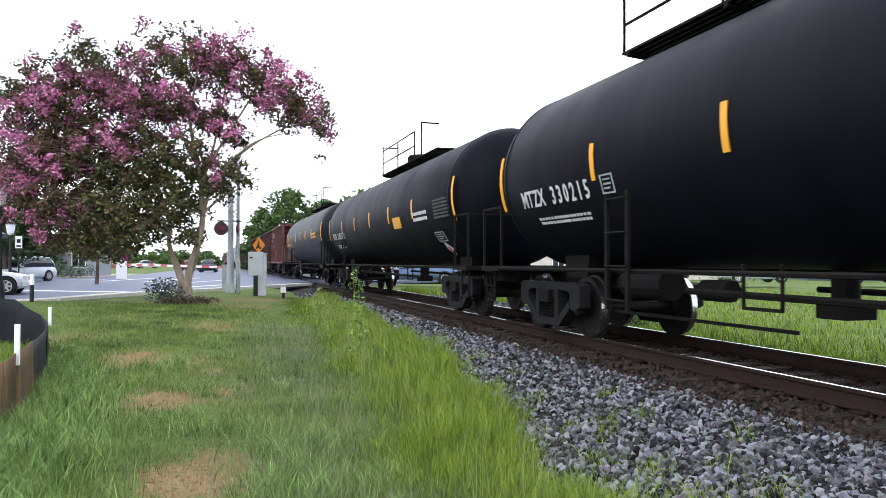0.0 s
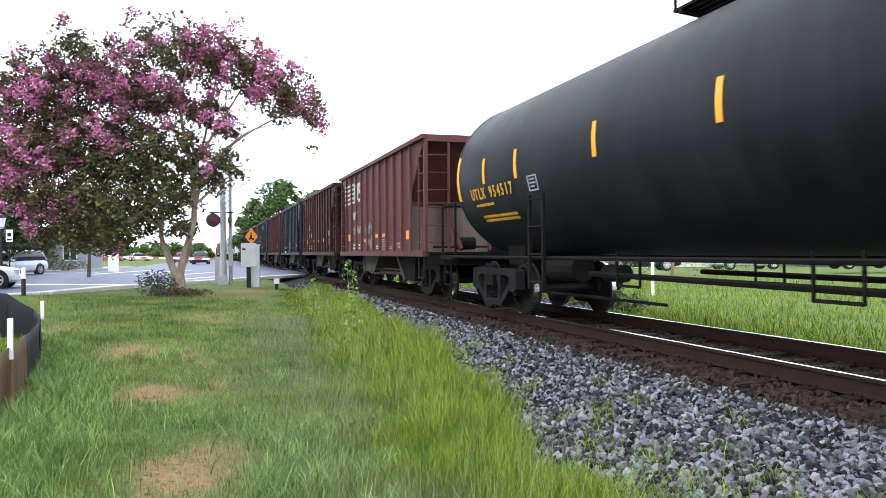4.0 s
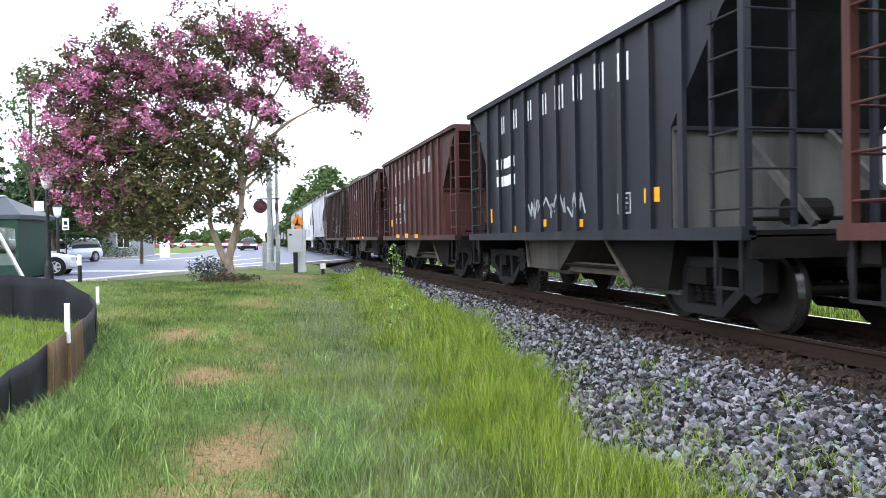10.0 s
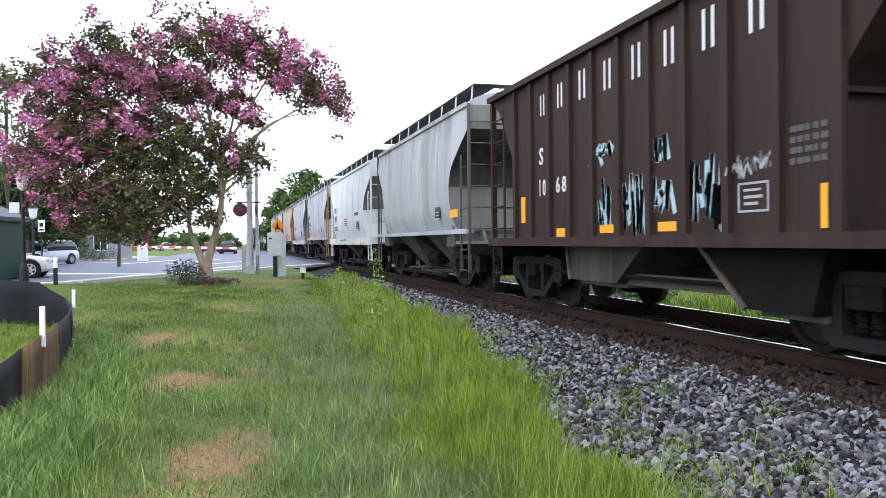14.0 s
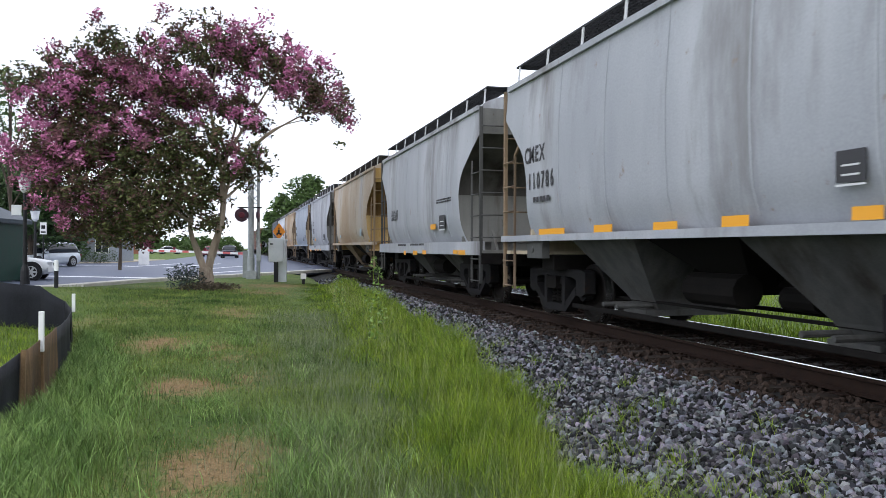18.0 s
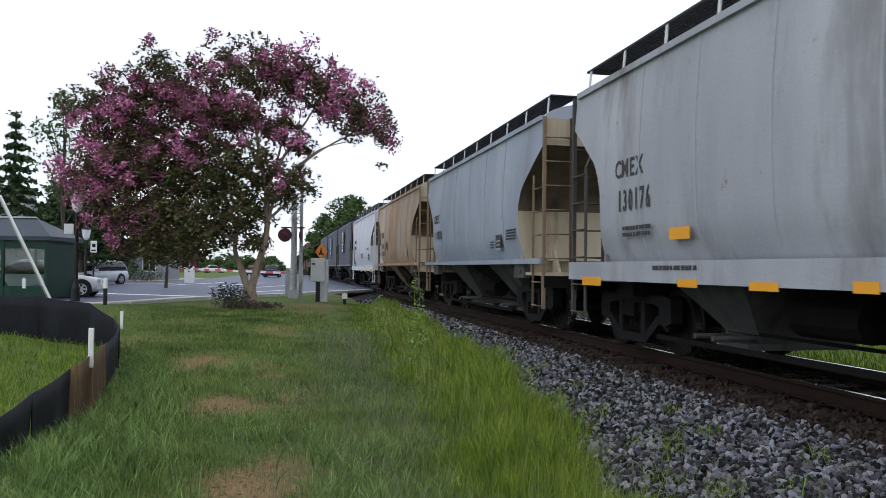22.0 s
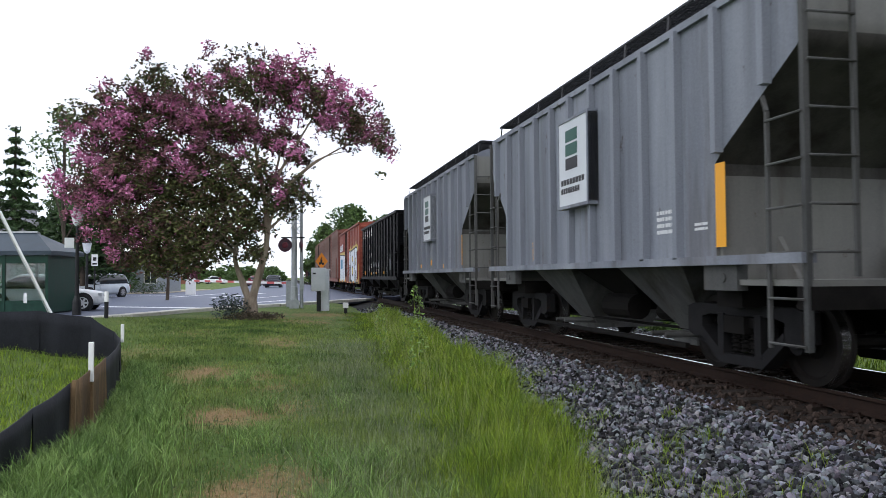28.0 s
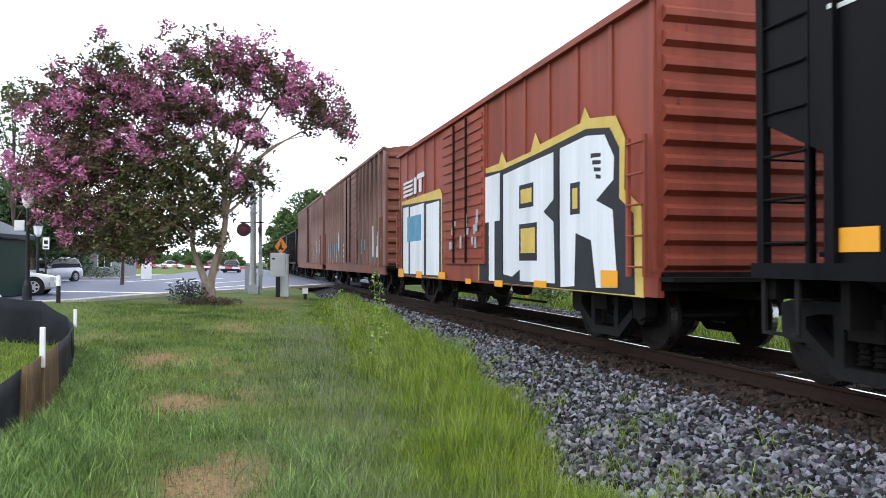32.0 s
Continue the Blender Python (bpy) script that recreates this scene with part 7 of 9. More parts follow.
def limb(bm, pts, r0, r1, n=9):
    """A tapered, bent limb through the points."""
    P = [Vector(p) for p in pts]
    fine = []
    for i in range(len(P) - 1):
        p0, p1, p2, p3 = P[max(i - 1, 0)], P[i], P[i + 1], P[min(i + 2, len(P) - 1)]
        for j in range(4):
            t = j / 4
            fine.append(0.5 * ((2 * p1) + (p2 - p0) * t + (2 * p0 - 5 * p1 + 4 * p2 - p3) * t * t + (3 * p1 - p0 - 3 * p2 + p3) * t ** 3))
    fine.append(P[-1])
    rings = []
    for i, c in enumerate(fine):
        d = (fine[min(i + 1, len(fine) - 1)] - fine[max(i - 1, 0)]).normalized()
        s = d.cross(Vector((0, 1, 0.1))).normalized()
        u = s.cross(d)
        r = r0 + (r1 - r0) * i / (len(fine) - 1)
        rings.append([bm.verts.new(c + (s * math.cos(k * math.tau / n) + u * math.sin(k * math.tau / n)) * r * (1 + 0.10 * math.sin(3 * k + i))) for k in range(n)])
    for a, b in zip(rings, rings[1:]):
        for k in range(n):
            bm.faces.new((a[k], a[(k + 1) % n], b[(k + 1) % n], b[k]))
    bm.faces.new(rings[0][::-1])
    bm.faces.new(rings[-1])


def leaf_cloud(centres, sizes, seed, up=0.3):
    """Folded leaves, each a pair of triangles, one at each centre."""
    r = np.random.RandomState(seed)
    n = len(centres)
    a = r.normal(size=(n, 3))
    a[:, 2] = a[:, 2] * 0.6 - 0.1
    a /= np.linalg.norm(a, axis=1)[:, None]
    b = np.cross(a, r.normal(size=(n, 3)) + np.array([0, 0, up]))
    b /= np.linalg.norm(b, axis=1)[:, None] + 1e-9
    c = np.cross(a, b)
    s = sizes[:, None]
    v = np.stack([centres - a * s, centres + b * s * 0.45 + c * s * 0.15, centres + a * s, centres - b * s * 0.45 + c * s * 0.15], 1).reshape(-1, 3)
    i = np.arange(n)[:, None] * 4
    f = np.concatenate([i + np.array([[0, 1, 2]]), i + np.array([[0, 2, 3]])])
    return v, f


def lobe_points(r, n, cx, cy, cz, rx, ry, rz, hollow=0.55):
    d = r.normal(size=(n, 3))
    d /= np.linalg.norm(d, axis=1)[:, None]
    rad = (hollow + (1.08 - hollow) * r.uniform(0, 1, n) ** 0.7)
    return np.array([cx, cy, cz]) + d * rad[:, None] * np.array([rx, ry, rz])


def holes(p, r, k=1.35, cut=-0.25):
    """Opens uneven gaps in a cloud of points."""
    v = np.sin(p[:, 0] * 2.3 * k + 1.1 * np.sin(p[:, 2] * 1.9 * k)) * np.sin(p[:, 2] * 2.7 * k + 0.9 * np.sin(p[:, 1] * 2.2 * k)) + 0.45 * np.sin(p[:, 0] * 6.1 + p[:, 1] * 5.3) * np.sin(p[:, 2] * 5.7)
    return p[v + r.uniform(-0.35, 0.35, len(p)) > cut]


def joined(name, v, f, material, parent, label=""):
    ob = part(name, mesh_from(name, v.tolist(), f.tolist(), material), material, parent, label)
    return ob


# lobes of the crown: across, height, half width, half height, share of blossom in tenths
CROWN_TOP = [(-1.04, 9.19, 0.88, 0.59, 3), (0.14, 9.39, 0.88, 0.69, 3), (1.32, 8.90, 0.88, 0.59, 6), (2.10, 8.70, 0.88, 0.69, 5), (2.89, 7.92, 0.79, 0.69, 3), (4.07, 6.93, 0.98, 0.69, 5), (4.86, 6.25, 0.49, 0.79, 5), (3.87, 6.34, 0.88, 0.59, 3), (3.09, 6.93, 0.98, 0.49, 5), (1.91, 7.72, 1.18, 0.79, 5), (0.73, 8.51, 0.98, 0.79, 2), (-0.26, 8.31, 0.98, 0.79, 1), (-1.63, 8.51, 0.69, 0.69, 4)]
CROWN_LEFT = [(-3.01, 8.70, 0.88, 0.69, 2), (-3.79, 8.11, 0.79, 0.69, 2), (-4.97, 7.52, 0.98, 0.79, 3), (-5.96, 6.93, 0.98, 0.69, 2), (-3.79, 6.93, 1.38, 0.79, 5), (-2.22, 7.33, 1.18, 0.79, 6), (-1.04, 6.74, 1.18, 0.69, 7), (-0.06, 6.54, 0.79, 0.49, 4), (-4.78, 5.95, 1.57, 0.88, 5), (-3.01, 5.75, 1.57, 0.88, 4), (-1.44, 5.56, 1.18, 0.79, 3), (-5.17, 4.57, 1.18, 0.88, 8)]
CROWN_LOW = [(-3.99, 4.77, 1.38, 0.88, 4), (-2.42, 4.38, 1.57, 0.98, 1), (-0.85, 4.38, 1.18, 0.98, 2), (0.33, 4.97, 0.98, 0.79, 2), (1.12, 6.15, 0.79, 0.59, 6), (0.73, 3.98, 0.98, 0.79, 1), (1.71, 4.38, 0.79, 0.69, 2), (-0.26, 3.20, 1.18, 0.79, 0), (-2.02, 3.00, 1.38, 0.88, 0), (-3.79, 3.39, 1.18, 0.88, 3), (-4.19, 2.22, 0.79, 0.69, 4), (-2.81, 2.02, 1.18, 0.79, 1), (-1.44, 2.41, 0.79, 0.79, 0), (-4.78, 3.20, 0.79, 0.59, 5), (0.14, 2.22, 0.59, 0.49, 0), (1.91, 5.66, 0.59, 0.39, 4)]


def crape_myrtle():
    tree = empty("crape_myrtle", pose(-0.90, 26.7, -0.2, 0, 0, -12))
    tagged(tree, "blooming crape myrtle with pink blossom and pale smooth trunks", "tree")
    stems = [([(0.05, 0, -0.1), (0.0, 0.0, 0.5), (-0.22, 0.1, 1.1), (-0.50, 0.1, 1.9), (-0.55, 0.2, 2.8), (-1.1, 0.4, 4.2)], 0.155, 0.04),
             ([(0.05, 0, -0.1), (0.10, 0.0, 0.6), (0.30, -0.1, 1.3), (0.62, -0.2, 2.5), (0.60, -0.2, 3.6), (0.35, -0.1, 5.0), (-0.1, 0.2, 7.2)], 0.17, 0.035)]
    bm = bmesh.new()
    limb(bm, [(0.05, 0, -0.3), (0.05, 0, 0.1), (0.03, 0, 0.7)], 0.29, 0.21, 12)
    part("trunk", bm, M_BARK, tree)
    for pts, a, b in stems:
        bm = bmesh.new()
        limb(bm, pts, a, b)
        part("stem", bm, M_BARK, tree)
    twigs = [[(0.62, -0.2, 2.6), (1.0, -0.3, 3.9), (1.9, -0.3, 4.9), (3.1, -0.2, 5.7), (4.3, 0.0, 6.1)], [(0.6, -0.2, 3.4), (1.4, -0.5, 4.4), (2.4, -0.8, 5.2), (3.4, -0.9, 5.5)], [(0.6, -0.2, 3.8), (0.9, 0.2, 5.2), (1.2, 0.4, 7.0), (1.4, 0.5, 8.6)],
             [(0.5, -0.1, 4.3), (0.3, -0.5, 5.9), (0.6, -0.8, 7.6), (0.7, -0.9, 9.0)], [(0.4, -0.1, 4.6), (-0.4, 0.2, 6.2), (-0.9, 0.4, 8.0)], [(-0.5, 0.1, 2.4), (-1.6, -0.2, 3.6), (-3.0, -0.5, 4.6), (-4.6, -0.6, 5.2)],
             [(-0.55, 0.2, 2.8), (-1.4, 0.6, 4.4), (-2.6, 0.9, 6.0), (-3.9, 1.0, 7.4)], [(-0.5, 0.1, 2.2), (-1.5, -0.7, 2.9), (-2.9, -1.0, 3.3), (-4.2, -1.1, 3.4)], [(0.62, -0.2, 2.9), (1.2, 0.6, 3.6), (1.8, 0.8, 3.9)], [(0.9, -0.3, 4.6), (1.9, -0.2, 6.3), (2.6, 0.1, 7.6)],
             [(-0.5, 0.2, 3.2), (-0.9, -0.6, 5.0), (-1.5, -0.9, 7.0), (-1.7, -0.8, 8.3)]]
    for t in twigs:
        bm = bmesh.new()
        limb(bm, t, 0.06, 0.014, 7)
        part("branch", bm, M_BARK, tree)
    r = np.random.RandomState(11)
    green, red, pink, dusk = [], [], [], []
    rows = [(*q, 0.72, 0.14) for q in CROWN_TOP] + [(*q, 0.85, 0.02) for q in CROWN_LEFT] + [(*q, 1.0, -0.06) for q in CROWN_LOW]
    for u, w, ru, rw, k, dense, gap in rows:
        if u > 0.2 and w < 6.3:  # the airy side over the trunks
            dense, gap = dense * 0.95, 0.10
        u *= 0.93 if u > 0 else 0.90
        w = w * 0.965 - 0.60 * float(sm(7.0, 9.0, w))
        for dep in (-1, 1):
            v0 = dep * r.uniform(0.4, 1.5)
            p = holes(lobe_points(r, int(1350 * dense * ru * rw / 0.55), u, v0, w, ru * 0.90, 0.75, rw * 0.84, 0.25), r, 2.3, gap)
            is_red = r.uniform(0, 1, len(p)) < (0.62 if k > 2 else 0.25)
            green.append(p[~is_red])
            red.append(p[is_red])
            heads = lobe_points(r, int(0.17 * k * k * ru * rw / 0.55 + r.uniform(0.2, 0.9)), u, v0 - 0.35, w + 0.05, ru * 0.88, 0.8, rw * 0.85, 0.8)
            for hd in heads[heads[:, 1] < v0 + 0.35]:
                for j in range(4):  # each head is a bunch of upright panicles
                    c = hd + r.normal(size=3) * np.array([0.22, 0.20, 0.10])
                    q = c + r.normal(size=(28, 3)) * np.array([0.085, 0.085, 0.10])
                    (pink if r.uniform() < (0.60 if k > 3 else 0.35) else dusk).append(q)
    for nm, pts, mat, lo, hi, lab in (("foliage", green, M_LEAF, 0.05, 0.098, "dark green leaves"), ("bronze_foliage", red, M_LEAFRED, 0.05, 0.095, "bronze-red young leaves"), ("blossom", pink, M_PINK, 0.045, 0.085, "pink blossom heads"), ("faded_blossom", dusk, M_DUSK, 0.045, 0.085, "dusky faded blossom heads")):
        c = np.concatenate(pts)
        v, f = leaf_cloud(c, r.uniform(lo, hi, len(c)), 3)
        ob = joined(nm, v, f, mat, tree, lab)
        ob["kind"] = "stuff"
    # the stray leafy twig that hangs clear of the crown
    c = np.array([4.45, 0, 4.85]) + r.normal(size=(26, 3)) * np.array([0.13, 0.1, 0.05])
    v, f = leaf_cloud(c, r.uniform(0.05, 0.1, 26), 5)
    joined("hanging_twig", v, f, M_LEAF, tree)


crape_myrtle()


def broad_tree(name, x, y, height, spread, label, leaf=M_GREENLEAF, seed=1, trunk_h=0.3, lobes=14, count=420, size=(0.12, 0.28), flat=0.7, base=None, bark=M_DBARK, thick=0.035):
    """A tree with a forked trunk and a crown of many leaves in uneven lobes."""
    z = float(ground_z(x, y)) if base is None else base
    tree = empty(name, pose(x, y, z))
    tagged(tree, label, "tree")
    r = np.random.RandomState(seed)
    rr = random.Random(seed)
    bm = bmesh.new()
    limb(bm, [(0, 0, -0.2), (0.05, 0, height * trunk_h * 0.6), (0, 0.05, height * 0.55), (0.1, 0, height * 0.8)], height * thick, height * thick * 0.23)
    part("trunk", bm, bark, tree)
    pts = []
    for k in range(lobes):
        a, q = k * 2.4 + rr.uniform(-0.4, 0.4), (k + 0.5) / lobes
        zz = height * (trunk_h + (0.93 - trunk_h) * q)
        rad = spread * math.sin(math.pi * min(0.97, 0.22 + 0.78 * q)) * rr.uniform(0.45, 0.85)
        cx, cy = math.cos(a) * rad, math.sin(a) * rad
        bm = bmesh.new()
        limb(bm, [(0, 0, zz * 0.6), (cx * 0.5, cy * 0.5, zz * 0.85), (cx, cy, zz)], height * thick * 0.34, height * 0.002, 6)
        part("branch", bm, bark, tree)
        s = spread * rr.uniform(0.32, 0.5)
        pts.append(holes(lobe_points(r, count, cx, cy, zz, s, s, s * flat, 0.35), r, 0.8, -0.3))
    c = np.concatenate(pts)
    v, f = leaf_cloud(c, r.uniform(*size, len(c)), seed)
    ob = joined("crown", v, f, leaf, tree)
    ob["kind"] = "stuff"
    return tree


def conifer(name, x, y, height, spread, label, seed):
    z = float(ground_z(x, y))
    tree = empty(name, pose(x, y, z))
    tagged(tree, label, "tree")
    r = np.random.RandomState(seed)
    bm = bmesh.new()
    limb(bm, [(0, 0, -0.2), (0, 0, height * 0.5), (0.05, 0, height)], height * 0.022, height * 0.004, 8)
    part("trunk", bm, M_DBARK, tree)
    pts = []
    tiers = 15
    for k in range(tiers):
        q = k / (tiers - 1)
        zz, n = height * (0.14 + 0.84 * q), 9 - int(5 * q)
        for j in range(n):
            a = j * math.tau / n + k * 0.7 + r.uniform(-0.2, 0.2)
            ln = spread * (1.05 - q) * r.uniform(0.65, 1.1)
            m = int(46 * ln) + 8
            t = r.uniform(0.1, 1, m)
            p = np.stack([np.cos(a) * ln * t, np.sin(a) * ln * t, zz - 0.28 * ln * t], -1) + r.normal(size=(m, 3)) * np.array([0.16, 0.16, 0.10]) * (1.3 - 0.6 * t[:, None])
            pts.append(p)
            if k % 3 == 0 and j % 3 == 0:
                bm = bmesh.new()
                tube(bm, (0, 0, zz), (math.cos(a) * ln * 0.9, math.sin(a) * ln * 0.9, zz - 0.25 * ln), 0.05, 0.01, 5)
                part("branch", bm, M_DBARK, tree)
    c = np.concatenate(pts)
    v, f = leaf_cloud(c, r.uniform(0.10, 0.24, len(c)), seed, -0.3)
    ob = joined("crown", v, f, M_GREENLEAF, tree)
    ob["kind"] = "stuff"


conifer("conifer", -17.6, 57.4, 11.8, 3.2, "tall dark conifer behind the bus shelter", 4)
conifer("conifer", -22.5, 62, 9.5, 3.0, "dark conifer behind the bus shelter", 8)
broad_tree("street_tree", -12.0, 52, 7.0, 3.0, "dark green broadleaf tree on the far side of the street", M_GREENLEAF, 21, 0.28, 16, 520)
broad_tree("street_tree", -11.0, 43.6, 11.0, 2.1, "tall thin green tree behind the crape myrtle", M_MIDLEAF, 23, 0.45, 13, 150, (0.08, 0.17), thick=0.010)
broad_tree("street_tree", -16, 70, 8.5, 3.8, "dark green broadleaf tree on the far side of the street", M_GREENLEAF, 25, 0.25, 14, 420)
broad_tree("street_tree", -6.1, 46.0, 5.6, 2.0, "small dark tree with a thin trunk by the street", M_LEAFRED, 27, 0.40, 10, 420, (0.09, 0.18), thick=0.018)
broad_tree("broadleaf_tree", 9.4, 99, 10.6, 4.8, "full green tree beyond the crossing", M_MIDLEAF, 31, 0.12, 20, 700, (0.16, 0.34))
broad_tree("broadleaf_tree", 13.6, 97, 9.2, 3.8, "full green tree beyond the crossing", M_MIDLEAF, 33, 0.12, 20, 650, (0.16, 0.34))
broad_tree("broadleaf_tree", 6.3, 101, 8.6, 3.2, "green tree far along the railway", M_MIDLEAF, 35, 0.12, 14, 420, (0.18, 0.4))


def bush(name, x, y, r0, h, label, leaf, seed, n=900, size=(0.04, 0.10)):
    z = float(ground_z(x, y))
    b = empty(name, pose(x, y, z))
    tagged(b, label, "bush")
    r = np.random.RandomState(seed)
    bm = bmesh.new()
    for k in range(5):
        a = k * 1.3
        tube(bm, (0, 0, -0.05), (math.cos(a) * r0 * 0.5, math.sin(a) * r0 * 0.5, h * 0.7), 0.015, 0.005, 5)
    part("stem", bm, M_DBARK, b)
    p = lobe_points(r, n, 0, 0, h * 0.5, r0, r0, h * 0.55, 0.2)
    p = p[p[:, 2] > 0.02]
    v, f = leaf_cloud(p, r.uniform(*size, len(p)), seed)
    ob = joined("foliage", v, f, leaf, b)
    ob["kind"] = "stuff"


M_MULCH = leafy("brown_ground_cover_leaf", (0.040, 0.030, 0.020), (0.085, 0.068, 0.042), 0.4)
M_BLUELEAF = leafy("blue_green_shrub_leaf", (0.026, 0.040, 0.036), (0.075, 0.098, 0.092), 0.5)
bush("shrub", -1.5, 26.2, 0.62, 0.80, "low dark blue-green shrub at the foot of the tree", M_BLUELEAF, 41, 900, (0.03, 0.065))
bush("shrub", -0.75, 25.9, 0.95, 0.26, "low dark brown ground cover round the trunk", M_MULCH, 42, 1400, (0.025, 0.055))
for i, (x, y, q, h) in enumerate(((-10.0, 64, 1.5, 1.1), (-14.2, 66, 1.6, 1.3), (11.8, 27.5, 1.0, 1.1), (12.6, 24.8, 1.1, 1.0), (11.6, 22.5, 1.0, 1.1), (10.6, 19.5, 0.8, 0.7), (10.3, 17.6, 0.7, 0.5), (13.5, 33, 1.0, 0.8), (22, 38, 2.2, 1.6), (30, 40, 2.6, 2.0))):
    bush("roadside_bush", x, y, q, h, "leafy green bush in the rough grass" if x > 0 else "clipped dark green bush by the pavement", M_MIDLEAF if x > 0 else M_GREENLEAF, 50 + i, 700)

# ================= things by the crossing =================
M_GALV = surface("galvanised_steel", (0.42, 0.44, 0.46), (0.55, 0.57, 0.58), 8, 0.45, 0.6, 0.001, 60)
M_CASE = surface("white_case_paint", (0.68, 0.71, 0.74), (0.78, 0.80, 0.82), 3, 0.5, 0, 0.001, 40)
M_BLACK = surface("black_enamel", (0.012, 0.013, 0.014), (0.025, 0.026, 0.028), 6, 0.45, 0, 0.001, 60)
M_ORANGESIGN = plain("orange_sign_sheeting", (0.85, 0.27, 0.01), 0.4)
M_RED = surface("red_lens", (0.13, 0.022, 0.035), (0.20, 0.04, 0.06), 10, 0.3, 0, 0, 60)
M_FLASHER = surface("dull_maroon_enamel", (0.07, 0.035, 0.05), (0.11, 0.06, 0.08), 10, 0.5, 0, 0, 60)
M_GREEN = surface("dark_green_paint", (0.006, 0.034, 0.022), (0.012, 0.052, 0.036), 4, 0.45, 0, 0.001, 50)
M_GREENROOF = surface("grey_green_roof", (0.030, 0.045, 0.062), (0.052, 0.072, 0.092), 3, 0.45, 0.1, 0.002, 50)
M_WOOD = surface("weathered_stake", (0.12, 0.075, 0.04), (0.26, 0.17, 0.09), 12, 0.85, 0, 0.004, 60, (1, 1, 0.2))
M_FABRIC = surface("black_silt_fabric", (0.009, 0.010, 0.013), (0.021, 0.023, 0.028), 3, 0.7, 0, 0.01, 40, (1, 1, 0.4), (0.075, 0.062, 0.050), 2.2, 0.64)
M_FABRICBROWN = surface("muddy_silt_fabric", (0.075, 0.05, 0.03), (0.19, 0.12, 0.06), 6, 0.85, 0, 0.01, 40, (1, 1, 0.2), (0.05, 0.035, 0.025), 3.0, 0.52)
M_WHITEPAINT = surface("white_stake_paint", (0.78, 0.78, 0.78), (0.84, 0.84, 0.83), 8, 0.6, 0, 0.001, 40)


def glass(name, tint=(0.75, 0.85, 0.85), rough=0.03):
    m = bpy.data.materials.new(name)
    m.use_nodes = True
    p = m.node_tree.nodes["Principled BSDF"]
    p.inputs["Base Color"].default_value, p.inputs["Roughness"].default_value = (*tint, 1), rough
    p.inputs["Transmission Weight"].default_value = 1.0
    p.inputs["IOR"].default_value = 1.45
    return m


M_GLASS = glass("clear_glass")
M_DARKGLASS = plain("dark_car_glass", (0.02, 0.025, 0.03), 0.08)


def relay_case():
    c = empty("relay_cabinet", pose(1.83, 31.1, float(ground_z(1.83, 31.1)), 0, 0, -8))
    tagged(c, "white metal relay cabinet standing by the crossing", "cabinet")
    bm = bmesh.new()
    box(bm, -0.12, 0.22, -0.25, 0.25, -0.05, 1.62)
    bmesh.ops.bevel(bm, geom=bm.edges[:], offset=0.01, segments=1, affect="EDGES")
    part("body", bm, M_CASE, c)
    bm = bmesh.new()
    box(bm, -0.15, 0.25, -0.29, 0.29, 1.62, 1.67)
    part("roof", bm, M_CASE, c)
    b = empty("meter_box", pose(1.62, 30.6, float(ground_z(1.62, 30.6)), 0, 0, -8))
    tagged(b, "pale blue-white metal box on a dark post", "utility box")
    bm = bmesh.new()
    box(bm, -0.28, 0.28, -0.17, 0.17, 0.80, 1.72)
    bmesh.ops.bevel(bm, geom=bm.edges[:], offset=0.02, segments=2, affect="EDGES")
    part("case", bm, M_CASE, b)
    bm = bmesh.new()
    box(bm, -0.25, 0.25, -0.185, -0.17, 0.84, 1.68)
    part("door", bm, M_CASE, b)
    bm = bmesh.new()
    box(bm, -0.22, -0.10, -0.20, -0.185, 1.46, 1.52)
    part("latch", bm, M_BLACK, b)
    bm = bmesh.new()
    box(bm, -0.08, 0.08, -0.08, 0.08, -0.3, 0.80)
    part("post", bm, M_BLACK, b)
    s = empty("warning_sign", pose(1.78, 31.5, float(ground_z(1.78, 31.5)), 0, 0, -8))
    tagged(s, "orange diamond warning sign with a black symbol", "sign")
    bm = bmesh.new()
    o = [(0, 1.66), (0.25, 1.98), (0, 2.34), (-0.25, 1.98)]
    a = [bm.verts.new((x, -0.02, z)) for x, z in o]
    d = [bm.verts.new((x, 0.0, z)) for x, z in o]
    bm.faces.new(a)
    bm.faces.new(d[::-1])
    for i in range(4):
        bm.faces.new((a[i], d[i], d[(i + 1) % 4], a[(i + 1) % 4]))
    part("panel", bm, M_ORANGESIGN, s)
    bm = bmesh.new()
    for x0, x1, z0, z1 in ((-0.05, 0.03, 1.88, 2.06), (0.02, 0.10, 1.84, 1.92), (-0.03, 0.02, 2.08, 2.14), (-0.10, -0.04, 1.84, 1.94)):
        box(bm, x0, x1, -0.026, -0.021, z0, z1)
    part("symbol", bm, M_BLACK, s)
    bm = bmesh.new()
    tube(bm, (0, 0.03, -0.2), (0, 0.03, 2.3), 0.03)
    part("post", bm, M_GALV, s)


relay_case()


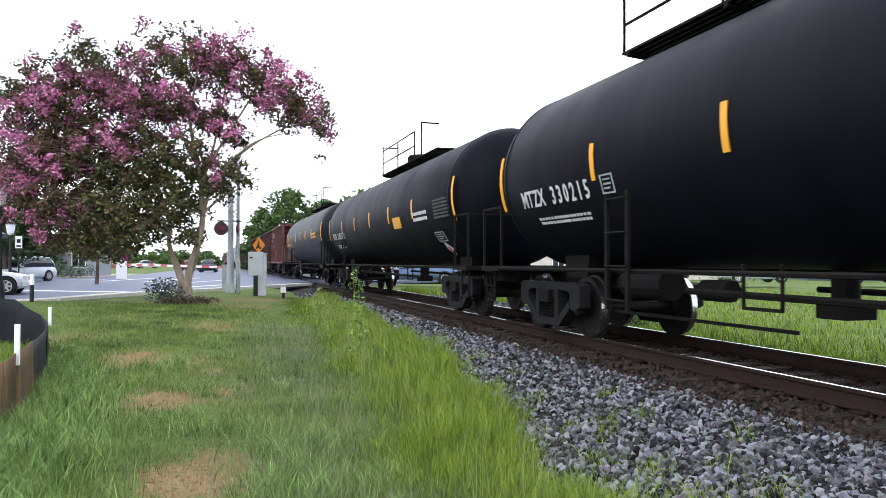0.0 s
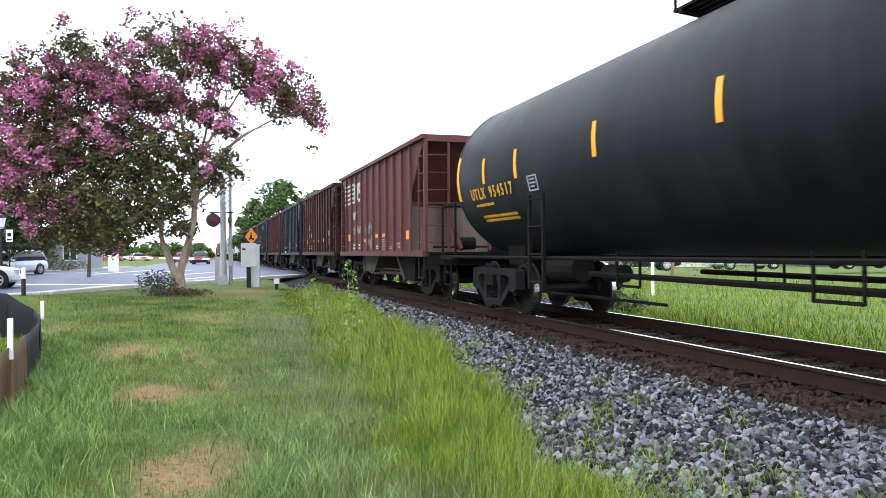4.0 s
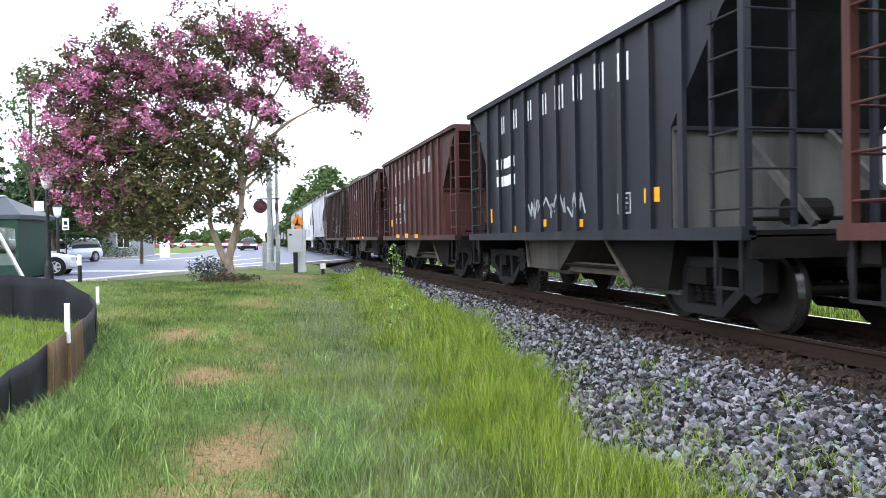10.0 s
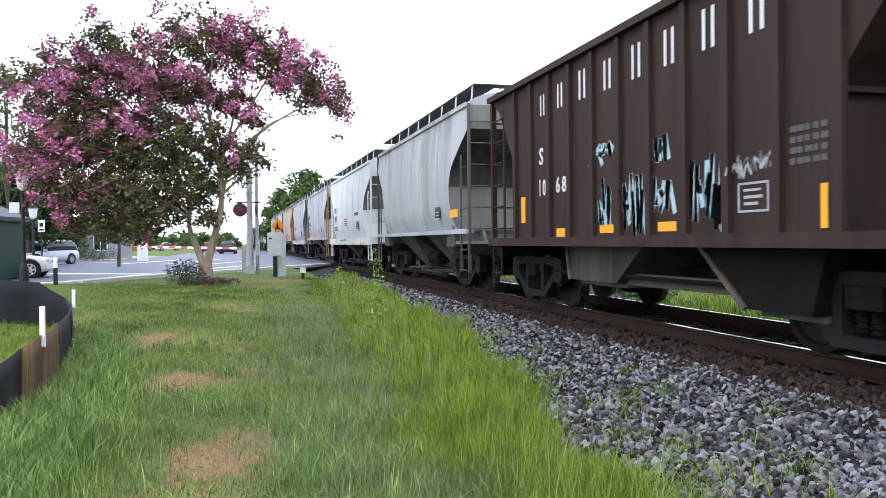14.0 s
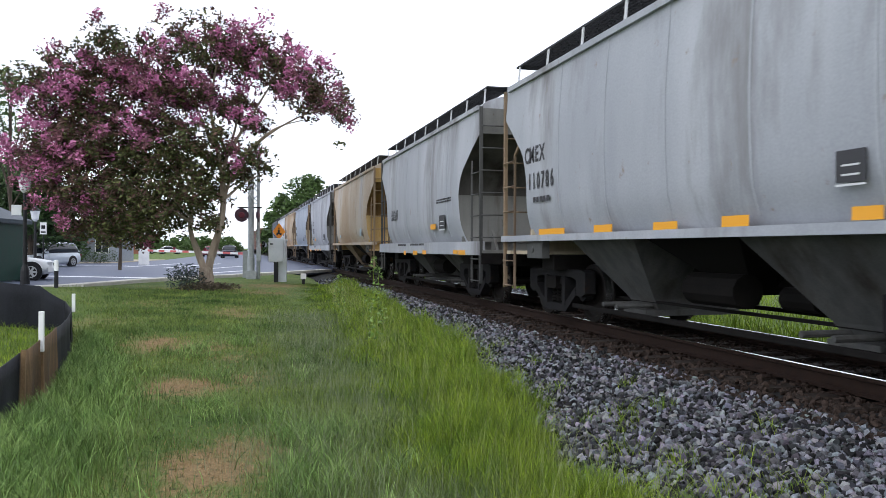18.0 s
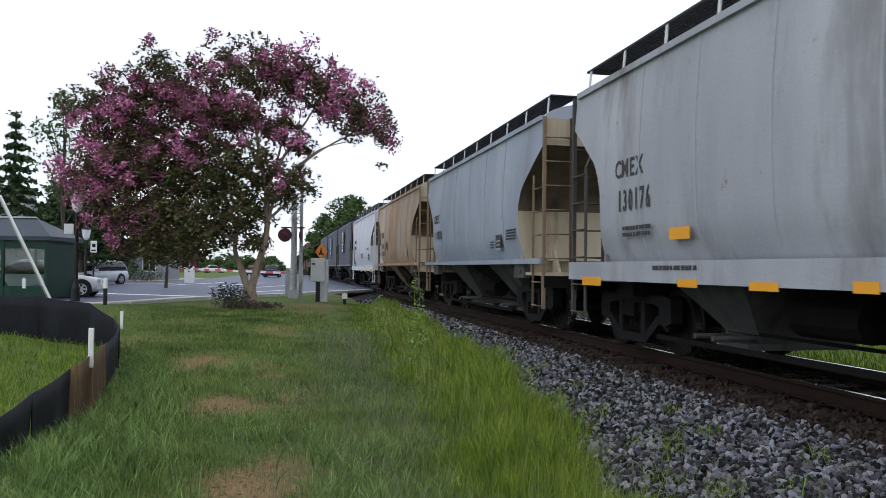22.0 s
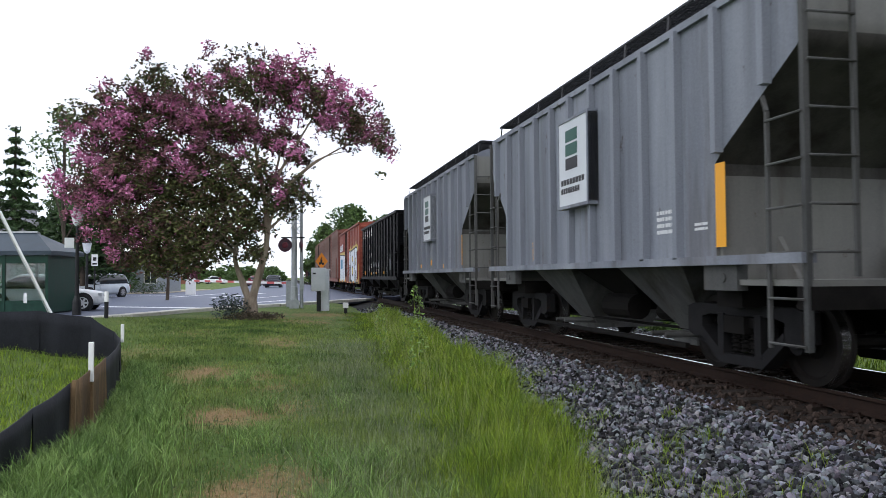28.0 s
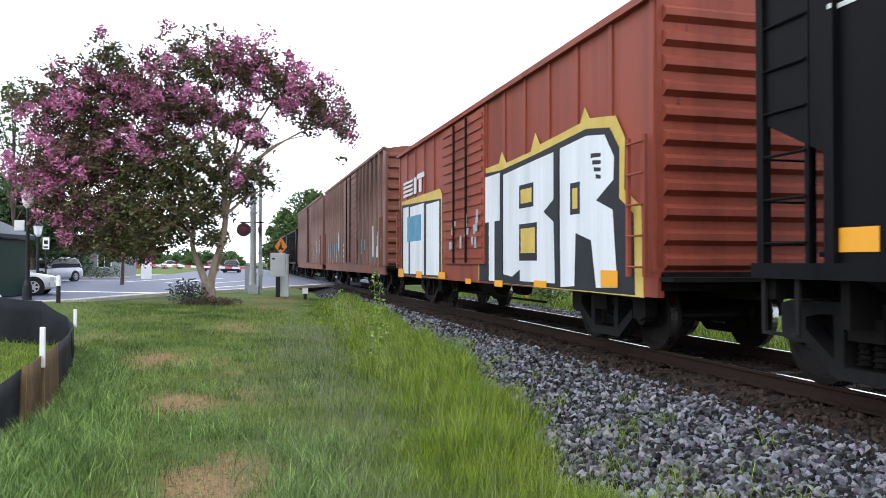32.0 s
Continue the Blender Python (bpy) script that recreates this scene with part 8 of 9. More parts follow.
def crossing_signal():
    z = float(ground_z(0.75, 33))
    c = empty("crossing_signal", pose(0.72, 33, z, 0, 0, -2))
    tagged(c, "galvanised crossing signal mast with a lattice arm and flashers", "crossing signal")
    bm = bmesh.new()
    lathe(bm, [(-0.2, 0.15), (0.9, 0.15), (0.92, 0.13), (4.4, 0.12)], "z", 14)
    part("mast", bm, M_GALV, c)
    bm = bmesh.new()
    lathe(bm, [(-0.2, 0.08), (5.0, 0.07)], "z", 10, (0.30, 0.1, 0))
    part("side_mast", bm, M_GALV, c)
    bm = bmesh.new()
    box(bm, -0.20, 0.20, -0.20, 0.20, -0.05, 0.35)
    part("base_case", bm, M_GALV, c)
    bm = bmesh.new()
    box(bm, 0.22, 0.40, -0.12, 0.12, 0.75, 1.35)
    part("gate_mechanism", bm, M_GALV, c)
    bm = bmesh.new()
    x0, x1, z0, z1 = -0.10, 0.34, 3.15, 4.05
    for x in (x0, x1):
        for y in (-0.25, 0.25):
            beam(bm, (x, y, z0), (x, y, 5.6), 0.04)
    for k in range(6):
        q = z0 + k * 0.42
        for y in (-0.25, 0.25):
            beam(bm, (x0, y, q), (x1, y, q + 0.42), 0.025)
            beam(bm, (x1, y, q), (x0, y, q + 0.42), 0.025)
        beam(bm, (x0, -0.25, q), (x1, -0.25, q), 0.03)
    part("lattice", bm, M_GALV, c)
    bm = bmesh.new()
    beam(bm, (-0.55, 0, 2.98), (0.45, 0, 2.98), 0.06)
    part("flasher_arm", bm, M_BLACK, c)
    for sx, sy, turn in ((-0.38, -0.1, 0), (0.30, -0.1, 86)):
        f = empty("flasher", pose(sx, sy, 2.66, 0, 0, turn))
        f.parent = c
        bm = bmesh.new()
        lathe(bm, [(-0.02, 0.29), (0.0, 0.29), (0.02, 0.2), (0.09, 0.12)], "y", 18)
        part("backplate", bm, M_FLASHER, f)
        bm = bmesh.new()
        lathe(bm, [(-0.05, 0.001), (-0.045, 0.09), (-0.02, 0.13)], "y", 16)
        part("lens", bm, M_RED, f, "dark red signal lens")
    for a in (40, -40):
        bm = bmesh.new()
        v = Vector((math.cos(radians(a)) * 0.42, 0.35 * math.cos(radians(a)), math.sin(radians(a)))) * 0.62
        beam(bm, Vector((-0.05, -0.2, 3.55)) - v, Vector((-0.05, -0.2, 3.55)) + v, 0.02, 0.2, (0, 1, 0))
        part("crossbuck_arm", bm, M_WHITEPAINT, c)
    # lowered gate arm over the street
    g = empty("crossing_gate", pose(0.55, 34.2, z))
    tagged(g, "lowered red and white striped crossing gate arm", "crossing gate")
    a, b = Vector((0.0, 0.0, 1.05)), Vector((-5.2, 9.6, 1.15))
    n = 16
    for k in range(n):
        bm = bmesh.new()
        beam(bm, a.lerp(b, k / n), a.lerp(b, (k + 1) / n), 0.05, 0.10)
        part("stripe", bm, M_WHITEPAINT if k % 2 else M_REDSTENCIL, g, "white stripe" if k % 2 else "red stripe")
    for q in (0.35, 0.65, 0.97):
        p = a.lerp(b, q)
        bm = bmesh.new()
        lathe(bm, [(-0.06, 0.07), (0.06, 0.07)], "y", 12, (p.x, p.y, p.z + 0.14))
        part("gate_lamp", bm, M_RED, g)
    bm = bmesh.new()
    box(bm, -0.15, 0.15, -0.15, 0.15, -0.05, 1.15)
    part("pivot_post", bm, M_GALV, g)
    s = empty("crossing_signal", pose(-6.3, 60, float(ground_z(-6.3, 60))))
    tagged(s, "white crossing signal post on the far side of the street", "crossing signal")
    bm = bmesh.new()
    tube(bm, (0, 0, -0.1), (0, 0, 3.6), 0.09)
    part("mast", bm, M_WHITEPAINT, s)
    for a in (45, -45):
        bm = bmesh.new()
        v = Vector((math.cos(radians(a)), 0, math.sin(radians(a)))) * 0.6
        beam(bm, Vector((0, -0.1, 3.0)) - v, Vector((0, -0.1, 3.0)) + v, 0.03, 0.2, (0, 1, 0))
        part("crossbuck_arm", bm, M_WHITEPAINT, s)
    bm = bmesh.new()
    box(bm, -0.35, 0.35, -0.2, 0.2, 0.0, 1.4)
    part("gate_mechanism", bm, M_WHITEPAINT, s)
    for dx in (-0.35, 0.35):
        bm = bmesh.new()
        lathe(bm, [(-0.1, 0.25), (0.0, 0.25)], "y", 14, (dx, -0.1, 2.3))
        part("flasher", bm, M_BLACK, s)


crossing_signal()


def shelter():
    """Green bus shelter with a hipped roof, glazed sides and a white sign on its corner."""
    z = float(ground_z(-7.3, 30))
    s = empty("bus_shelter", pose(-7.90, 29.5, z, 0, 0, -10))
    tagged(s, "dark green bus shelter with glass panes and a hipped roof", "bus shelter")
    W, D, H = 6.0, 2.4, 2.15
    for x in (0, -1.5, -3.0, -4.5, -6.0):
        for y in (0, D):
            bm = bmesh.new()
            box(bm, x - 0.09, x + 0.01, y - 0.05, y + 0.05, 0, H)
            part("post", bm, M_GREEN, s)
    bm = bmesh.new()
    ov = 0.16
    lo = [bm.verts.new(c) for c in ((-W - ov, -ov, H), (ov, -ov, H), (ov, D + ov, H), (-W - ov, D + ov, H))]
    mid = [bm.verts.new(c) for c in ((-W - ov, -ov, H + 0.14), (ov, -ov, H + 0.14), (ov, D + ov, H + 0.14), (-W - ov, D + ov, H + 0.14))]
    hi = [bm.verts.new(c) for c in ((-W + 0.9, D / 2, H + 0.85), (-1.0, D / 2, H + 0.85))]
    bm.faces.new(lo[::-1])
    for i in range(4):
        bm.faces.new((lo[i], lo[(i + 1) % 4], mid[(i + 1) % 4], mid[i]))
    bm.faces.new((mid[0], mid[1], hi[1], hi[0]))
    bm.faces.new((mid[1], mid[2], hi[1]))
    bm.faces.new((mid[2], mid[3], hi[0], hi[1]))
    bm.faces.new((mid[3], mid[0], hi[0]))
    part("roof", bm, M_GREENROOF, s)
    bm = bmesh.new()
    beam(bm, (-W + 0.9, D / 2, H + 0.88), (-1.0, D / 2, H + 0.88), 0.10, 0.05)
    part("ridge_cap", bm, M_GALV, s)
    for i, x in enumerate((0, -1.5, -3.0, -4.5)):
        for y in (0, D):
            bm = bmesh.new()
            box(bm, x - 1.49, x - 0.10, y - 0.01, y + 0.01, 0.55, H - 0.30)
            part("pane", bm, M_GLASS, s)
        bm = bmesh.new()
        box(bm, x - 1.5, x, -0.03, 0.03, 0.42, 0.54)
        part("rail", bm, M_GREEN, s)
        bm = bmesh.new()
        box(bm, x - 1.5, x, -0.03, 0.03, H - 0.30, H - 0.02)
        part("header_panel", bm, M_GREEN, s)
        bm = bmesh.new()
        box(bm, x - 1.5, x, -0.02, 0.02, 0.05, 0.42)
        part("kick_panel", bm, M_GREEN, s)
    bm = bmesh.new()
    box(bm, -0.06, -0.02, 0.05, D - 0.05, 0.1, H - 0.02)
    part("end_panel", bm, M_GREEN, s)
    bm = bmesh.new()
    box(bm, -5.8, -1.8, 1.6, 2.1, 0.42, 0.48)
    for x in (-5.5, -2.1):
        box(bm, x - 0.05, x + 0.05, 1.65, 2.05, 0, 0.42)
    part("bench", bm, M_WOOD, s)
    for x in (-0.78, -3.1):
        bm = bmesh.new()
        box(bm, x - 0.06, x + 0.06, -0.04, -0.025, 0.45, 0.80)
        part("reflector", bm, M_WHITEPAINT, s, "white reflector plate")


shelter()


def street_lamp(x, y, h, label):
    z = float(ground_z(x, y))
    s = empty("street_lamp", pose(x, y, z))
    tagged(s, label, "street lamp")
    bm = bmesh.new()
    lathe(bm, [(-0.1, 0.16), (0.5, 0.14), (0.7, 0.075), (h, 0.055)], "z", 12)
    part("post", bm, M_BLACK, s)
    bm = bmesh.new()
    lathe(bm, [(h, 0.06), (h + 0.1, 0.15), (h + 0.5, 0.22), (h + 0.52, 0.24)], "z", 10)
    part("globe", bm, M_CASE, s, "white glass lantern")
    bm = bmesh.new()
    lathe(bm, [(h + 0.52, 0.26), (h + 0.68, 0.10), (h + 0.8, 0.02)], "z", 10)
    part("cap", bm, M_BLACK, s)
    return s


shelter_lamp = street_lamp(-6.75, 28.6, 3.1, "black street lamp post with a white lantern beside the shelter")
bm_ = bmesh.new()
box(bm_, -0.40, -0.09, -0.06, -0.03, 2.35, 2.70)
bmesh.ops.bevel(bm_, geom=bm_.edges[:], offset=0.008, segments=1, affect="EDGES")
part("sign_plate", bm_, M_CASE, shelter_lamp, "small pale sign plate")
street_lamp(-9.35, 41.5, 2.55, "black street lamp post with a white lantern")


def small_sign(x, y, z0, z1, w, label, kind="sign"):
    z = float(ground_z(x, y))
    s = empty("street_sign", pose(x, y, z, 0, 0, 5))
    tagged(s, label, kind)
    bm = bmesh.new()
    tube(bm, (0, 0, -0.1), (0, 0, z1 - z), 0.035)
    part("post", bm, M_BLACK, s)
    bm = bmesh.new()
    box(bm, -w / 2, w / 2, -0.05, -0.035, z0 - z, z1 - z)
    part("panel", bm, M_WHITEPAINT, s)
    for name, half, low, high in (("symbol", 0.28, 0.45, 0.75), ("writing_bar", 0.35, 0.12, 0.25)):
        bm = bmesh.new()
        box(bm, -w * half, w * half, -0.056, -0.051, z0 - z + (z1 - z0) * low, z0 - z + (z1 - z0) * high)
        part(name, bm, M_BLACK, s)


small_sign(-9.2, 42.5, 1.8, 2.4, 0.30, "small white traffic sign on a black post")


def bollard():
    z = float(ground_z(-4.75, 24.6))
    s = empty("bollard", pose(-4.98, 24.6, z))
    tagged(s, "dark bollard with a white band at the lawn's edge", "bollard")
    bm = bmesh.new()
    lathe(bm, [(-0.1, 0.06), (0.52, 0.06)], "z", 10)
    part("post", bm, M_BLACK, s)
    bm = bmesh.new()
    lathe(bm, [(0.52, 0.062), (0.82, 0.062), (0.84, 0.001)], "z", 10)
    part("band", bm, M_WHITEPAINT, s)


bollard()
guy = empty("guy_guard", pose(0, 0, 0))
tagged(guy, "white plastic guard on a slanting guy wire", "guy wire")
bm_ = bmesh.new()
tube(bm_, (-5.50, 17.1, 2.55), (-4.50, 17.4, 0.25), 0.028)
part("guard", bm_, M_WHITEPAINT, guy)
bm_ = bmesh.new()
tube(bm_, (-8.5, 16.2, 9.4), (-4.44, 17.42, 0.0), 0.008, n=5)
part("wire", bm_, M_GALV, guy)
bm_ = bmesh.new()
tube(bm_, (-4.50, 17.4, 0.30), (-4.38, 17.44, -0.25), 0.02)
part("anchor_rod", bm_, M_GALV, guy)


def silt_fence():
    """Black silt fabric hung between stakes, muddy near the bend, with white painted stakes."""
    f = empty("silt_fence")
    tagged(f, "sagging black silt fence on wooden stakes, stained with mud", "fence")
    run = [(-2.7, 3.0), (-2.36, 5.0), (-2.2, 6.6), (-2.15, 7.6), (-2.08, 8.6), (-2.06, 9.4), (-2.15, 10.6), (-2.30, 11.9), (-2.52, 13.4), (-2.79, 15.0), (-3.1, 16.1), (-3.55, 16.15), (-4.4, 15.9), (-5.6, 15.5), (-7.4, 14.9), (-9.5, 14.4)]
    top = [-0.10, -0.10, -0.09, 0.0, 0.09, 0.14, 0.15, 0.12, 0.09, 0.07, 0.12, 0.42, 0.56, 0.60, 0.60, 0.58]
    r = random.Random(9)
    for i, ((x0, y0), (x1, y1)) in enumerate(zip(run, run[1:])):
        bm = bmesh.new()
        n = 10
        cols = []
        for j in range(n + 1):
            q = j / n
            x, y = x0 + (x1 - x0) * q, y0 + (y1 - y0) * q
            zb = float(ground_z(x, y)) - 0.08
            zt = top[i] + (top[i + 1] - top[i]) * q - 0.018 * math.sin(math.pi * q)
            wv = 0.03 * math.sin(9 * q + i) + r.uniform(-0.008, 0.008)
            nx, ny = (y1 - y0), -(x1 - x0)
            ln = math.hypot(nx, ny)
            cols.append([bm.verts.new((x + nx / ln * (wv * (1 - k / 4) + o), y + ny / ln * (wv * (1 - k / 4) + o), zb + (zt - zb) * k / 4)) for o in (0.0, 0.012) for k in range(5)])
        for a, b in zip(cols, cols[1:]):
            for k in range(4):
                bm.faces.new((a[k], b[k], b[k + 1], a[k + 1]))
                bm.faces.new((a[5 + k], a[6 + k], b[6 + k], b[5 + k]))
            bm.faces.new((a[4], b[4], b[9], a[9]))
        part("fabric", bm, M_FABRICBROWN if i in (4, 5) else M_FABRIC, f, "brown muddy fabric" if i in (4, 5) else "", smooth=True)
    for i, (x, y) in list(enumerate(run))[4:6]:
        z = float(ground_z(x, y))
        bm = bmesh.new()
        beam(bm, (x + 0.03, y, z - 0.2), (x + 0.03 + r.uniform(-0.02, 0.02), y, top[i] + 0.03), 0.04)
        part("stake", bm, M_WOOD, f)
    for x, y, t in ((-2.10, 9.42, 0.50), (-2.80, 15.0, 0.38)):
        bm = bmesh.new()
        box(bm, x + 0.03, x + 0.085, y - 0.06, y - 0.02, 0.0, t - 0.05)
        bmesh.ops.bevel(bm, geom=bm.edges[:], offset=0.006, segments=1, affect="EDGES")
        part("painted_stake", bm, M_WHITEPAINT, f, "white painted stake")


silt_fence()


def car_shape(name, x, y, yaw, paint, label, length=4.4, width=1.75, height=1.5, wagon=False):
    """A parked passenger car: lofted body, glasshouse, wheels, lamps."""
    z = max(float(ground_z(x, y)), -0.10)
    c = empty(name, pose(x, y, z, 0, 0, yaw))
    tagged(c, label, "car")
    h, L, w = height, length, width / 2
    tail = 0.90 if wagon else 0.86

    def loft(sections):
        """A rounded hull through sections (x, low, high, half width, half width at the top)."""
        bm = bmesh.new()
        rings = []
        for px, lo, hi, a, b in sections:
            d = (hi - lo) * 0.22
            half = [(a * 0.90, lo), (a, lo + d), (a * 1.0, lo + (hi - lo) * 0.55), (b + (a - b) * 0.25, hi - d * 0.5), (b * 0.86, hi), (b * 0.4, hi + 0.015)]
            rings.append([bm.verts.new((px, q, z_)) for q, z_ in half] + [bm.verts.new((px, -q, z_)) for q, z_ in half[::-1]])
        n = len(rings[0])
        for p, q in zip(rings, rings[1:]):
            for k in range(n):
                bm.faces.new((p[k], q[k], q[(k + 1) % n], p[(k + 1) % n]))
        bm.faces.new(rings[0])
        bm.faces.new(rings[-1][::-1])
        bmesh.ops.recalc_face_normals(bm, faces=bm.faces[:])
        return bm

    hull = [(L * 0.50, 0.34, 0.56, w * 0.72, w * 0.60), (L * 0.485, 0.26, 0.66, w * 0.86, w * 0.76), (L * 0.44, 0.22, 0.74, w * 0.95, w * 0.84), (L * 0.36, 0.20, 0.80, w * 0.99, w * 0.88), (L * 0.24, 0.20, 0.87, w, w * 0.90),
            (0.0, 0.20, 0.92, w, w * 0.92), (-L * 0.28, 0.20, 0.94, w, w * 0.92), (-L * 0.42, 0.22, tail + 0.06, w * 0.98, w * 0.88), (-L * 0.48, 0.27, tail, w * 0.90, w * 0.80), (-L * 0.50, 0.36, tail - 0.2, w * 0.80, w * 0.68)]
    part("body", loft(hull), paint, c, smooth=True)
    back = -L * 0.46 if wagon else -L * 0.34
    mid = -L * 0.38 if wagon else -L * 0.16
    cab = [(L * 0.25, 0.80, 0.88, w * 0.84, w * 0.78), (L * 0.16, 0.80, 0.88 + (h - 0.88) * 0.5, w * 0.87, w * 0.74), (L * 0.07, 0.80, h - 0.07, w * 0.89, w * 0.70), (-L * 0.04, 0.80, h - 0.01, w * 0.90, w * 0.70),
           (mid, 0.80, h - 0.02, w * 0.90, w * 0.70), ((mid + back) / 2, 0.80, h - (0.10 if wagon else 0.20), w * 0.88, w * 0.70), (back, 0.80, 0.95, w * 0.84, w * 0.72)]
    part("glasshouse", loft(cab), M_DARKGLASS, c, "dark tinted windows", smooth=True)
    bm = bmesh.new()
    top = [(L * 0.06, h - 0.075), (-L * 0.04, h - 0.005), (mid, h - 0.012), ((mid + back) / 2, h - (0.10 if wagon else 0.20))]
    rows = [[bm.verts.new((px, q * w, pz + dz)) for q, dz in ((-0.66, -0.03), (-0.40, 0.03), (0.0, 0.035), (0.40, 0.03), (0.66, -0.03))] for px, pz in top]
    for p, q in zip(rows, rows[1:]):
        for k in range(4):
            bm.faces.new((p[k], p[k + 1], q[k + 1], q[k]))
    for sd in (-1, 1):
        for px0, pz0, px1, pz1 in ((L * 0.25, 0.86, L * 0.06, h - 0.08), (-L * 0.05, 0.90, -L * 0.06, h - 0.02), (back, 0.92, (mid + back) / 2, h - (0.12 if wagon else 0.22))):
            beam(bm, (px0, sd * w * 0.86, pz0), (px1, sd * w * 0.69, pz1), 0.055)
        beam(bm, (L * 0.06, sd * w * 0.685, h - 0.085), (mid, sd * w * 0.685, h - 0.05), 0.05)
    part("roof", bm, paint, c)
    for px in (L * 0.345, -L * 0.30):
        for sd in (-1, 1):
            bm = bmesh.new()
            lathe(bm, [(sd * (w - 0.20), 0.39), (sd * (w + 0.004), 0.385), (sd * (w + 0.004), 0.20)], "y", 22, (px, 0, 0.33))
            part("wheel_arch", bm, M_BLACK, c)
    for px in (L * 0.345, -L * 0.30):
        for sd in (-1, 1):
            wh = empty("wheel", pose(px, sd * (w - 0.07), 0.32))
            wh.parent = c
            bm = bmesh.new()
            lathe(bm, [(-0.10, 0.20), (-0.10, 0.30), (-0.07, 0.325), (0.07, 0.325), (0.10, 0.30), (0.10, 0.20)], "y", 20)
            part("tyre", bm, M_BLACK, wh)
            bm = bmesh.new()
            for k in range(6):
                a = k * math.tau / 6
                beam(bm, (0, sd * 0.10, 0), (0.20 * math.cos(a), sd * 0.105, 0.20 * math.sin(a)), 0.075, 0.02, (0, 1, 0))
            lathe(bm, [(sd * 0.095, 0.185), (sd * 0.108, 0.19), (sd * 0.108, 0.22), (sd * 0.09, 0.225)], "y", 18)
            lathe(bm, [(sd * 0.09, 0.05), (sd * 0.115, 0.05), (sd * 0.118, 0.01)], "y", 10)
            part("rim", bm, M_RIMALLOY, wh)
    for sd in (-1, 1):
        bm = bmesh.new()
        box(bm, L / 2 - 0.16, L / 2 - 0.005, min(sd * (w - 0.14), sd * (w - 0.46)), max(sd * (w - 0.14), sd * (w - 0.46)), 0.56, 0.70)
        part("headlight", bm, M_CASE, c)
        bm = bmesh.new()
        box(bm, -L / 2 - 0.01, -L / 2 + 0.10, min(sd * (w - 0.10), sd * (w - 0.32)), max(sd * (w - 0.10), sd * (w - 0.32)), 0.60, 0.80)
        part("tail_light", bm, M_RED, c)
        bm = bmesh.new()
        box(bm, L * 0.20, L * 0.24, min(sd * (w + 0.02), sd * (w + 0.16)), max(sd * (w + 0.02), sd * (w + 0.16)), 0.88, 1.0)
        part("mirror", bm, paint, c)
    for px, way in ((L / 2, 1), (-L / 2, -1)):
        bm = bmesh.new()
        ring = [(px - way * 0.16, -w * 0.92), (px + way * 0.01, -w * 0.72), (px + way * 0.04, 0), (px + way * 0.01, w * 0.72), (px - way * 0.16, w * 0.92)]
        for p, q in zip(ring, ring[1:]):
            beam(bm, (*p, 0.40), (*q, 0.40), 0.06, 0.16)
        part("bumper", bm, paint, c)
    bm = bmesh.new()
    box(bm, L / 2 - 0.03, L / 2 + 0.012, -0.42, 0.42, 0.55, 0.66)
    part("grille", bm, M_BLACK, c)


M_RIMALLOY = plain("alloy_wheel", (0.55, 0.56, 0.58), 0.35, 0.8)
M_SILVER = surface("silver_car_paint", (0.55, 0.60, 0.66), (0.62, 0.67, 0.72), 2, 0.3, 0.1, 0, 40)
M_WHITECAR = surface("white_car_paint", (0.76, 0.77, 0.78), (0.80, 0.81, 0.82), 2, 0.3, 0, 0, 40)
M_DARKCAR = surface("dark_blue_car_paint", (0.012, 0.016, 0.028), (0.02, 0.025, 0.04), 2, 0.3, 0.2, 0, 40)
M_BLUECAR = surface("blue_grey_car_paint", (0.09, 0.14, 0.24), (0.13, 0.19, 0.30), 2, 0.35, 0.3, 0, 40)
car_shape("parked_car", -11.5, 53.7, -119, M_SILVER, "silver station wagon parked across the street", 4.6, 1.8, 1.55, True)
car_shape("parked_car", -8.95, 32.8, 3, M_WHITECAR, "white saloon car standing behind the bus shelter", 4.5, 1.75, 1.42)
car_shape("parked_car", -0.40, 96, 86, M_DARKCAR, "dark car driving away on the far street", 4.5, 1.8, 1.5)
car_shape("parked_car", -2.9, 112, 80, M_RED, "red car on the far street", 4.4, 1.8, 1.45)
car_shape("parked_car", -12.0, 158, 20, M_WHITECAR, "white car parked far off", 4.4, 1.8, 1.5)
car_shape("parked_car", -17.5, 166, 10, M_RED, "red car parked far off", 4.4, 1.8, 1.5)
car_shape("parked_car", 11.9, 44.5, 168, M_BLUECAR, "blue-grey estate car parked beyond the railway", 4.9, 1.85, 1.6, True)
car_shape("parked_car", 26.0, 42, 160, M_DARKCAR, "dark car parked beyond the field", 4.5, 1.8, 1.5)
car_shape("parked_car", 33.0, 41, 170, M_SILVER, "silver car parked beyond the field", 4.5, 1.8, 1.5)
car_shape("parked_car", 39.5, 38, 165, M_WHITECAR, "white car parked beyond the field", 4.5, 1.8, 1.5)
car_shape("parked_car", 47.0, 36, 165, M_BLUECAR, "blue car parked beyond the field", 4.5, 1.8, 1.5)

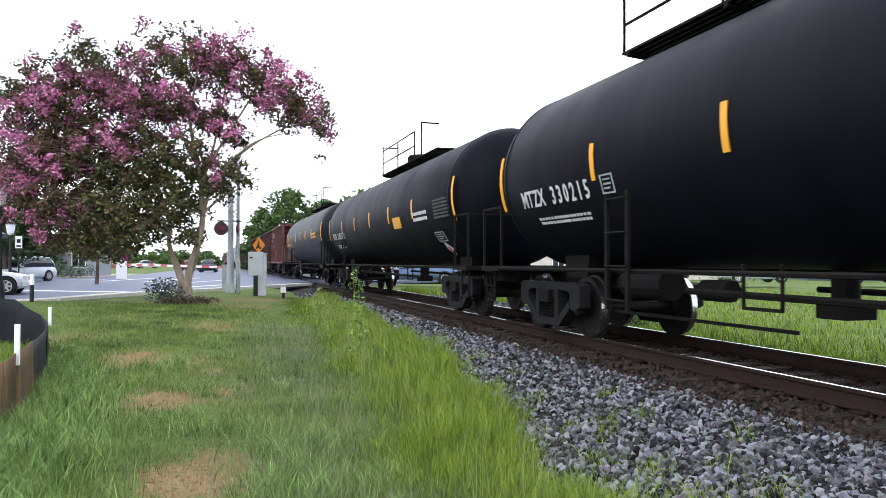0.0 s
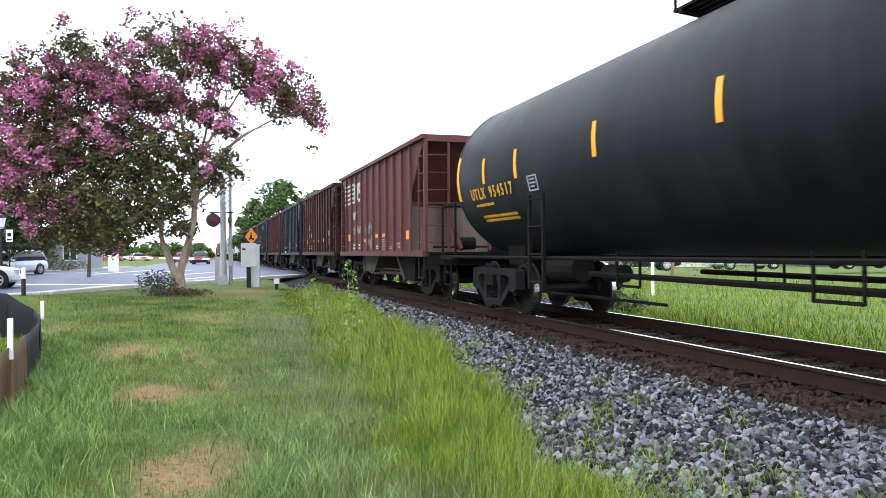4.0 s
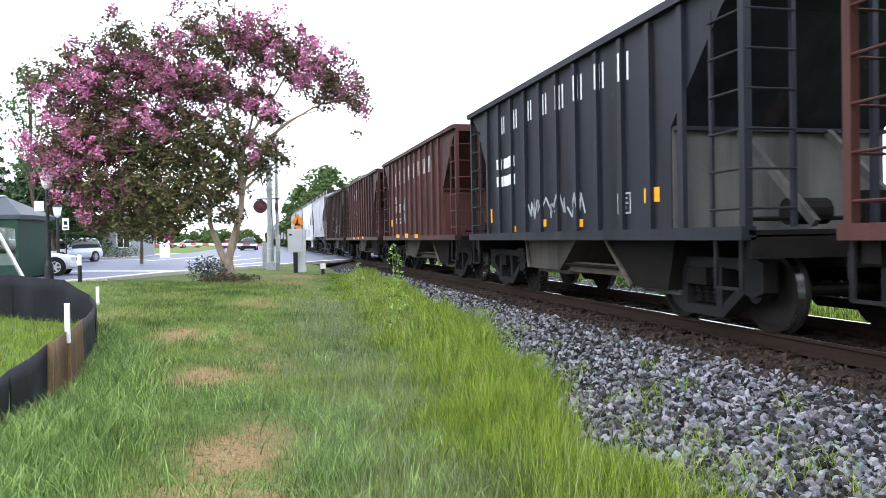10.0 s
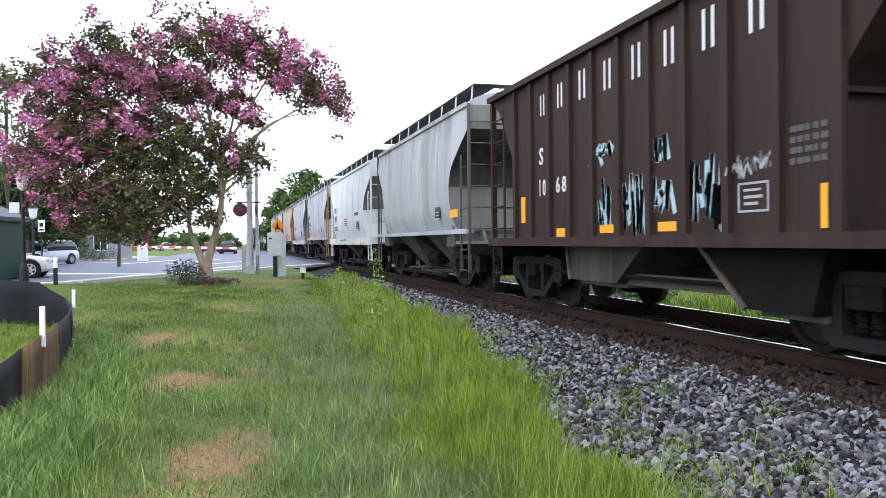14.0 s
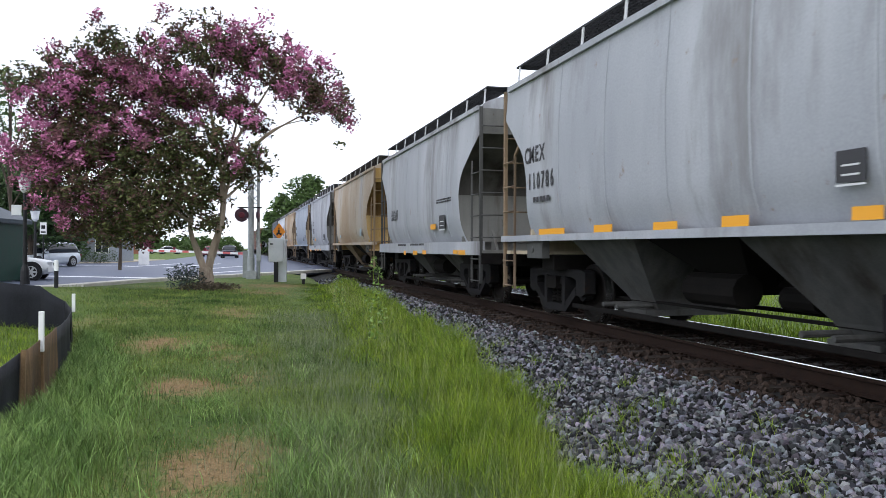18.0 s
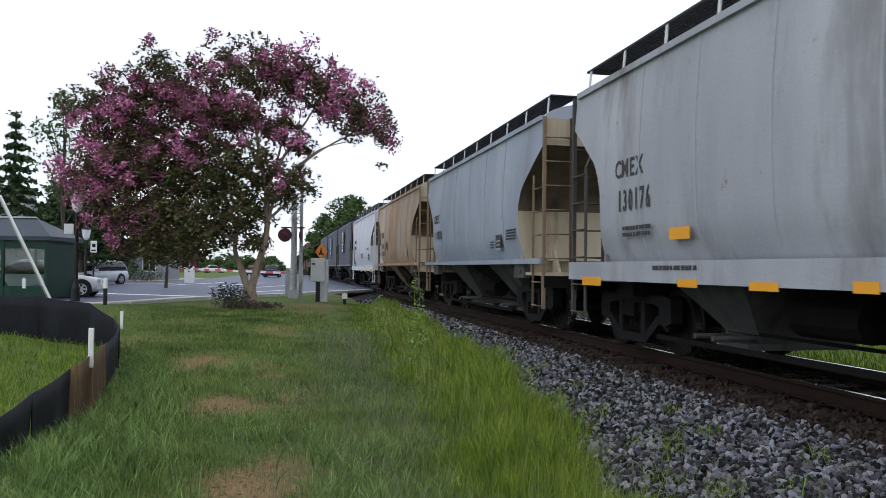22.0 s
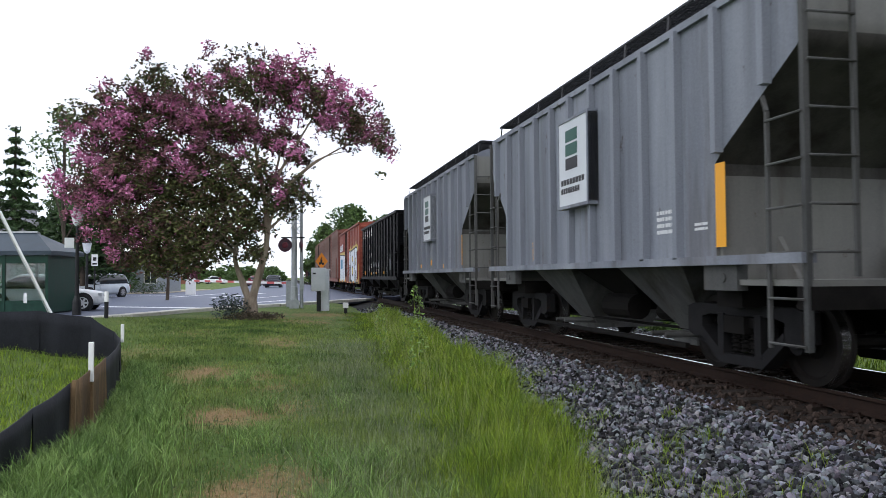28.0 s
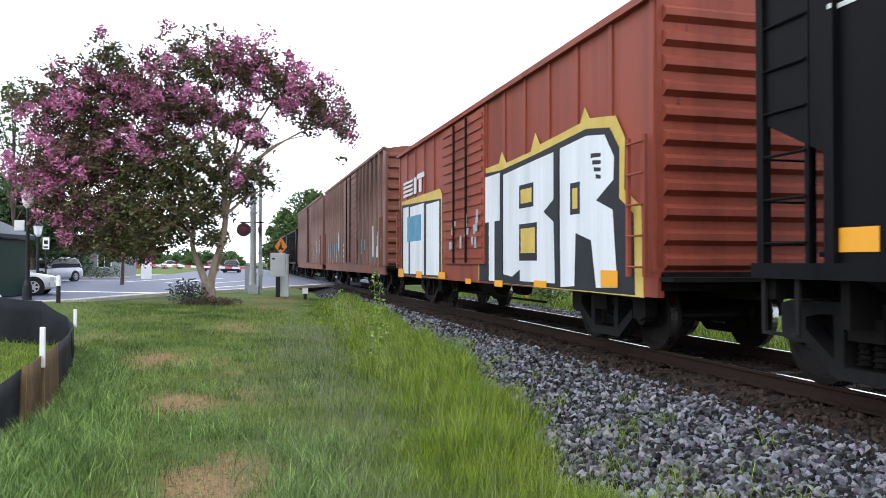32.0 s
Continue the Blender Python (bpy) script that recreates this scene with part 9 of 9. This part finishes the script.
# ================= buildings and distance =================
M_WALLGREY = surface("grey_siding", (0.22, 0.25, 0.28), (0.30, 0.33, 0.36), 3, 0.8, 0, 0.003, 40, (1, 1, 6))
M_WALLCREAM = surface("cream_siding", (0.50, 0.47, 0.40), (0.60, 0.57, 0.50), 3, 0.8, 0, 0.003, 40)
M_BRICK = surface("red_brick_far", (0.22, 0.09, 0.06), (0.30, 0.13, 0.09), 6, 0.85, 0, 0.004, 60)
M_ROOFGREY = surface("grey_shingle", (0.13, 0.13, 0.14), (0.20, 0.20, 0.21), 6, 0.85, 0, 0.006, 40)


def house(x, y, w, d, h, yaw, wall, label, ridge=1.6, bays=4, kind="house"):
    z = float(ground_z(x, y)) - 0.05
    b = empty("house", pose(x, y, z, 0, 0, yaw))
    tagged(b, label, kind)
    bm = bmesh.new()
    box(bm, -w / 2, w / 2, -d / 2, d / 2, 0, h)
    part("wall", bm, wall, b)
    bm = bmesh.new()
    o = 0.4
    for sx in (-1, 1):
        pass
    slab_pts = [(-d / 2 - o, h - 0.05), (d / 2 + o, h - 0.05), (d / 2 + o, h + 0.08), (0, h + ridge), (-d / 2 - o, h + 0.08)]
    slab(bm, slab_pts, -w / 2 - o, w / 2 + o)
    part("roof", bm, M_ROOFGREY, b)
    for k in range(bays):
        px = -w / 2 + w * (k + 0.5) / bays
        if k == bays // 2:
            bm = bmesh.new()
            box(bm, px - 0.5, px + 0.5, -d / 2 - 0.05, -d / 2 + 0.02, 0, 2.1)
            part("door", bm, M_GREEN, b)
            continue
        win = empty("window", pose(px, -d / 2, 0.9))
        win.parent = b
        bm = bmesh.new()
        for q in ((-0.55, -0.48, 0, 1.3), (0.48, 0.55, 0, 1.3), (-0.55, 0.55, -0.06, 0.02), (-0.55, 0.55, 1.28, 1.36), (-0.03, 0.03, 0, 1.3)):
            box(bm, q[0], q[1], -0.06, 0.02, q[2], q[3])
        part("window_frame", bm, M_WHITEPAINT, win)
        bm = bmesh.new()
        box(bm, -0.5, 0.5, -0.03, 0.01, 0, 1.3)
        part("pane", bm, M_DARKGLASS, win)


broad_tree("broad_tree", -14.5, 67, 5.0, 3.6, "dark green tree behind the parked station wagon", M_GREENLEAF, 61, 0.25, 14, 420, (0.15, 0.32), 0.8)
house(-13.5, 72, 9, 6, 2.7, -6, M_WALLGREY, "low grey house behind the street", 1.0)
house(-27.5, 74, 12, 8, 5.0, 10, M_WALLCREAM, "cream house behind the conifers", 2.5)
house(-20.0, 262, 30, 12, 2.4, -4, M_WALLCREAM, "long pale low building far down the street", 0.3, 9, "building")
house(-32, 165, 30, 14, 4.5, 8, M_BRICK, "long red brick building far down the street", 0.8, 9, "building")
house(34, 66, 22, 9, 3.6, -18, M_WALLCREAM, "long pale building beyond the field", 0.9, 7, "building")
house(58, 52, 18, 9, 3.4, -32, M_GREENROOF, "low green-grey building beyond the field", 0.8, 6, "building")
house(20, 78, 10, 7, 3.0, -10, M_BRICK, "brick house beyond the crossing", 1.4, 4)
tower = empty("church_tower", pose(-38, 104, -0.2, 0, 0, 8))
tagged(tower, "white church tower beyond the trees", "tower")
bm_ = bmesh.new()
box(bm_, -1.3, 1.3, -1.3, 1.3, 0, 9.6)
part("wall", bm_, M_WHITEPAINT, tower)
bm_ = bmesh.new()
tube(bm_, (0, 0, 9.6), (0, 0, 11.6), 1.7, 0.02, 4)
part("roof", bm_, M_ROOFGREY, tower)
bm_ = bmesh.new()
box(bm_, -0.4, 0.4, -1.36, -1.28, 6.6, 8.6)
part("louvre", bm_, M_ROOFGREY, tower)

k_ = 0
for x, y, h_, sp in ((-70, 150, 11, 7), (-52, 140, 9, 6), (-44, 175, 10, 7), (-20, 200, 3.6, 5), (-8, 215, 3.2, 5), (-14, 230, 3.4, 6), (-2, 240, 3.4, 6), (12, 190, 10, 7), (26, 150, 11, 7), (40, 120, 11, 7), (54, 105, 12, 8), (70, 92, 12, 8), (88, 78, 12, 8), (106, 66, 12, 8), (130, 50, 12, 8), (20, 105, 11, 6), (30, 96, 10, 6), (-28, 92, 10, 5), (-34, 84, 9, 5), (-46, 96, 11, 6), (-62, 100, 12, 7)):
    broad_tree("distant_tree", x, y, h_, sp, "distant green tree on the horizon", M_MIDLEAF if x > -25 else M_GREENLEAF, 100 + k_, 0.10, 12, 260, (0.3, 0.7), 0.75, -0.2)
    k_ += 1


def field_things():
    h = empty("fire_hydrant", pose(12.9, 33.2, float(ground_z(12.9, 33.2))))
    tagged(h, "yellow fire hydrant in the rough grass", "hydrant")
    bm = bmesh.new()
    lathe(bm, [(-0.1, 0.16), (0.05, 0.16), (0.06, 0.11), (0.55, 0.11), (0.58, 0.14), (0.66, 0.12), (0.76, 0.04), (0.78, 0.001)], "z", 14)
    part("barrel", bm, M_YELLOW, h)
    for sx in (-1, 1):
        bm = bmesh.new()
        tube(bm, (0, 0, 0.45), (sx * 0.2, 0, 0.45), 0.06, n=10)
        part("nozzle", bm, M_YELLOW, h)
    s = empty("notice_frame", pose(12.6, 34.5, float(ground_z(12.6, 34.5))))
    tagged(s, "white framed notice board on two black posts", "notice board")
    bm = bmesh.new()
    for x in (-0.8, 0.8):
        box(bm, x - 0.04, x + 0.04, -0.04, 0.04, -0.1, 1.5)
    part("post", bm, M_BLACK, s)
    bm = bmesh.new()
    box(bm, -0.8, 0.8, -0.03, 0.03, 0.9, 1.6)
    part("panel", bm, M_WHITEPAINT, s)
    for x, y, hh in ((15.5, 36, 2.6), (24.5, 36.5, 7.0), (6.3 + 9, 24, 1.6)):
        p = empty("utility_pole", pose(x, y, float(ground_z(x, y)), 0, 3 if hh > 5 else 0, 0))
        tagged(p, "leaning wooden utility pole" if hh > 5 else "pale marker post beyond the track", "pole")
        bm = bmesh.new()
        tube(bm, (0, 0, -0.2), (0, 0, hh), 0.10 if hh > 5 else 0.06, n=10)
        part("pole", bm, M_WOOD if hh > 5 else M_WHITEPAINT, p)
    g = empty("stone_pile")
    tagged(g, "pile of spare ballast beyond the track", "ballast pile", "", "stuff")
    r = np.random.RandomState(8)
    n = 2600
    xs, ys = r.uniform(8.6, 10.6, n), r.uniform(17, 33, n)
    v, f = scatter(rock_templates(4, 4), xs, ys, np.interp(xs, [8.6, 10.6], [-0.33, -0.42]), r.uniform(0.03, 0.07, n), 4)
    joined("stones", v, f, M_STONE, g)
    w = empty("switch_marker", pose(2.55, 29.2, float(ground_z(2.55, 29.2))))
    tagged(w, "small white marker by the track", "marker")
    bm = bmesh.new()
    box(bm, -0.10, 0.10, -0.05, 0.05, 0.22, 0.42)
    part("panel", bm, M_WHITEPAINT, w)
    bm = bmesh.new()
    box(bm, -0.06, 0.06, -0.04, 0.04, -0.1, 0.22)
    part("post", bm, M_BLACK, w)


field_things()

# ================= grass and stones =================
M_BLADE = surface("grass_blade", (0.048, 0.098, 0.020), (0.178, 0.234, 0.053), 1.1, 0.6, 0, 0, 9, (1, 1, 1), None, 1, 1, 0.25, 0.6)
M_TUFT = leafy("long_grass_blade", (0.085, 0.165, 0.036), (0.225, 0.325, 0.095), 0.6, 0.6)
M_TALL = leafy("tall_grass_blade", (0.080, 0.152, 0.012), (0.222, 0.300, 0.026), 0.65, 0.6)
M_SEED = leafy("seed_head", (0.20, 0.25, 0.08), (0.30, 0.33, 0.13), 0.35, 0.7)
M_HAZE = leafy("seeding_grass_blade", (0.13, 0.16, 0.085), (0.23, 0.26, 0.15), 0.4, 0.8)
M_DRY = leafy("dry_grass_blade", (0.235, 0.158, 0.072), (0.37, 0.265, 0.135), 0.4, 0.8)


def blades(x, y, z, h, w, lean, seed, segs=3):
    """Bent, tapering blades of grass."""
    r = np.random.RandomState(seed)
    n = len(x)
    a = r.uniform(0, math.tau, n)
    side = np.stack([np.cos(a), np.sin(a), 0 * a], -1)
    b = r.uniform(0, math.tau, n)
    bend = np.stack([np.cos(b), np.sin(b), 0 * b], -1) * (lean * r.uniform(0.2, 1.0, n))[:, None]
    root = np.stack([x, y, z], -1)
    cols = []
    for k in range(segs):
        t = k / segs
        c = root + bend * (t ** 2 * h)[:, None] + np.stack([0 * h, 0 * h, h * (t - 0.18 * t * t * lean)], -1)
        ww = (w * (1 - 0.75 * t))[:, None]
        cols += [c - side * ww, c + side * ww]
    cols.append(root + bend * h[:, None] + np.stack([0 * h, 0 * h, h * (1 - 0.18 * lean)], -1))
    v = np.stack(cols, 1).reshape(-1, 3)
    m = 2 * segs + 1
    i = np.arange(n)[:, None] * m
    tris = []
    for k in range(segs - 1):
        tris += [[2 * k, 2 * k + 1, 2 * k + 3], [2 * k, 2 * k + 3, 2 * k + 2]]
    tris.append([2 * segs - 2, 2 * segs - 1, 2 * segs])
    f = (i[:, :, None] + np.array(tris)[None]).reshape(-1, 3)
    return v, f


def wear_at(x, y):
    w = np.zeros(len(x))
    for px, py, rx, ry, k in WORN:
        w = np.maximum(w, k * np.exp(-((x - px) / rx) ** 2 - ((y - py) / ry) ** 2))
    return w


def stuff(name, v, f, material, label, category):
    ob = new(name, mesh_from(name, v.tolist(), f.tolist(), material))
    return tagged(ob, label, category, "", "stuff")


def build_grass():
    r = np.random.RandomState(17)
    # the lawn
    n = 150000
    y = 3.2 + 23.0 * r.uniform(0, 1, n) ** 2.0
    x = r.uniform(-2.6, 1.6, n) - 0.12 * (y - 4) * r.uniform(0, 1, n) ** 2 * 1.0
    keep = (r.uniform(0, 1, n) > wear_at(x, y) * 1.1)
    x, y = x[keep], y[keep]
    far = np.clip(y / 10, 0.7, 2.2)
    v, f = blades(x, y, ground_z(x, y) - 0.005, r.uniform(0.03, 0.09, len(x)) * (1 + 0.5 * (np.sin(x * 2.1) * np.sin(y * 1.7) > 0.2)), r.uniform(0.002, 0.0042, len(x)) * far, r.uniform(0.3, 1.0, len(x)), 2, 2)
    stuff("lawn_grass", v, f, M_BLADE, "short mown green lawn grass", "grass")
    # dead grass on the worn patches
    n = 16000
    k = r.randint(0, len(WORN), n)
    c = np.array([q[:4] for q in WORN])[k]
    x, y = c[:, 0] + r.normal(size=n) * c[:, 2] * 0.8, c[:, 1] + r.normal(size=n) * c[:, 3] * 0.8
    v, f = blades(x, y, ground_z(x, y) - 0.005, r.uniform(0.02, 0.06, n), r.uniform(0.002, 0.004, n), r.uniform(0.8, 1.6, n), 3, 2)
    stuff("dry_grass", v, f, M_DRY, "dead straw-coloured grass on the worn patches", "grass")
    # longer tufts by the silt fence
    n = 26000
    y = 3.2 + 12 * r.uniform(0, 1, n) ** 1.3
    x = np.interp(y, [3, 5, 9.4, 15], [-2.55, -2.25, -1.95, -2.6]) + np.abs(r.normal(size=n)) * np.interp(y, [3, 7, 15], [0.75, 0.5, 0.2])
    v, f = blades(x, y, ground_z(x, y) - 0.01, r.uniform(0.10, 0.34, n) * np.interp(y, [3, 8, 15], [1.15, 1.0, 0.6]), r.uniform(0.003, 0.006, n), r.uniform(0.5, 1.4, n), 4)
    stuff("fence_side_grass", v, f, M_TUFT, "longer green grass along the silt fence", "grass")
    # grass inside the fence
    n = 30000
    y = 5 + 11 * r.uniform(0, 1, n)
    x = np.interp(y, [3, 5, 9.4, 15], [-2.6, -2.45, -2.15, -2.9]) - 5.5 * r.uniform(0, 1, n)
    v, f = blades(x, y, ground_z(x, y) - 0.01, r.uniform(0.05, 0.20, n), r.uniform(0.003, 0.006, n), r.uniform(0.4, 1.2, n), 5, 2)
    stuff("enclosed_grass", v, f, M_TALL, "yellow-green grass behind the silt fence", "grass")
    # tall strip beside the ballast
    n = 90000
    y = 3.0 + 27 * r.uniform(0, 1, n) ** 1.5
    q = r.beta(1.7, 1.3, n)
    lo, hi = np.interp(y, [3, 5, 9, 18, 30], [0.15, 0.3, 0.45, 0.8, 2.2]), np.interp(y, [3, 5, 8, 13, 20, 30], [2.4, 2.55, 3.0, 3.5, 3.9, 4.3])
    x = lo + (hi - lo) * q + 0.12 * np.sin(y * 1.9) + 0.09 * np.sin(y * 5.3 + 1)
    hh = np.interp(q, [0, 0.25, 0.5, 0.75, 0.92, 1.0], [0.05, 0.10, 0.24, 0.50, 0.62, 0.30]) * r.uniform(0.55, 1.12, n) * np.interp(y, [3, 6, 12, 30], [0.85, 1.0, 1.1, 0.8])
    hh *= 0.8 + 0.3 * np.sin(x * 3.1 + y * 1.3) * np.sin(y * 2.2)
    fz = np.maximum(ground_z(x, y), np.where(x > 2.4, bed_z(x), -9)) - 0.02
    low = q + 0.10 * np.sin(y * 2.3) + r.normal(size=n) * 0.10 < 0.5
    hh = hh * np.where(low, 0.8, 1.0)
    v, f = blades(x[low], y[low], fz[low], hh[low], (r.uniform(0.002, 0.0045, n) * np.clip(y / 8, 0.8, 2.5))[low], r.uniform(0.4, 1.4, n)[low], 16, 4)
    stuff("rough_grass", v, f, M_BLADE, "rough green grass between the lawn and the ballast", "grass")
    x, y, fz, hh = x[~low], y[~low], fz[~low], hh[~low]
    n = len(x)
    v, f = blades(x, y, fz, hh, r.uniform(0.002, 0.0045, n) * np.clip(y / 8, 0.8, 2.5), r.uniform(0.3, 1.2, n), 6, 4)
    stuff("tall_grass", v, f, M_TALL, "tall bright green grass along the edge of the ballast", "grass")
    # seed heads over it
    n = 1500
    y = 3.4 + 22 * r.uniform(0, 1, n) ** 1.4
    lo, hi = np.interp(y, [3, 5, 9, 18, 30], [1.4, 1.6, 1.9, 2.4, 3.2]), np.interp(y, [3, 5, 8, 13, 20, 30], [2.3, 2.4, 2.7, 3.1, 3.5, 4.0])
    x = lo + (hi - lo) * r.uniform(0, 1, n)
    v, f = blades(x, y, ground_z(x, y), r.uniform(0.35, 0.8, n), r.uniform(0.0012, 0.0022, n) * np.clip(y / 8, 0.8, 2.5), r.uniform(0.2, 0.7, n), 7, 4)
    stuff("grass_seed_heads", v, f, M_SEED, "pale seed stalks standing over the tall grass", "grass")
    # a haze of pale seed stalks on the lawn side
    n = 6500
    y = 4.2 + 14 * r.uniform(0, 1, n) ** 1.5
    x = np.interp(y, [4, 6, 10, 18], [0.75, 0.85, 1.1, 1.7]) + r.normal(size=n) * 0.55 + 0.3 * np.sin(y * 1.7)
    v, f = blades(x, y, ground_z(x, y), r.uniform(0.12, 0.42, n), r.uniform(0.001, 0.0018, n) * np.clip(y / 7, 0.8, 2.5), r.uniform(0.4, 1.2, n), 14, 3)
    stuff("seeding_grass", v, f, M_HAZE, "fine grey-green seeding grass at the edge of the lawn", "grass")
    # rank tufts here and there
    cx, cy = r.uniform(-2.0, 1.3, 55), 3.8 + 12 * r.uniform(0, 1, 55) ** 1.4
    cx[:14], cy[:14] = r.uniform(0.35, 1.3, 14), r.uniform(4.0, 7.5, 14)
    cx[14:30], cy[14:30] = r.uniform(-2.1, -1.1, 16), r.uniform(4.0, 8.0, 16)
    n = 9000
    k = r.randint(0, 55, n)
    x, y = cx[k] + r.normal(size=n) * 0.13, cy[k] + r.normal(size=n) * 0.15
    v, f = blades(x, y, ground_z(x, y) - 0.01, r.uniform(0.08, 0.30, n), r.uniform(0.002, 0.005, n), r.uniform(0.6, 1.6, n), 15, 4)
    stuff("grass_tufts", v, f, M_TUFT, "rank green tufts standing out of the lawn", "grass")
    # weeds that come up through the stones
    n = 2600
    cx, cy = r.uniform(2.4, 4.2, 60), 3.5 + 14 * r.uniform(0, 1, 60) ** 1.5
    cx[:6], cy[:6] = [2.75, 2.6, 3.0, 2.5, 2.9, 3.3], [4.3, 4.6, 5.4, 5.0, 4.1, 6.0]
    k = r.randint(0, 60, n)
    x, y = cx[k] + r.normal(size=n) * 0.08, cy[k] + r.normal(size=n) * 0.08
    v, f = blades(x, y, bed_z(x) - 0.01, r.uniform(0.05, 0.26, n), r.uniform(0.002, 0.005, n), r.uniform(0.5, 1.5, n), 8, 3)
    stuff("ballast_weed", v, f, M_TALL, "small green weeds growing through the ballast", "weeds")
    # rough grass beyond the track
    n = 60000
    x, y = 9.2 + 22 * r.uniform(0, 1, n) ** 1.6, -2 + 40 * r.uniform(0, 1, n)
    keep = ~((x < 10.9) & (y > 16.5) & (y < 33.5))
    x, y = x[keep], y[keep]
    v, f = blades(x, y, ground_z(x, y) - 0.02, r.uniform(0.10, 0.40, len(x)) * np.interp(x, [9, 14, 30], [1.1, 0.7, 0.5]), r.uniform(0.006, 0.014, len(x)), r.uniform(0.3, 1.0, len(x)), 9, 2)
    stuff("field_grass", v, f, M_TALL, "rough yellow-green grass beyond the railway", "grass")


build_grass()


def tall_weed(x, y, h, seed):
    """A branching weed stalk with small leaves."""
    z = float(ground_z(x, y))
    w = empty("tall_weed", pose(x, y, z))
    tagged(w, "tall leafy weed standing above the grass", "weed", "weeds in the grass")
    r = np.random.RandomState(seed)
    bm = bmesh.new()
    limb(bm, [(0, 0, -0.05), (0.03, 0.02, h * 0.5), (0.0, 0.05, h)], 0.008, 0.003, 5)
    part("stalk", bm, M_TALL, w)
    t = r.uniform(0.25, 1.0, 90)
    a = r.uniform(0, math.tau, 90)
    ln = 0.13 * (1.15 - t) * h + 0.02
    c = np.stack([np.cos(a) * ln, np.sin(a) * ln, t * h], -1)
    v, f = leaf_cloud(c, r.uniform(0.018, 0.045, 90), seed)
    joined("foliage", v, f, M_TUFT, w)


for i, (x, y, h) in enumerate(((2.35, 13.2, 1.55), (2.5, 13.5, 1.35), (2.1, 11.6, 1.0), (2.2, 16.5, 1.1))):
    tall_weed(x, y, h, 70 + i)


def build_stones():
    r = np.random.RandomState(23)
    tmpl = rock_templates(7, 12)
    # the 300 nearest stones, each by itself
    meshes = []
    for k, (tv, tf) in enumerate(tmpl):
        meshes.append(mesh_from("stone", tv.tolist(), tf.tolist(), M_STONEPART))
    for i in range(300):
        x, y = r.uniform(2.55, 3.7), r.uniform(3.6, 5.2)
        s = r.uniform(0.022, 0.052)
        o = part("stone", meshes[i % 7], M_STONEPART, bed)
        o.matrix_basis = pose(x, y, float(bed_z(x)) + s * 0.5, *r.uniform(0, 360, 3)) @ Matrix.Scale(s, 4)
    n = 42000
    y = 3.0 + 32 * r.uniform(0, 1, n) ** 1.9
    x = 2.3 + 2.5 * r.uniform(0, 1, n) ** 0.9
    keep = (x > np.interp(y, [3, 8, 16, 35], [2.35, 2.6, 3.1, 3.6]) + r.uniform(-0.25, 0.15, n))
    x, y = x[keep], y[keep]
    s = r.uniform(0.02, 0.052, len(x)) * np.clip(y / 14, 1, 1.6)
    v, f = scatter(tmpl, x, y, bed_z(x) + s * r.uniform(0.0, 0.7, len(x)), s, 5)
    o = joined("loose_stones", v, f, M_STONE, bed)
    o["kind"] = "stuff"
    n = 26000
    x, y = 4.62 + 4.4 * r.uniform(0, 1, n) ** 1.5, 1 + 36 * r.uniform(0, 1, n) ** 1.4
    s = r.uniform(0.025, 0.05, n)
    v, f = scatter(tmpl, x, y, np.maximum(bed_z(x), np.where((x > 4.95) & (x < 7.6), -0.215, -1)) + s * r.uniform(-0.1, 0.6, n), s, 6)
    o = joined("crib_stones", v, f, M_STONEDIRTY, bed)
    o["kind"] = "stuff"


M_STONEDIRTY = surface("oily_ballast", (0.022, 0.015, 0.012), (0.046, 0.032, 0.025), 20, 0.9, 0, 0.003, 120, (1, 1, 1), None, 1, 1, 0.2, 0.4)
build_stones()


def motions():
    """The train rolls by; its wheels turn while they are near."""
    for car, *_ in CARS:
        y0 = car.matrix_basis.translation.y
        walk(car, [(t, pose(TRACK_X, y0 - d, 0)) for t, d in RUN])
    grid = np.arange(0.0, 32.001, 0.0667)
    runs = np.interp(grid, RUN_T, RUN_D)
    for wheel, off, s in WHEELS:
        yy = s - runs
        near = np.where((yy < 26) & (yy > 0))[0]
        if not len(near):
            continue
        rows, first = [], near[0]
        ks = list(near)
        if ks[0] > 0:
            rows.append((0.0, pose(0, off, 0.457)))
        for k in ks:
            rows.append((float(grid[k]), pose(0, off, 0.457, math.degrees((runs[k] - runs[first]) / 0.457))))
        if ks[-1] < len(grid) - 1:
            rows.append((32.0, pose(0, off, 0.457, math.degrees((runs[ks[-1]] - runs[first]) / 0.457))))
        walk(wheel, rows)


motions()
